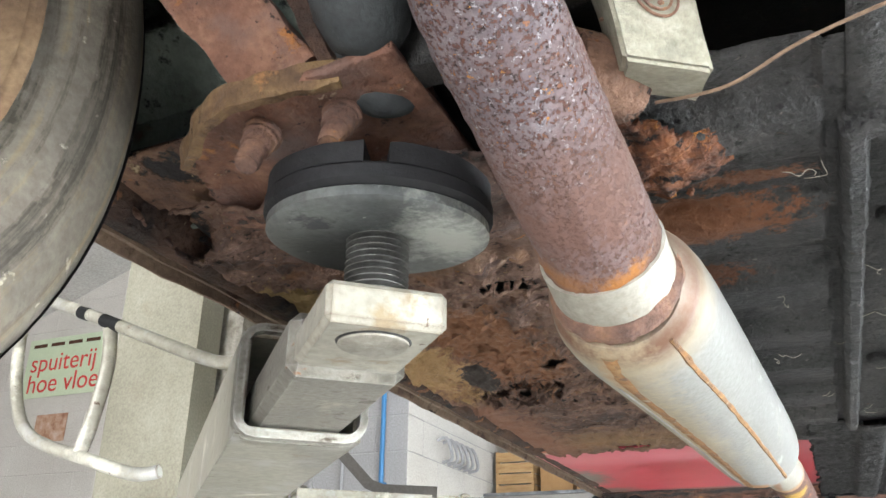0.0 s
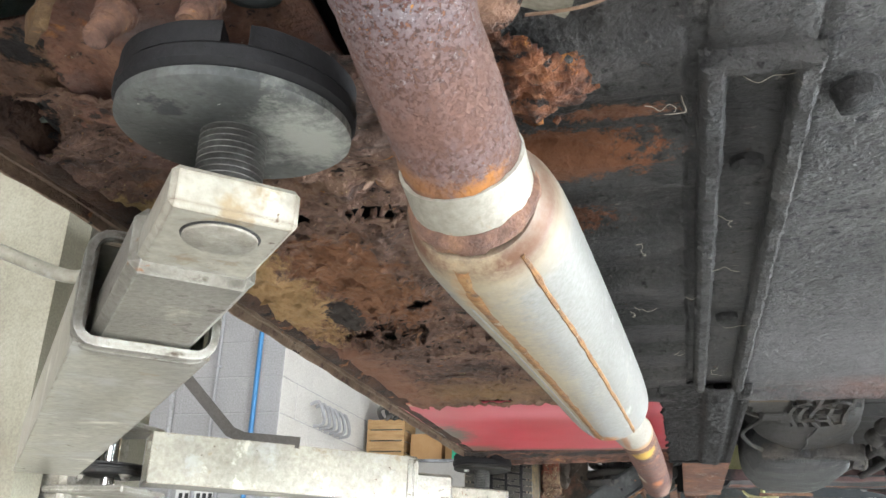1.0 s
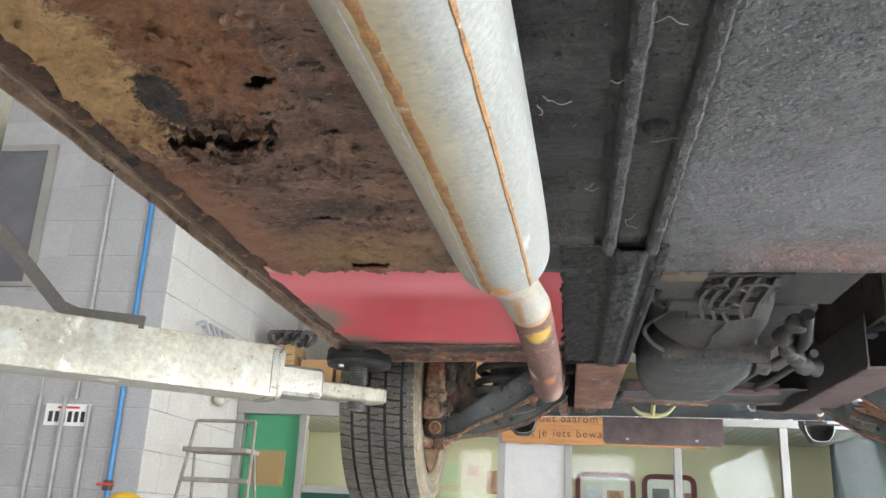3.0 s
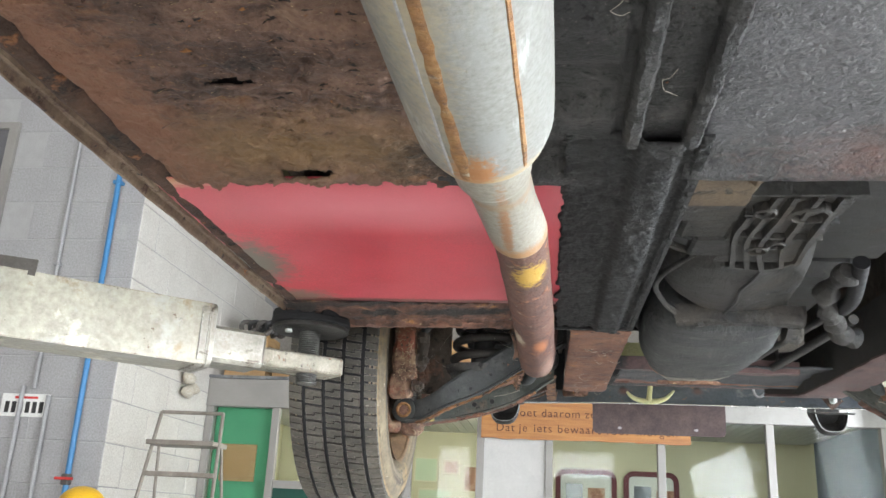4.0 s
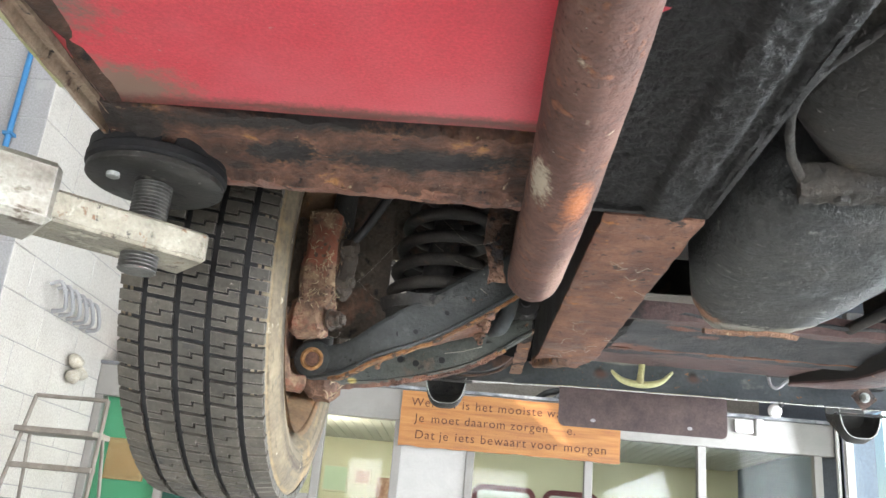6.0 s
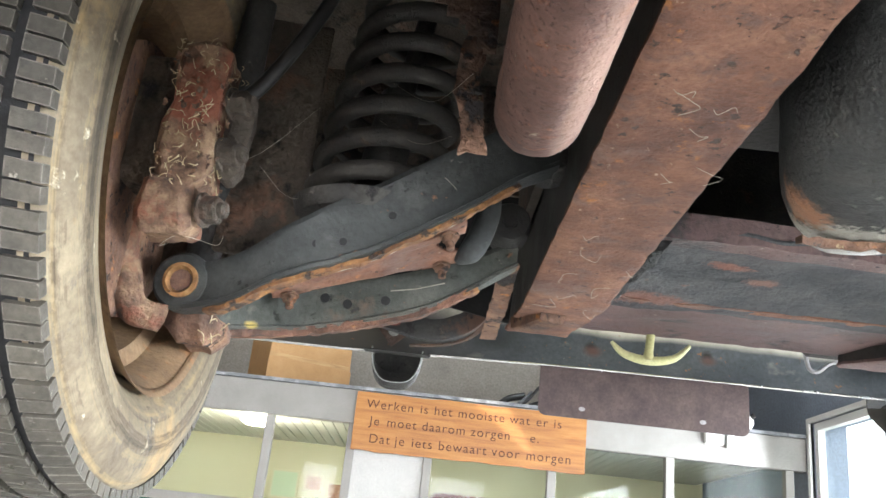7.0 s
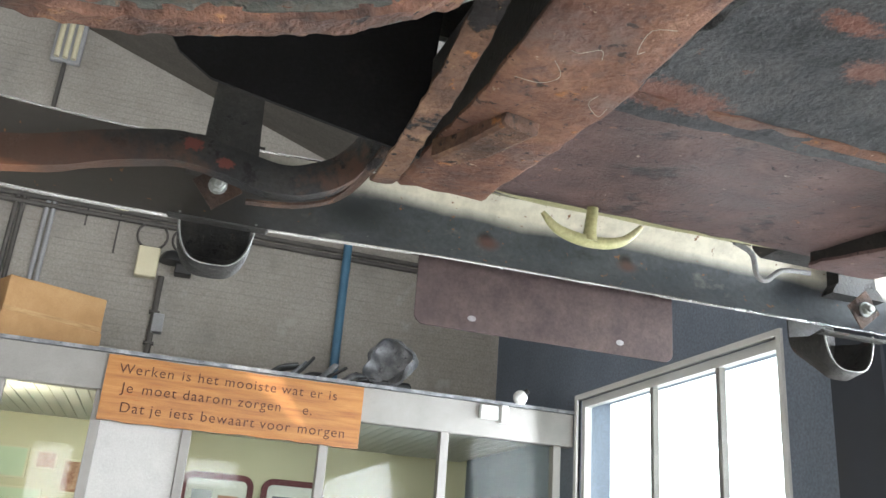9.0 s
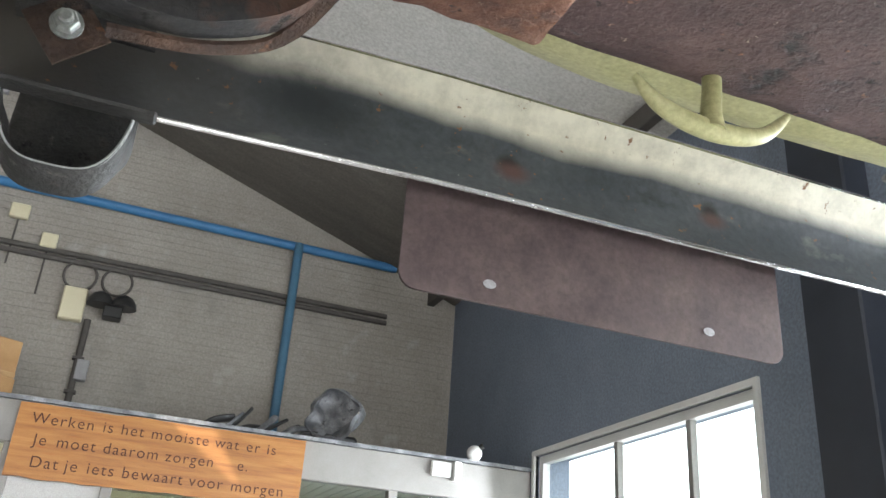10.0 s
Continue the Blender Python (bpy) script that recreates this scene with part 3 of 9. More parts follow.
M_BLOCK = surface("grey_painted_block", [(0.3, (0.32, 0.315, 0.32)), (0.5, (0.355, 0.35, 0.355)), (0.7, (0.385, 0.38, 0.385))], 2, patches=[((0.35, 0.34, 0.33), 5, 0.58, 0.75)], rough=(0.55, 0.75), bump=0.3, grain=70, depth=0.003, random_tint=0.03, relief=0.2)
M_BLOCKWHITE = surface("white_painted_block", [(0.3, (0.54, 0.51, 0.47)), (0.5, (0.6, 0.57, 0.53)), (0.7, (0.64, 0.615, 0.575))], 2, patches=[((0.55, 0.52, 0.47), 4, 0.58, 0.78)], rough=(0.55, 0.75), bump=0.3, grain=70, depth=0.003, random_tint=0.03, relief=0.2)
M_MORTAR = surface("painted_mortar", [(0.3, (0.35, 0.345, 0.345)), (0.7, (0.42, 0.415, 0.415))], 9, bump=0.3)
# darker roof colour that carries the shade near the gable
M_ROOFSHADE = surface("shaded_roof_board", [(0.3, (0.11, 0.099, 0.085)), (0.5, (0.145, 0.131, 0.114)), (0.7, (0.18, 0.164, 0.145))], 1.5, stretch=(1, 5, 1), bump=0.15, grain=40)
M_ROOF = surface("pale_roof_board", [(0.3, (0.46, 0.45, 0.42)), (0.5, (0.52, 0.51, 0.48)), (0.7, (0.56, 0.55, 0.52))], 1.5, bump=0.15, grain=40)
M_CONCRETE = surface("workshop_concrete", [(0.3, (0.3, 0.295, 0.28)), (0.5, (0.4, 0.39, 0.37)), (0.7, (0.46, 0.45, 0.43))], 1.3, patches=[((0.16, 0.15, 0.14), 2.2, 0.62, 0.75)], rough=(0.45, 0.7), bump=0.15, grain=60)
M_FRAME = surface("lilac_grey_frame_paint", [(0.3, (0.25, 0.236, 0.222)), (0.5, (0.285, 0.27, 0.254)), (0.7, (0.32, 0.304, 0.288))], 3, rough=(0.4, 0.55), bump=0.05)
M_PANELWHITE = surface("white_infill_panel", [(0.3, (0.46, 0.45, 0.435)), (0.7, (0.54, 0.53, 0.51))], 4, rough=(0.4, 0.55), bump=0.05)
M_BOARD = surface("varnished_orange_board", [(0.3, (0.28, 0.105, 0.025)), (0.5, (0.39, 0.16, 0.037)), (0.7, (0.48, 0.22, 0.06))], 5, stretch=(0.5, 1, 7), patches=[((0.32, 0.1, 0.015), 9, 0.6, 0.72)], rough=(0.35, 0.5), bump=0.2)
M_INK = surface("burnt_lettering", [(0.3, (0.05, 0.018, 0.009)), (0.7, (0.1, 0.036, 0.014))], 30, bump=0)
M_CARD = surface("brown_cardboard", [(0.3, (0.33, 0.18, 0.072)), (0.5, (0.4, 0.23, 0.1)), (0.7, (0.45, 0.275, 0.13))], 4, bump=0.1)
M_WOOD = surface("crate_wood", [(0.3, (0.3, 0.17, 0.07)), (0.5, (0.42, 0.26, 0.12)), (0.7, (0.5, 0.33, 0.17))], 6, stretch=(1, 1, 6), bump=0.2)
M_CREAM = surface("cream_office_wall", [(0.3, (0.62, 0.57, 0.38)), (0.7, (0.68, 0.63, 0.44))], 2, bump=0.05)
M_GREEN = surface("green_office_wall", [(0.3, (0.07, 0.3, 0.15)), (0.7, (0.1, 0.37, 0.2))], 2, bump=0.05)
M_SLAT = surface("white_ceiling_slat", [(0.3, (0.7, 0.69, 0.62)), (0.7, (0.76, 0.75, 0.68))], 3, bump=0.05)
M_BLUEPIPE = surface("blue_pipe_paint", [(0.3, (0.04, 0.17, 0.37)), (0.7, (0.06, 0.23, 0.46))], 5, rough=(0.35, 0.5), bump=0.05)
M_TEALPIPE = surface("dull_blue_pipe_paint", [(0.3, (0.06, 0.16, 0.26)), (0.7, (0.09, 0.22, 0.33))], 5, rough=(0.4, 0.55), bump=0.05)
M_CONDUIT = surface("grey_conduit", [(0.3, (0.3, 0.3, 0.31)), (0.7, (0.4, 0.4, 0.41))], 5, bump=0.05)
M_DARKPIPE = surface("dark_old_pipe", [(0.3, (0.07, 0.065, 0.06)), (0.7, (0.12, 0.11, 0.1))], 8, bump=0.2)
M_WHITEPLASTIC = surface("white_plastic", [(0.3, (0.74, 0.74, 0.72)), (0.7, (0.8, 0.8, 0.78))], 5, rough=(0.3, 0.45), bump=0.02)
M_CREAMPLASTIC = surface("cream_plastic", [(0.3, (0.68, 0.62, 0.42)), (0.7, (0.74, 0.69, 0.5))], 5, rough=(0.35, 0.5), bump=0.02)
M_BLACKPLASTIC = surface("black_plastic", [(0.3, (0.02, 0.02, 0.02)), (0.7, (0.04, 0.04, 0.04))], 8, rough=(0.35, 0.5), bump=0.05)
M_SILVER = surface("scratched_silver_parts", [(0.3, (0.09, 0.095, 0.105)), (0.5, (0.2, 0.207, 0.22)), (0.7, (0.38, 0.388, 0.405))], 10, patches=[((0.05, 0.05, 0.055), 14, 0.58, 0.66), ((0.3, 0.24, 0.18), 22, 0.64, 0.7)], metal=0.4, rough=(0.35, 0.6), bump=0.3)
M_LADDER = surface("worn_ladder_metal", [(0.3, (0.19, 0.165, 0.14)), (0.6, (0.3, 0.27, 0.235)), (0.8, (0.42, 0.39, 0.35))], 12, patches=[((0.25, 0.15, 0.09), 25, 0.62, 0.72)], metal=0.3, rough=(0.4, 0.6), bump=0.1)
M_POSTER = surface("pale_green_poster", [(0.3, (0.56, 0.66, 0.46)), (0.7, (0.62, 0.71, 0.52))], 6, bump=0)
M_REDINK = surface("red_print", [(0.3, (0.65, 0.05, 0.05)), (0.7, (0.7, 0.07, 0.06))], 20, bump=0)
M_BROWNPRINT = surface("brown_photo_print", [(0.3, (0.25, 0.09, 0.05)), (0.5, (0.5, 0.3, 0.2)), (0.7, (0.65, 0.5, 0.42))], 9, bump=0)
M_YELLOWPLASTIC = surface("yellow_plastic", [(0.3, (0.75, 0.42, 0.02)), (0.7, (0.8, 0.47, 0.03))], 9, rough=(0.3, 0.45), bump=0.02)
M_DARKGREEN = surface("dark_green_panel", [(0.3, (0.008, 0.05, 0.035)), (0.7, (0.012, 0.07, 0.05))], 4, bump=0)
M_SIGNGREEN = surface("green_exit_plastic", [(0.3, (0.02, 0.35, 0.2)), (0.7, (0.03, 0.42, 0.25))], 9, bump=0)
M_REDVALVE = surface("red_valve_paint", [(0.3, (0.5, 0.03, 0.03)), (0.7, (0.56, 0.05, 0.04))], 9, bump=0)
M_DARKGLASS = surface("dark_window_pane", [(0.3, (0.1, 0.1, 0.11)), (0.7, (0.16, 0.16, 0.17))], 2, rough=(0.08, 0.15), bump=0, spec=0.6)
M_GLASS = pane_glass("clear_glass")
M_DAY = glowing("overcast_daylight", (0.95, 0.98, 1.0), 4.5)
M_TUBE = glowing("fluorescent_tube", (1.0, 0.97, 0.9), 4.0)
M_LAMPSHADE = glowing("opal_lamp_glass", (1.0, 0.95, 0.82), 1.6)

# ---- geometry helpers ----
ORG = {}


def thing(name, at, label="", category="", group="", kind=""):
    ob = new(name)
    ob.empty_display_size = 0.05
    ob.location = at
    ORG[ob] = Vector(at)
    return tagged(ob, label, category, group, kind)


def part(name, bm, material, parent=None, label="", smooth=False, category="", group="", kind="", solid=0.0, split=40):
    """One bmesh, built in world metres, as one mesh object with its origin in its middle."""
    bmesh.ops.recalc_face_normals(bm, faces=bm.faces)
    lo = Vector([min(v.co[i] for v in bm.verts) for i in range(3)])
    hi = Vector([max(v.co[i] for v in bm.verts) for i in range(3)])
    mid = (lo + hi) / 2
    if parent is None:
        mid.z = lo.z
    bmesh.ops.translate(bm, vec=-mid, verts=bm.verts)
    me = bpy.data.meshes.new(name)
    if smooth:
        for f in bm.faces:
            f.smooth = True
        for e in bm.edges:
            if len(e.link_faces) == 2 and e.calc_face_angle(0) > radians(split):
                e.smooth = False
    bm.to_mesh(me)
    bm.free()
    me.materials.append(material)
    ob = new(name, me)
    ORG[ob] = mid
    if parent is None:
        ob.location = mid
    else:
        ob.parent = parent
        ob.location = mid - ORG[parent]
    if solid:
        s = ob.modifiers.new("thickness", "SOLIDIFY")
        s.thickness, s.offset = solid, 1.0
    return tagged(ob, label, category, group, kind)


def box(bm, lo, hi, bevel=0.0, m=None, seg=1):
    mid, size = [(a + b) / 2 for a, b in zip(lo, hi)], [b - a for a, b in zip(lo, hi)]
    r = bmesh.ops.create_cube(bm, size=1.0, matrix=Matrix.LocRotScale(mid, None, size))
    vs = r["verts"]
    if bevel:
        es = list({e for v in vs for e in v.link_edges})
        rb = bmesh.ops.bevel(bm, geom=es, offset=bevel, segments=seg, profile=0.6, affect="EDGES")
        vs = list({v for f in rb["faces"] for v in f.verts} | {v for v in vs if v.is_valid})
    if m is not None:
        bmesh.ops.transform(bm, matrix=m, verts=vs)
    return vs


def boxes(*items, bevel=0.0, m=None):
    bm = bmesh.new()
    for lo, hi in items:
        box(bm, lo, hi, bevel, m)
    return bm


def tube(bm, pts, radii, seg=20, caps=True, squash=1.0):
    """A swept round along a line of points."""
    pts = [Vector(p) for p in pts]
    if not hasattr(radii, "__len__"):
        radii = [radii] * len(pts)
    t = (pts[1] - pts[0]).normalized()
    side = t.orthogonal().normalized()
    if abs(t.z) < 0.9:
        side = t.cross(Vector((0, 0, 1))).normalized()
    rings = []
    for i, p in enumerate(pts):
        t2 = (pts[min(i + 1, len(pts) - 1)] - pts[max(i - 1, 0)]).normalized()
        side = (side - t2 * side.dot(t2)).normalized()
        up = t2.cross(side)
        rings.append([bm.verts.new(p + (side * math.cos(a) + up * math.sin(a) * squash) * radii[i]) for a in (2 * math.pi * k / seg for k in range(seg))])
    for a, b in zip(rings, rings[1:]):
        for k in range(seg):
            bm.faces.new((a[k], a[(k + 1) % seg], b[(k + 1) % seg], b[k]))
    if caps:
        bm.faces.new(rings[0][::-1])
        bm.faces.new(rings[-1])
    return rings


def sweep(bm, pts, profile, up=(0, 0, 1)):
    """A closed outline (across, up) swept along points."""
    pts = [Vector(p) for p in pts]
    rings = []
    for i, p in enumerate(pts):
        t = (pts[min(i + 1, len(pts) - 1)] - pts[max(i - 1, 0)]).normalized()
        side = t.cross(Vector(up)).normalized()
        u = side.cross(t)
        rings.append([bm.verts.new(p + side * a + u * b) for a, b in profile])
    n = len(profile)
    for a, b in zip(rings, rings[1:]):
        for k in range(n):
            bm.faces.new((a[k], a[(k + 1) % n], b[(k + 1) % n], b[k]))
    bm.faces.new(rings[0][::-1])
    bm.faces.new(rings[-1])


def curve_points(pts, n=8):
    """Smooth points through the given ones."""
    pts = [Vector(p) for p in pts]
    out = []
    for i in range(len(pts) - 1):
        p0, p1, p2, p3 = pts[max(i - 1, 0)], pts[i], pts[i + 1], pts[min(i + 2, len(pts) - 1)]
        for k in range(n):
            s = k / n
            out.append(0.5 * ((2 * p1) + (p2 - p0) * s + (2 * p0 - 5 * p1 + 4 * p2 - p3) * s * s + (3 * p1 - p0 - 3 * p2 + p3) * s ** 3))
    return out + [pts[-1]]


def lathe(bm, profile, m, seg=32):
    """Rings of (radius, along z) turned round z, then placed by m."""
    rings = [[bm.verts.new(m @ Vector((r * math.cos(2 * math.pi * k / seg), r * math.sin(2 * math.pi * k / seg), z))) for k in range(seg)] for r, z in profile]
    for a, b in zip(rings, rings[1:]):
        for k in range(seg):
            bm.faces.new((a[k], a[(k + 1) % seg], b[(k + 1) % seg], b[k]))
    for ring, r in ((rings[0], profile[0][0]), (rings[-1], profile[-1][0])):
        if r > 1e-5:
            bm.faces.new(ring)
    return rings


def fbm(x, y, z=0.0, scale=10.0, octaves=4):
    return noise.fractal(Vector((x * scale, y * scale, z * scale)), 0.9, 2.0, octaves)


def sheet(x0, x1, y0, y1, step, height, keep=None):
    """A sheet of squares at z = height(x, y), left open where keep(x, y) is false."""
    bm = bmesh.new()
    nx, ny = max(1, round((x1 - x0) / step)), max(1, round((y1 - y0) / step))
    xs, ys = [x0 + (x1 - x0) * i / nx for i in range(nx + 1)], [y0 + (y1 - y0) * j / ny for j in range(ny + 1)]
    vs = {}

    def vert(i, j):
        if (i, j) not in vs:
            vs[i, j] = bm.verts.new((xs[i], ys[j], height(xs[i], ys[j])))
        return vs[i, j]
    for i in range(nx):
        for j in range(ny):
            if keep is None or keep((xs[i] + xs[i + 1]) / 2, (ys[j] + ys[j + 1]) / 2):
                bm.faces.new((vert(i, j), vert(i + 1, j), vert(i + 1, j + 1), vert(i, j + 1)))
    return bm


def roughen(bm, amount, scale=40, cuts=0):
    """Uneven, eaten surfaces."""
    if cuts:
        bmesh.ops.subdivide_edges(bm, edges=bm.edges[:], cuts=cuts, use_grid_fill=True)
    for v in bm.verts:
        p = v.co * scale
        v.co += Vector((noise.noise(p), noise.noise(p + Vector((31, 7, 3))), noise.noise(p + Vector((5, 71, 13))))) * amount
    return bm


def hexnut(bm, m, r=0.01, h=0.009, stud=0.006, out=0.012):
    lathe(bm, [(r * 1.25, 0), (r * 1.25, 0.002)], m, 20)
    lathe(bm, [(r, 0.002), (r, h), (r * 0.85, h + 0.0015)], m, 6)
    lathe(bm, [(stud, h), (stud, h + out), (stud * 0.7, h + out + 0.001)], m, 12)


def axis_matrix(at, direction):
    return Matrix.Translation(at) @ Vector(direction).to_track_quat("Z", "Y").to_matrix().to_4x4()


def lettering(text, size, m, material, parent, depth=0.002, spacing=1.0, name="lettering", thin=0.0):
    cu = bpy.data.curves.new("text", "FONT")
    cu.body, cu.size, cu.extrude, cu.space_character, cu.offset = text, size, depth, spacing, thin
    tmp = new("text_tmp", cu)
    bpy.context.view_layer.update()
    me = bpy.data.meshes.new_from_object(tmp.evaluated_get(bpy.context.evaluated_depsgraph_get()))
    bpy.data.objects.remove(tmp)
    bm = bmesh.new()
    bm.from_mesh(me)
    bmesh.ops.transform(bm, matrix=m, verts=bm.verts)
    return part(name, bm, material, parent)


# ---- the workshop ----
part("floor", boxes(((-10, -6.3, -0.2), (3.4, 11.0, 0.0))), M_CONCRETE, kind="structure", label="grey stained concrete workshop floor")
ground = part("ground", boxes(((-300, -300, -0.6), (300, 300, -0.21))), M_CONCRETE, kind="structure", label="grey paved yard outside the workshop")


def wall_with_hole(name, axis, at, thick, u0, u1, z0, z1, holes, material, label):
    """A wall along x or y with rectangular openings (u0, u1, z0, z1)."""
    us = sorted({u0, u1, *[h[0] for h in holes], *[h[1] for h in holes]})
    zs = sorted({z0, z1, *[h[2] for h in holes], *[h[3] for h in holes]})
    bm = bmesh.new()
    for a, b in zip(us, us[1:]):
        for c, d in zip(zs, zs[1:]):
            if not any(h[0] <= a and b <= h[1] and h[2] <= c and d <= h[3] for h in holes):
                box(bm, *((((a, at, c), (b, at + thick, d)) if axis == "x" else ((at, a, c), (at + thick, b, d)))))
    bmesh.ops.remove_doubles(bm, verts=bm.verts, dist=1e-5)
    return part(name, bm, material, kind="structure", label=label)


# blue of the paint deepened to take in the haze beside the window
M_SHADEWALL = surface("blue_grey_hazed_paint", [(0.3, (0.19, 0.225, 0.29)), (0.5, (0.22, 0.26, 0.33)), (0.7, (0.25, 0.29, 0.365))], 2, bump=0.2, grain=60)
M_GABLE = surface("grey_limewashed_brick", [(0.3, (0.29, 0.265, 0.235)), (0.5, (0.35, 0.325, 0.29)), (0.7, (0.41, 0.385, 0.345))], 1.1, patches=[((0.2, 0.19, 0.175), 2, 0.56, 0.8), ((0.4, 0.385, 0.36), 3, 0.6, 0.8)], bump=0.2, grain=50, depth=0.003)
wall_east = wall_with_hole("wall_east", "y", 3.07, 0.3, -6.3, 11.55, 0, 4.9, [(6.18, 8.69, 1.15, 2.83), (-1.4, 3.8, 1.05, 2.83)], M_SHADEWALL, "blue grey painted workshop wall with steel windows, haze put in its blue")
part("pillar_east", boxes(((2.90, 5.27, 0), (3.066, 5.62, 4.72)), bevel=0.01), surface("navy_steel_column", [(0.3, (0.022, 0.027, 0.038)), (0.5, (0.03, 0.036, 0.05)), (0.7, (0.04, 0.047, 0.062))], 3, rough=(0.4, 0.6), bump=0.1), kind="structure", label="dark navy steel column against the side wall")
# unseen gate opening, added to let light in from behind
wall_with_hole("wall_south", "x", -6.3, 0.3, -10, 3.07, 0, 7.2, [(-2.9, 1.7, 0.02, 3.4)], M_ROOF, "pale workshop wall round an added open gate out of view")
part("wall_west", boxes(((-10.3, -6.3, 0), (-10, 11, 7.2))), M_BLOCKWHITE, kind="structure", label="white painted workshop side wall")

# gable wall with shallow courses of painted brick
wall_north = thing("wall_north", (-2, 10.6, 0), "grey painted brick gable wall", "", kind="structure")
bm = bmesh.new()
pts = [(-10, 2.72), (3.4, 2.72), (3.4, 4.62), (-2.4, 6.66), (-10, 4.0)]
lo = [bm.verts.new((x, 10.62, z)) for x, z in pts]
hi = [bm.verts.new((x, 10.9, z)) for x, z in pts]
bm.faces.new(lo), bm.faces.new(hi[::-1])
for k in range(5):
    bm.faces.new((lo[k], hi[k], hi[(k + 1) % 5], lo[(k + 1) % 5]))
part("wall_body", bm, M_GABLE, wall_north)
bm = bmesh.new()
rng = random.Random(4)
for c in range(52):
    z = 2.73 + c * 0.068
    right = min(3.05, -2.4 + (6.62 - z - 0.07) / 0.352)
    x = -3.2 + (c % 2) * 0.12
    while x < right - 0.05:
        w = min(0.23, right - x)
        d = 0.003 + rng.random() * 0.003
        box(bm, (x, 10.62 - d, z), (x + w, 10.64, z + 0.06))
        x += 0.24
part("brick_courses", bm, M_GABLE, wall_north, kind="stuff")

# roof slopes
def on_roof(x, z, y=8.705):
    """Where the sun's ray to a place on the board's plane passes the east roof slope."""
    k = (z - 4.6 - (3.5 - x) * 2.08 / 5.9) / (SUN_WAY.z + SUN_WAY.x * 2.08 / 5.9)
    return (x - k * SUN_WAY.x, y - k * SUN_WAY.y, z - k * SUN_WAY.z)


bm = bmesh.new()
outer = [bm.verts.new(p) for p in ((3.5, -6.4, 4.6), (-2.4, -6.4, 6.68), (-2.4, 11, 6.68), (3.5, 11, 4.6))]
# unseen triangular roof gap, added to shape the sun patch on the board
gap = [bm.verts.new(on_roof(x, z)) for x, z in ((0.12, 2.80), (0.52, 2.80), (0.86, 2.25))]
loops = [bm.edges.new((r[k], r[(k + 1) % len(r)])) for r in (outer, gap) for k in range(len(r))]
bmesh.ops.triangle_fill(bm, edges=loops, use_beauty=True)
part("ceiling", bm, M_ROOF, kind="structure", label="pale boarded sloping workshop ceiling", solid=0.02)
bm = bmesh.new()
a, b = (-2.4, 6.68), (-10.3, 3.9)
vs = [bm.verts.new((x, y, z + dz)) for dz in (0, 0.15) for x, z, y in ((a[0], a[1], -6.4), (b[0], b[1], -6.4), (b[0], b[1], 11), (a[0], a[1], 11))]
for f in ((0, 1, 2, 3), (7, 6, 5, 4), (0, 4, 5, 1), (1, 5, 6, 2), (2, 6, 7, 3), (3, 7, 4, 0)):
    bm.faces.new([vs[k] for k in f])
part("ceiling", bm, M_ROOF, kind="structure", label="pale boarded sloping workshop ceiling")
# extra sheet under the slope, coloured dark for the shade by the gable
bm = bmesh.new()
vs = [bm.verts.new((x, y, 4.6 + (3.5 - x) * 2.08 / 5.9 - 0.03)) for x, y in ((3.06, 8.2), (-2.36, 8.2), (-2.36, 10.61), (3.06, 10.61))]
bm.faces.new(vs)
part("ceiling_shade", bm, M_ROOFSHADE, kind="structure", label="darker ceiling strip beside the gable with shade put in its colour", solid=0.012)
for x, z in ((2.78, 4.74), (-2.4, 6.56)):
    part("trim", boxes(((x - 0.04, -6.0, z - 0.09), (x + 0.04, 10.6, z + 0.06)), bevel=0.006), M_DARKPIPE, kind="structure", label="dark painted roof purlin")

# block wall with a white return beside the office front
wall_block = thing("wall_block", (-6.6, 6.9, 0), "grey painted concrete block wall with a far stretch whitened for light", kind="structure")
part("wall_core", boxes(((-5.4, 6.904, 0), (-3.352, 7.2, 6.0))), M_MORTAR, wall_block)
# far stretch takes the white colour to stand in for stronger light
part("wall_core", boxes(((-10, 6.904, 0), (-5.4, 7.2, 6.0))), M_BLOCKWHITE, wall_block, "whiter stretch of the wall, its stronger light put in the colour")
wall_return = thing("wall_return", (-3.34, 7.8, 0), "white painted concrete block wall corner", kind="structure")
part("wall_core", boxes(((-3.6, 7.2, 0), (-3.344, 10.62, 6.0))), M_MORTAR, wall_return)

# office front
front = thing("office_front", (0, 8.77, 0), "grey framed glass office partition", kind="structure")
part("head_rail", boxes(((-3.34, 8.74, 2.44), (3.05, 8.84, 2.71)), bevel=0.006), M_FRAME, front)
part("cap_strip", boxes(((-3.34, 8.725, 2.712), (3.05, 8.86, 2.74))), M_SILVER, front)
part("lower_wall", boxes(((-3.34, 8.74, 0), (3.05, 8.84, 0.85)), bevel=0.004), M_FRAME, front)
for x in (-3.3, -2.64, -1.33, -0.66, -0.03, 0.975, 1.93, 2.91):
    part("post", boxes(((x - 0.035, 8.75, 0.85), (x + 0.035, 8.83, 2.44)), bevel=0.004), M_FRAME, front)
part("infill_panel", boxes(((-0.624, 8.775, 0.85), (-0.066, 8.80, 2.44))), M_PANELWHITE, front)
for a, b in ((-3.26, -2.68), (-2.6, -1.37), (-1.29, -0.7), (0.01, 0.935), (1.015, 1.89), (1.97, 2.87)):
    part("pane", boxes(((a, 8.786, 0.85), (b, 8.792, 2.44))), M_GLASS, front)
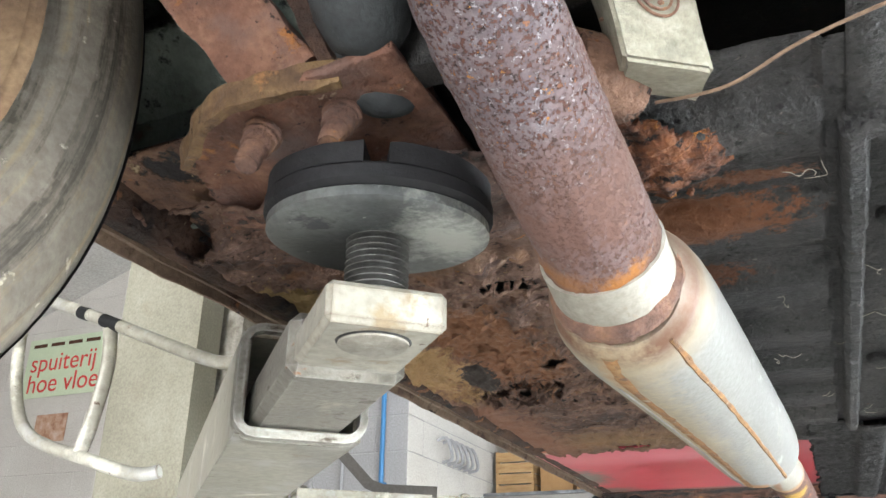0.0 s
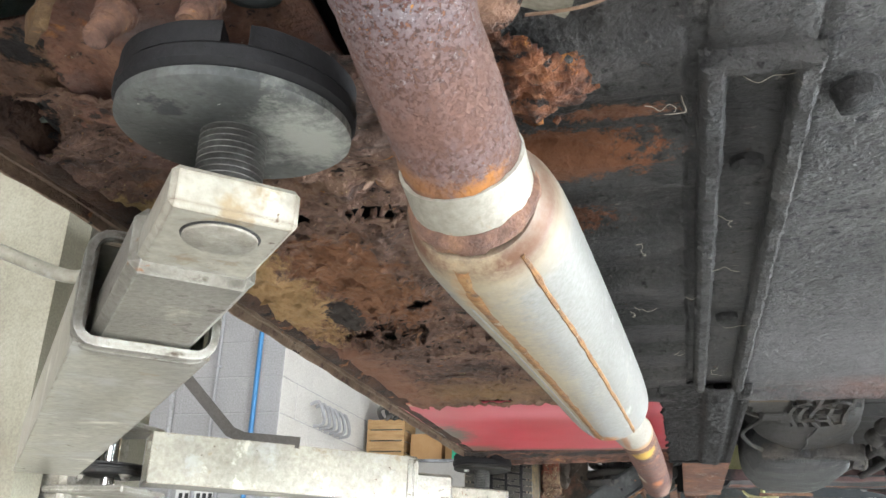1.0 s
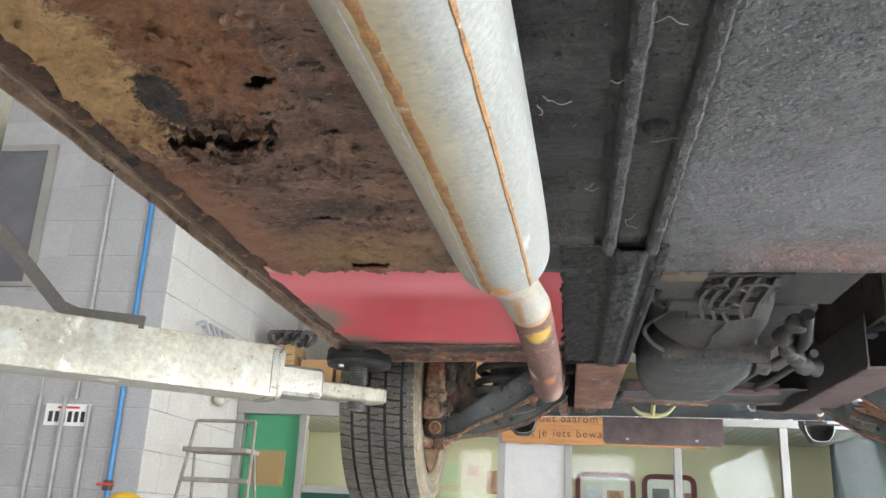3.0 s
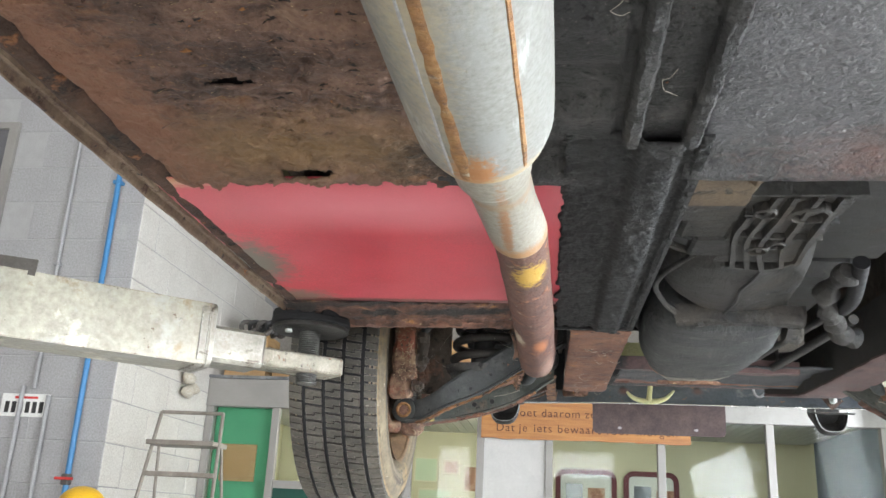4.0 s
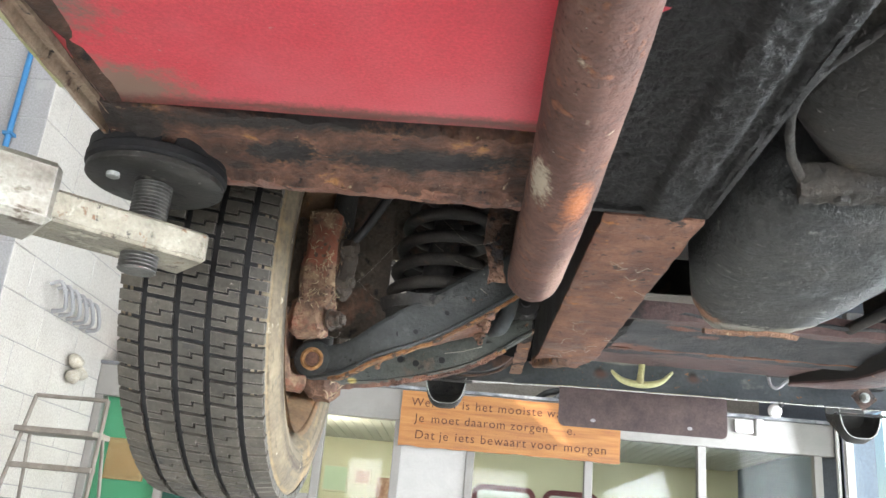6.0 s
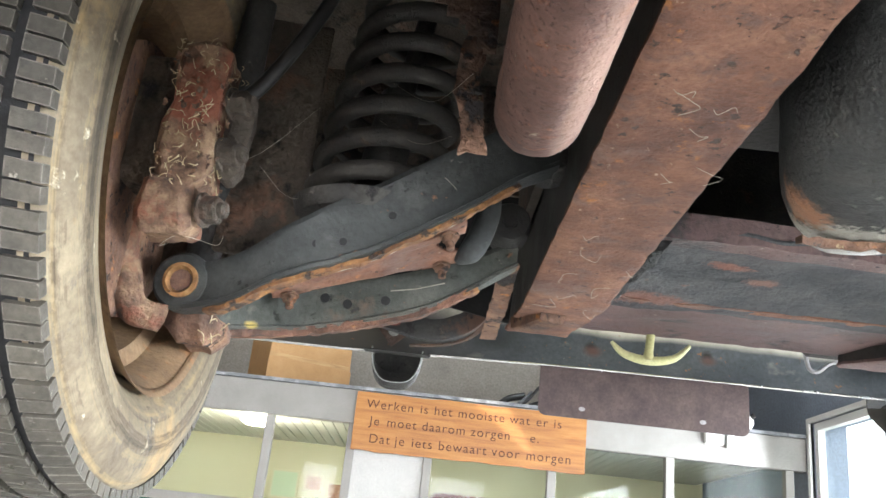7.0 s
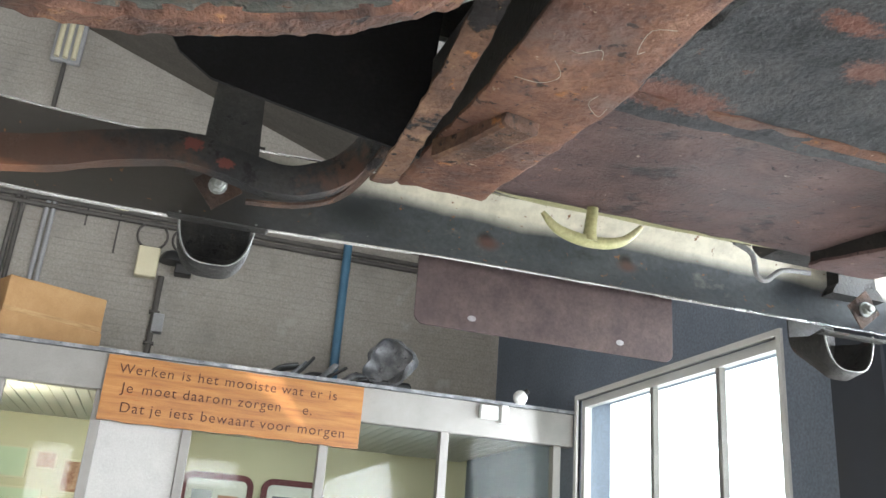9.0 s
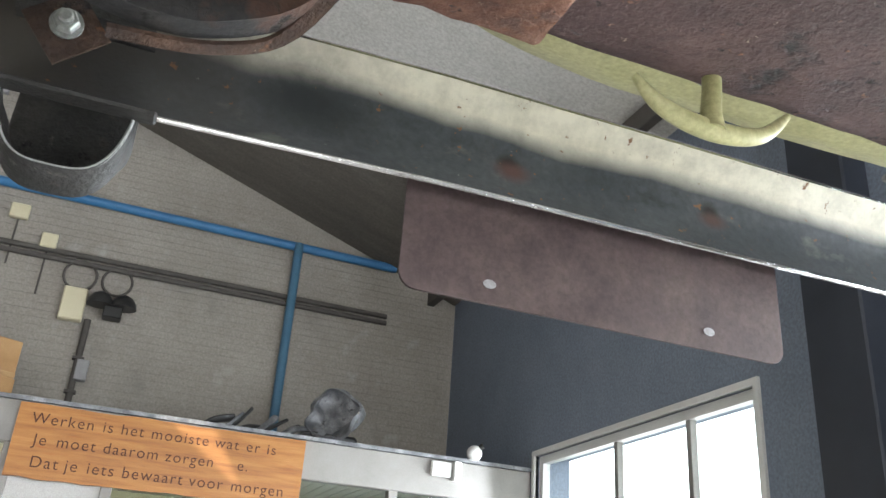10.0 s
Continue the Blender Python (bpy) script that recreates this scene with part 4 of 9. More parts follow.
part("transom", boxes(((-2.6, 8.757, 1.70), (-1.37, 8.823, 1.77))), M_FRAME, front)
part("dark_panel", boxes(((-2.6, 8.775, 0.85), (-1.37, 8.782, 1.70))), M_DARKGREEN, front, "dark green lower panel")
part("ceiling_office", boxes(((-3.34, 8.86, 2.62), (3.05, 11.5, 2.71))), M_ROOF, kind="structure", label="board roof over the office")
bm = bmesh.new()
for k in range(63):
    x = -3.3 + k * 0.1
    box(bm, (x, 8.86, 2.53), (x + 0.09, 11.39, 2.545))
box(bm, (-3.3, 8.86, 2.546), (3.04, 11.39, 2.556))
part("ceiling_slats", bm, M_SLAT, kind="structure", label="white slatted office ceiling")
part("wall_office_back", boxes(((-3.6, 11.4, 0), (3.4, 11.55, 2.71))), M_CREAM, kind="structure", label="cream office back wall")
part("wall_office_green", boxes(((-3.3, 8.95, 0), (-2.66, 9.0, 2.57))), M_GREEN, kind="structure", label="green board behind the office glass")
part("wall_office_corner", boxes(((-3.6, 10.63, 0), (-3.36, 11.39, 2.71))), M_CREAM, kind="structure", label="pale office corner wall")

# steel windows
def steel_window(name, y0, y1, z0, z1, mullions):
    win = thing(name, (3.1, (y0 + y1) / 2, z0), "white steel workshop window with bright panes", kind="structure")
    part("window_frame", boxes(((3.1, y0, z0), (3.16, y0 + 0.06, z1)), ((3.1, y1 - 0.06, z0), (3.16, y1, z1)), ((3.1, y0 + 0.06, z1 - 0.06), (3.16, y1 - 0.06, z1)), ((3.1, y0 + 0.06, z0), (3.16, y1 - 0.06, z0 + 0.06))), M_WHITEPLASTIC, win)
    part("window_sill", boxes(((3.0, y0 - 0.03, z0 - 0.04), (3.2, y1 + 0.03, z0)), bevel=0.004), M_WHITEPLASTIC, win)
    part("reveal", boxes(((3.05, y0, z1), (3.09, y1, z1 + 0.04)), ((3.05, y0 - 0.04, z0), (3.09, y0, z1 + 0.04)), ((3.05, y1, z0), (3.09, y1 + 0.04, z1 + 0.04))), M_WHITEPLASTIC, win)
    edges = [y0 + 0.06, *mullions, y1 - 0.06]
    for y in mullions:
        part("mullion", boxes(((3.105, y - 0.022, z0 + 0.06), (3.155, y + 0.022, z1 - 0.06)), bevel=0.003), M_FRAME, win)
    for a, b in zip(edges, edges[1:]):
        p = part("pane", boxes(((3.126, a + 0.02, z0 + 0.06), (3.132, b - 0.02, z1 - 0.06))), M_GLASS, win)
        p.visible_shadow = False


steel_window("window_1", 6.18, 8.69, 1.15, 2.83, (6.82, 7.61))
# second window is out of view, added for light from the side
steel_window("window_unseen", -1.4, 3.8, 1.05, 2.83, (-0.1, 1.2, 2.5))
# tall glowing sheet; its height also keeps the sun off the window
part("backdrop", boxes(((7.0, -6, -0.2), (7.1, 16, 9.2))), M_DAY, kind="structure", label="bright overcast daylight outside the windows")
# glowing sheet behind the added gate
part("backdrop", boxes(((-6, -12.1, -0.2), (6, -12.0, 7))), M_DAY, kind="structure", label="bright glowing sheet outside the added gate")

# ---- the car on the lift ----
CX = 0.255
car = thing("car", (CX, 1.3, 1.5), "rusty pale yellow classic car raised on a lift, seen from below", "car")


def across(p, side):
    return p if side > 0 else (2 * CX - p[0], p[1], p[2])


# floor sheets
HOLES = [(-0.33, 1.022, 0.036, 0.03), (-0.37, 1.035, 0.022, 0.012), (-0.318, 0.70, 0.03, 0.017), (-0.228, 0.692, 0.024, 0.016), (-0.415, 0.535, 0.022, 0.03),
         (-0.29, 1.402, 0.024, 0.008), (-0.27, 0.93, 0.014, 0.004), (-0.2, 1.1, 0.012, 0.006), (-0.30, 1.22, 0.014, 0.006), (-0.24, 1.02, 0.012, 0.004), (-0.18, 0.90, 0.01, 0.008)]


def hole_depth(x, y):
    return min(math.hypot((x - hx) / rx, (y - hy) / ry) for hx, hy, rx, ry in HOLES)


def rust_height(x, y):
    d = hole_depth(x, y)
    z = 1.780 - 0.0035 * math.sin((y - 0.66) * 2 * math.pi / 0.125) * (0.4 + 0.6 * (x > -0.25))
    z += 0.005 * fbm(x, y, 0.3, 14) + 0.003 * fbm(x, y, 1.7, 60, 4) + 0.007 * round(3.2 * fbm(x, y, 7.7, 24, 4)) / 3.2 * (0.25 + 1.05 * (x < -0.24 and y < 1.12)) + 0.003 * round(2.5 * fbm(x, y, 2.2, 70, 3)) / 2.5 * (x < -0.24 and y < 1.12)
    if y > 1.1:
        z += 0.0028 * fbm(x, y, 4.4, 85, 3) * min(1, (y - 1.1) / 0.1)
    if d < 2.2:
        z -= 0.006 * (2.2 - d) / 2.2 * (0.4 + fbm(x, y, 5.0, 30))
    if x < -0.425:
        z += (-0.425 - x) * 0.9
    return z


def rust_keep(x, y):
    if hole_depth(x, y) + 0.75 * fbm(x, y, 2.0, 42, 4) < 1.0:
        return False
    return y < 1.424 + 0.007 * fbm(x, 0.2, 0.0, 45, 4) and y > 0.50 + 0.02 * fbm(x, 0.9, 0, 18, 3)


part("floor_panel", sheet(-0.447, -0.13, 0.46, 1.44, 0.0031, rust_height, rust_keep), M_FLOORRUST, car, "rotten brown floor sheet with holes and tan paint remains", smooth=True, split=60, solid=0.002)


def rib_height(x, y):
    s = math.sin((y - 0.52) * 2 * math.pi / 0.126)
    return 1.786 - 0.0055 * max(-0.55, min(0.55, s)) / 0.55 * (x < -0.012) + 0.0012 * fbm(x, y, 0, 40, 3) + (0.005 * fbm(x, y, 3, 34, 4) if y < 0.64 and x < -0.055 else 0)


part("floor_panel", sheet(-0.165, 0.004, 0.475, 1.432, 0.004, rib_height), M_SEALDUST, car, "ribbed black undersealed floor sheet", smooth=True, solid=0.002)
part("floor_panel", sheet(0.057, 0.97, -0.62, 1.40, 0.012, lambda x, y: 1.786 + 0.0025 * fbm(x, y, 0, 9, 3) + 0.0012 * fbm(x, y, 2, 60, 2) - 0.012 * max(0, (y - 1.37) / 0.03)), M_SEALGREY, car, "dark stippled floor sheet", smooth=True, solid=0.003)
part("floor_patch", sheet(-0.455, -0.034, 1.419, 1.898, 0.012, lambda x, y: 1.7835 + 0.0012 * fbm(x, y, 0, 7, 2)), M_REDPAINT, car, "red painted repair sheet let into the floor", smooth=True, solid=0.0015)

# twin ridged channel and the black rail end
for x0, x1 in ((-0.002, 0.012), (0.046, 0.060)):
    bm = bmesh.new()
    sweep(bm, [((x0 + x1) / 2, 0.545 + 0.02 * k, 1.786) for k in range(40)], [(-0.008, 0.006), (-0.007, -0.012), (-0.003, -0.016), (0.004, -0.016), (0.007, -0.011), (0.008, 0.006)])
    bmesh.ops.subdivide_edges(bm, edges=[e for e in bm.edges if e.calc_length() > 0.015], cuts=3, use_grid_fill=True)
    roughen(bm, 0.0012, 60)
    roughen(bm, 0.0014, 190)
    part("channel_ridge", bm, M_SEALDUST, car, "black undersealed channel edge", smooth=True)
bm = bmesh.new()
sweep(bm, [(0.0 + 0.006 * k, 0.55 + 0.001 * fbm(k, 0, 0, 0.6, 2), 1.786) for k in range(10)], [(-0.007, 0.006), (-0.006, -0.01), (-0.002, -0.014), (0.004, -0.014), (0.006, -0.01), (0.007, 0.006)])
roughen(bm, 0.0014, 90)
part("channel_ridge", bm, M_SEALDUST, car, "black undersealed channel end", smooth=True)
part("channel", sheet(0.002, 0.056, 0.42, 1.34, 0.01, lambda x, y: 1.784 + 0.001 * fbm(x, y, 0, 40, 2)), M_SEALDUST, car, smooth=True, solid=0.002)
for y in (0.674, 1.02):
    bm = bmesh.new()
    lathe(bm, [(0.011, 0.0), (0.011, 0.006), (0.008, 0.009)], axis_matrix((0.029, y, 1.785), (0, 0, -1)), 16)
    part("bolt_head", bm, M_SEAL, car, smooth=True)
bm = bmesh.new()
lathe(bm, [(0.014, 0.0), (0.012, 0.012), (0.006, 0.014)], axis_matrix((0.083, 0.60, 1.787), (0.2, 0, -1)), 14)
roughen(bm, 0.002, 90)
part("drain_plug", bm, M_SEAL, car, smooth=True)


def rail_height(x, y):
    hat = 0.009 * (1 / (1 + math.exp(-(x - 0.012) / 0.0016)) - 1 / (1 + math.exp(-(x - 0.05) / 0.0016)))
    return 1.781 - hat - 0.004 * (x > 0.062) + 0.0024 * fbm(x, y, 0, 35, 3) + 0.0024 * fbm(x, y, 5, 110, 3)


bm = sheet(-0.047, 0.072, 1.32, 2.037, 0.003, rail_height)
for v in bm.verts:
    if v.co.x < -0.0455:
        v.co.x += 0.006 * fbm(v.co.y, 0, 0, 28, 4) - 0.001
part("chassis_rail", bm, M_SEAL, car, "black undersealed chassis rail end", smooth=True, solid=0.003)
part("rail_side", boxes(((0.068, 1.40, 1.776), (0.073, 2.036, 1.86)), ((-0.05, 2.03, 1.776), (0.07, 2.037, 1.86))), M_SEAL, car)

# sill flange and inner sill
bm = bmesh.new()
sweep(bm, [(-0.466 - 0.003 * (k / 80) + 0.0012 * fbm(k * 0.03, 0, 0, 9, 3), 0.18 + 0.0225 * k, 1.784 + 0.0015 * fbm(k * 0.03, 4, 0, 14, 3)) for k in range(80)],
      [(-0.011, 0.05), (-0.0115, 0.0), (-0.009, -0.004), (-0.005, -0.005), (-0.003, 0.003), (0.004, 0.004), (0.006, -0.002), (0.0105, -0.003), (0.0115, 0.002), (0.011, 0.05)])
roughen(bm, 0.0016, 70)
part("sill_flange", bm, M_SILLEDGE, car, "rusty sill pinch flange", smooth=True)
bm = bmesh.new()
sweep(bm, [(-0.447, 0.3 + 0.0285 * k, 1.79 + 0.003 * fbm(k * 0.1, 2, 0, 5, 3)) for k in range(58)], [(-0.012, 0.02), (-0.012, -0.004), (-0.002, -0.009), (0.008, -0.007), (0.014, 0.0), (0.017, 0.012), (0.017, 0.02)])
bmesh.ops.subdivide_edges(bm, edges=[e for e in bm.edges if e.calc_length() > 0.012], cuts=2, use_grid_fill=True)
roughen(bm, 0.0016, 60)
part("inner_sill", bm, M_SILLRUST, car, "dark rusted inner sill edge", smooth=True)
part("sill", boxes(((-0.56, 0.42, 1.835), (-0.47, 2.0, 2.0)), bevel=0.02), M_YELLOW, car, "pale yellow outer sill")

# bulkhead lip ahead of the patched floor
bm = bmesh.new()
sweep(bm, [(-0.47 + 0.0135 * k, 1.955 + 0.0019 * k, 1.781 + 0.0006 * k) for k in range(33)], [(0.062, 0.012), (0.06, -0.002), (-0.045, -0.005), (-0.052, -0.012), (-0.062, -0.012), (-0.066, 0.0), (-0.06, 0.05)])
bmesh.ops.subdivide_edges(bm, edges=[e for e in bm.edges if e.calc_length() > 0.012], cuts=3, use_grid_fill=True)
roughen(bm, 0.005, 34)
roughen(bm, 0.0032, 95)
part("bulkhead_lip", bm, M_LIPRUST, car, "flaking rusty bulkhead lip", smooth=True, split=50)
bm = bmesh.new()
sweep(bm, [(-0.47 + 0.0135 * k, 2.014 + 0.0019 * k, 1.776 + 0.0006 * k) for k in range(33)], [(0.008, 0.006), (0.009, -0.004), (0.004, -0.008), (-0.006, -0.008), (-0.009, -0.003), (-0.008, 0.008)])
bmesh.ops.subdivide_edges(bm, edges=[e for e in bm.edges if e.calc_length() > 0.011], cuts=2, use_grid_fill=True)
roughen(bm, 0.0022, 80)
part("bulkhead_edge", bm, M_RUSTRED, car, "red rusted folded bulkhead edge", smooth=True, split=50)
part("bulkhead", boxes(((-0.47, 1.965, 1.80), (-0.05, 1.975, 2.2))), M_DIRT, car)
part("tunnel_front", boxes(((0.07, 1.385, 1.80), (0.44, 1.395, 2.2))), M_DARK, car)

# added black sheet that keeps the floor holes dark
part("hole_shade", boxes(((-0.45, 0.5, 1.832), (-0.12, 1.43, 1.836))), M_RUBBER, car, "black sheet above the floor for the shade in its holes")
bm = sheet(-0.41, -0.26, 0.95, 1.10, 0.004, lambda x, y: 1.797 + 0.008 * fbm(x, y, 11, 30, 4) + 0.004 * fbm(x, y, 3, 90, 3))
part("crater_sheet", bm, M_SILLRUST, car, "crumbled dark rust inside the largest floor hole", smooth=True)
# closed body above the floor, unseen plain sheets added to keep light out
for name, lo, hi in (("body_top", (-0.56, -1.0, 2.2), (1.07, 2.45, 2.22)), ("body_side", (-0.56, -1.0, 2.05), (-0.54, 0.42, 2.2)), ("body_side", (1.05, -1.0, 1.80), (1.07, 2.9, 2.2)), ("body_rear", (-0.56, -1.02, 1.9), (1.07, -1.0, 2.2)),
                     ("body_side", (-0.56, 0.42, 2.0), (-0.54, 2.0, 2.2)), ("bonnet", (-0.03, 2.45, 2.2), (1.05, 2.96, 2.22)), ("sill", (0.97, -1.0, 1.78), (1.05, 2.0, 1.80))):
    part(name, boxes((lo, hi)), M_DARK, car, "dark unseen shell closing the inside of the body")
part("rear_floor", boxes(((-0.44, -1.0, 1.93), (0.05, 0.44, 1.95)), ((-0.23, 0.44, 1.80), (-0.17, 0.46, 1.95)), ((-0.17, 0.37, 1.86), (0.05, 0.38, 1.95)), ((-0.17, 0.38, 1.86), (0.05, 0.50, 1.87))), M_DARK, car)


# red rusted chassis legs to the front
def chassis_leg(side):
    ys = [2.044, 2.1, 2.2, 2.3, 2.4, 2.5, 2.6, 2.7, 2.78, 2.86, 2.94, 2.985]
    line = [across((0.025 - (0.07 if side < 0 else 0) + 0.008 * max(0, (y - 2.6) / 0.4), y, 1.776 + 0.045 * max(0, (y - 2.68) / 0.3)), side) for y in ys]
    bm = bmesh.new()
    sweep(bm, line, [(-0.048, 0.006), (-0.048, 0.002), (-0.044, 0.0), (0.044, 0.0), (0.048, 0.002), (0.048, 0.006)])
    bmesh.ops.subdivide_edges(bm, edges=[e for e in bm.edges if e.calc_length() > 0.012], cuts=4, use_grid_fill=True)
    roughen(bm, 0.0022, 45)
    roughen(bm, 0.001, 150)
    leg = part("chassis_leg", bm, M_RUSTRED if side > 0 else M_UNDERTRAY, car, "red brown rusted box chassis leg" if side > 0 else "dark purple brown chassis leg", smooth=True, split=50)
    # leg sides coloured black for the shade they lie in
    for dx in (-0.0445, 0.0445):
        bm = bmesh.new()
        sweep(bm, line, [(dx - 0.0015, 0.105), (dx - 0.0015, 0.0062), (dx + 0.0015, 0.0062), (dx + 0.0015, 0.105)])
        part("leg_side", bm, M_DARK, leg, "leg side, its shade put in as black")


for side in (1, -1):
    chassis_leg(side)
bm = bmesh.new()
sweep(bm, [(0.022, 2.74, 1.783), (0.006, 2.80, 1.79), (-0.006, 2.845, 1.797)], [(-0.016, 0.006), (-0.016, -0.008), (-0.012, -0.01), (0.012, -0.01), (0.016, -0.008), (0.016, 0.006)])
roughen(bm, 0.0025, 50)
part("leg_bracket", bm, M_RUSTBROWN, car, "small rusty channel bracket")
bm = bmesh.new()
lathe(bm, [(0.0, 0.0), (0.009, 0.0), (0.009, 0.002)], axis_matrix((0.011, 2.844, 1.7985), (0, 0, -1)), 18)
part("leg_hole", bm, M_BLACKPLASTIC, car)

# exhaust
exhaust = thing("exhaust", (-0.1, 1.2, 1.7))
exhaust.parent = car
exhaust.location = Vector((-0.1, 1.2, 1.7)) - ORG[car]
bm = bmesh.new()
tube(bm, curve_points([(-0.10, 0.07, 1.885), (-0.115, 0.19, 1.872), (-0.13, 0.29, 1.838), (-0.138, 0.375, 1.792), (-0.131, 0.442, 1.755), (-0.1225, 0.496, 1.722), (-0.1218, 0.517, 1.7125)], 12), 0.0304, 72)
roughen(bm, 0.0009, 130)
roughen(bm, 0.0008, 300)
part("tail_pipe", bm, M_FLAKE, exhaust, "thick flaking purple rusted exhaust pipe", smooth=True)
bm = bmesh.new()
tube(bm, [(-0.12195, 0.5085, 1.7162), (-0.1219, 0.5095, 1.7158), (-0.1215, 0.520, 1.7111), (-0.121, 0.536, 1.7055)], [0.0312, 0.0324, 0.0322, 0.0328], 48)
part("collar", bm, M_COLLAR, exhaust, "heat stained pale collar", smooth=True)
bm = bmesh.new()
tube(bm, [(-0.121, 0.528, 1.7075), (-0.121, 0.531, 1.7065), (-0.1208, 0.535, 1.7056), (-0.1206, 0.538, 1.705)], [0.0322, 0.0352, 0.0352, 0.033], 60)
roughen(bm, 0.0018, 160)
part("weld", bm, M_WELD, exhaust, "brown weld ring", smooth=True)


def muffler_axis(y):
    s = (y - 0.533) / 0.64
    return Vector((-0.1208 + 0.0225 * s - 0.007 * s * s, y, 1.7045 + 0.027 * s))


PROFILE = [(0.533, 0.034), (0.541, 0.039), (0.555, 0.0422), (0.573, 0.044), (0.603, 0.0446), (0.87, 0.046), (1.15, 0.0478), (1.182, 0.047), (1.2, 0.0435), (1.212, 0.037), (1.22, 0.031)]
bm = bmesh.new()
ys = [(y0 + (y1 - y0) * k / 4, r0 + (r1 - r0) * k / 4) for (y0, r0), (y1, r1) in zip(PROFILE, PROFILE[1:]) for k in range(4)]
tube(bm, [muffler_axis(y) for y, r in ys], [r + 0.0006 * fbm(y, 0, 0, 16, 2) for y, r in ys], 48)
part("silencer", bm, M_GALV, exhaust, "long pale aluminised silencer", smooth=True)


def seam(angle, y0, y1, width, name, material):
    """A low rusty bead along the silencer."""
    bm = bmesh.new()
    rows = []
    for k in range(61):
        y = y0 + (y1 - y0) * k / 60
        r = np.interp(y, [p[0] for p in PROFILE], [p[1] for p in PROFILE]) + 0.0006
        w = width * (1 + 0.5 * fbm(y, angle, 0, 45, 4)) / 0.048
        a0 = radians(angle) + 0.03 * fbm(y, 3, 0, 9, 2)
        c = muffler_axis(y)
        rows.append([bm.verts.new(c + Vector((math.sin(a), 0, -math.cos(a))) * (r + h)) for a, h in ((a0 - w / 2, -0.0014), (a0 - w / 5, 0.0001), (a0 + w / 5, 0.0001), (a0 + w / 2, -0.0014))])
    for a, b in zip(rows, rows[1:]):
        for k in range(3):
            bm.faces.new((a[k], a[k + 1], b[k + 1], b[k]))
    part(name, bm, material, exhaust, "orange rusted seam", smooth=True)


seam(-12, 0.541, 1.195, 0.0115, "seam", M_SEAMRUST)
seam(38, 0.541, 1.185, 0.005, "seam", M_SEAMRUST)
seam(-23, 0.6, 1.19, 0.0028, "seam", M_CONDUIT)
bm = bmesh.new()
tube(bm, [(-0.106, 1.195, 1.7325), (-0.1065, 1.225, 1.733), (-0.1045, 1.272, 1.7345), (-0.1038, 1.279, 1.735), (-0.1032, 1.283, 1.7352), (-0.0975, 1.36, 1.737), (-0.0895, 1.44, 1.739), (-0.0885, 1.447, 1.739)],
     [0.0302, 0.0304, 0.0306, 0.0295, 0.0262, 0.0262, 0.0278, 0.0262], 40)
part("collar", bm, M_COLLAR, exhaust, "pale stepped collar", smooth=True)
bm = bmesh.new()
tube(bm, curve_points([(-0.0885, 1.435, 1.739), (-0.085, 1.6, 1.742), (-0.08, 1.85, 1.742), (-0.079, 2.0, 1.741), (-0.079, 2.12, 1.742), (-0.077, 2.185, 1.754), (-0.073, 2.222, 1.786), (-0.068, 2.236, 1.84), (-0.06, 2.238, 1.95)], 8), [0.0262 + 0.0022 * min(1.0, k / 20) for k in range(65)], 40)
roughen(bm, 0.001, 90)
part("front_pipe", bm, M_PIPERUST, exhaust, "matt rusted front pipe with a dab of yellow paint", smooth=True)


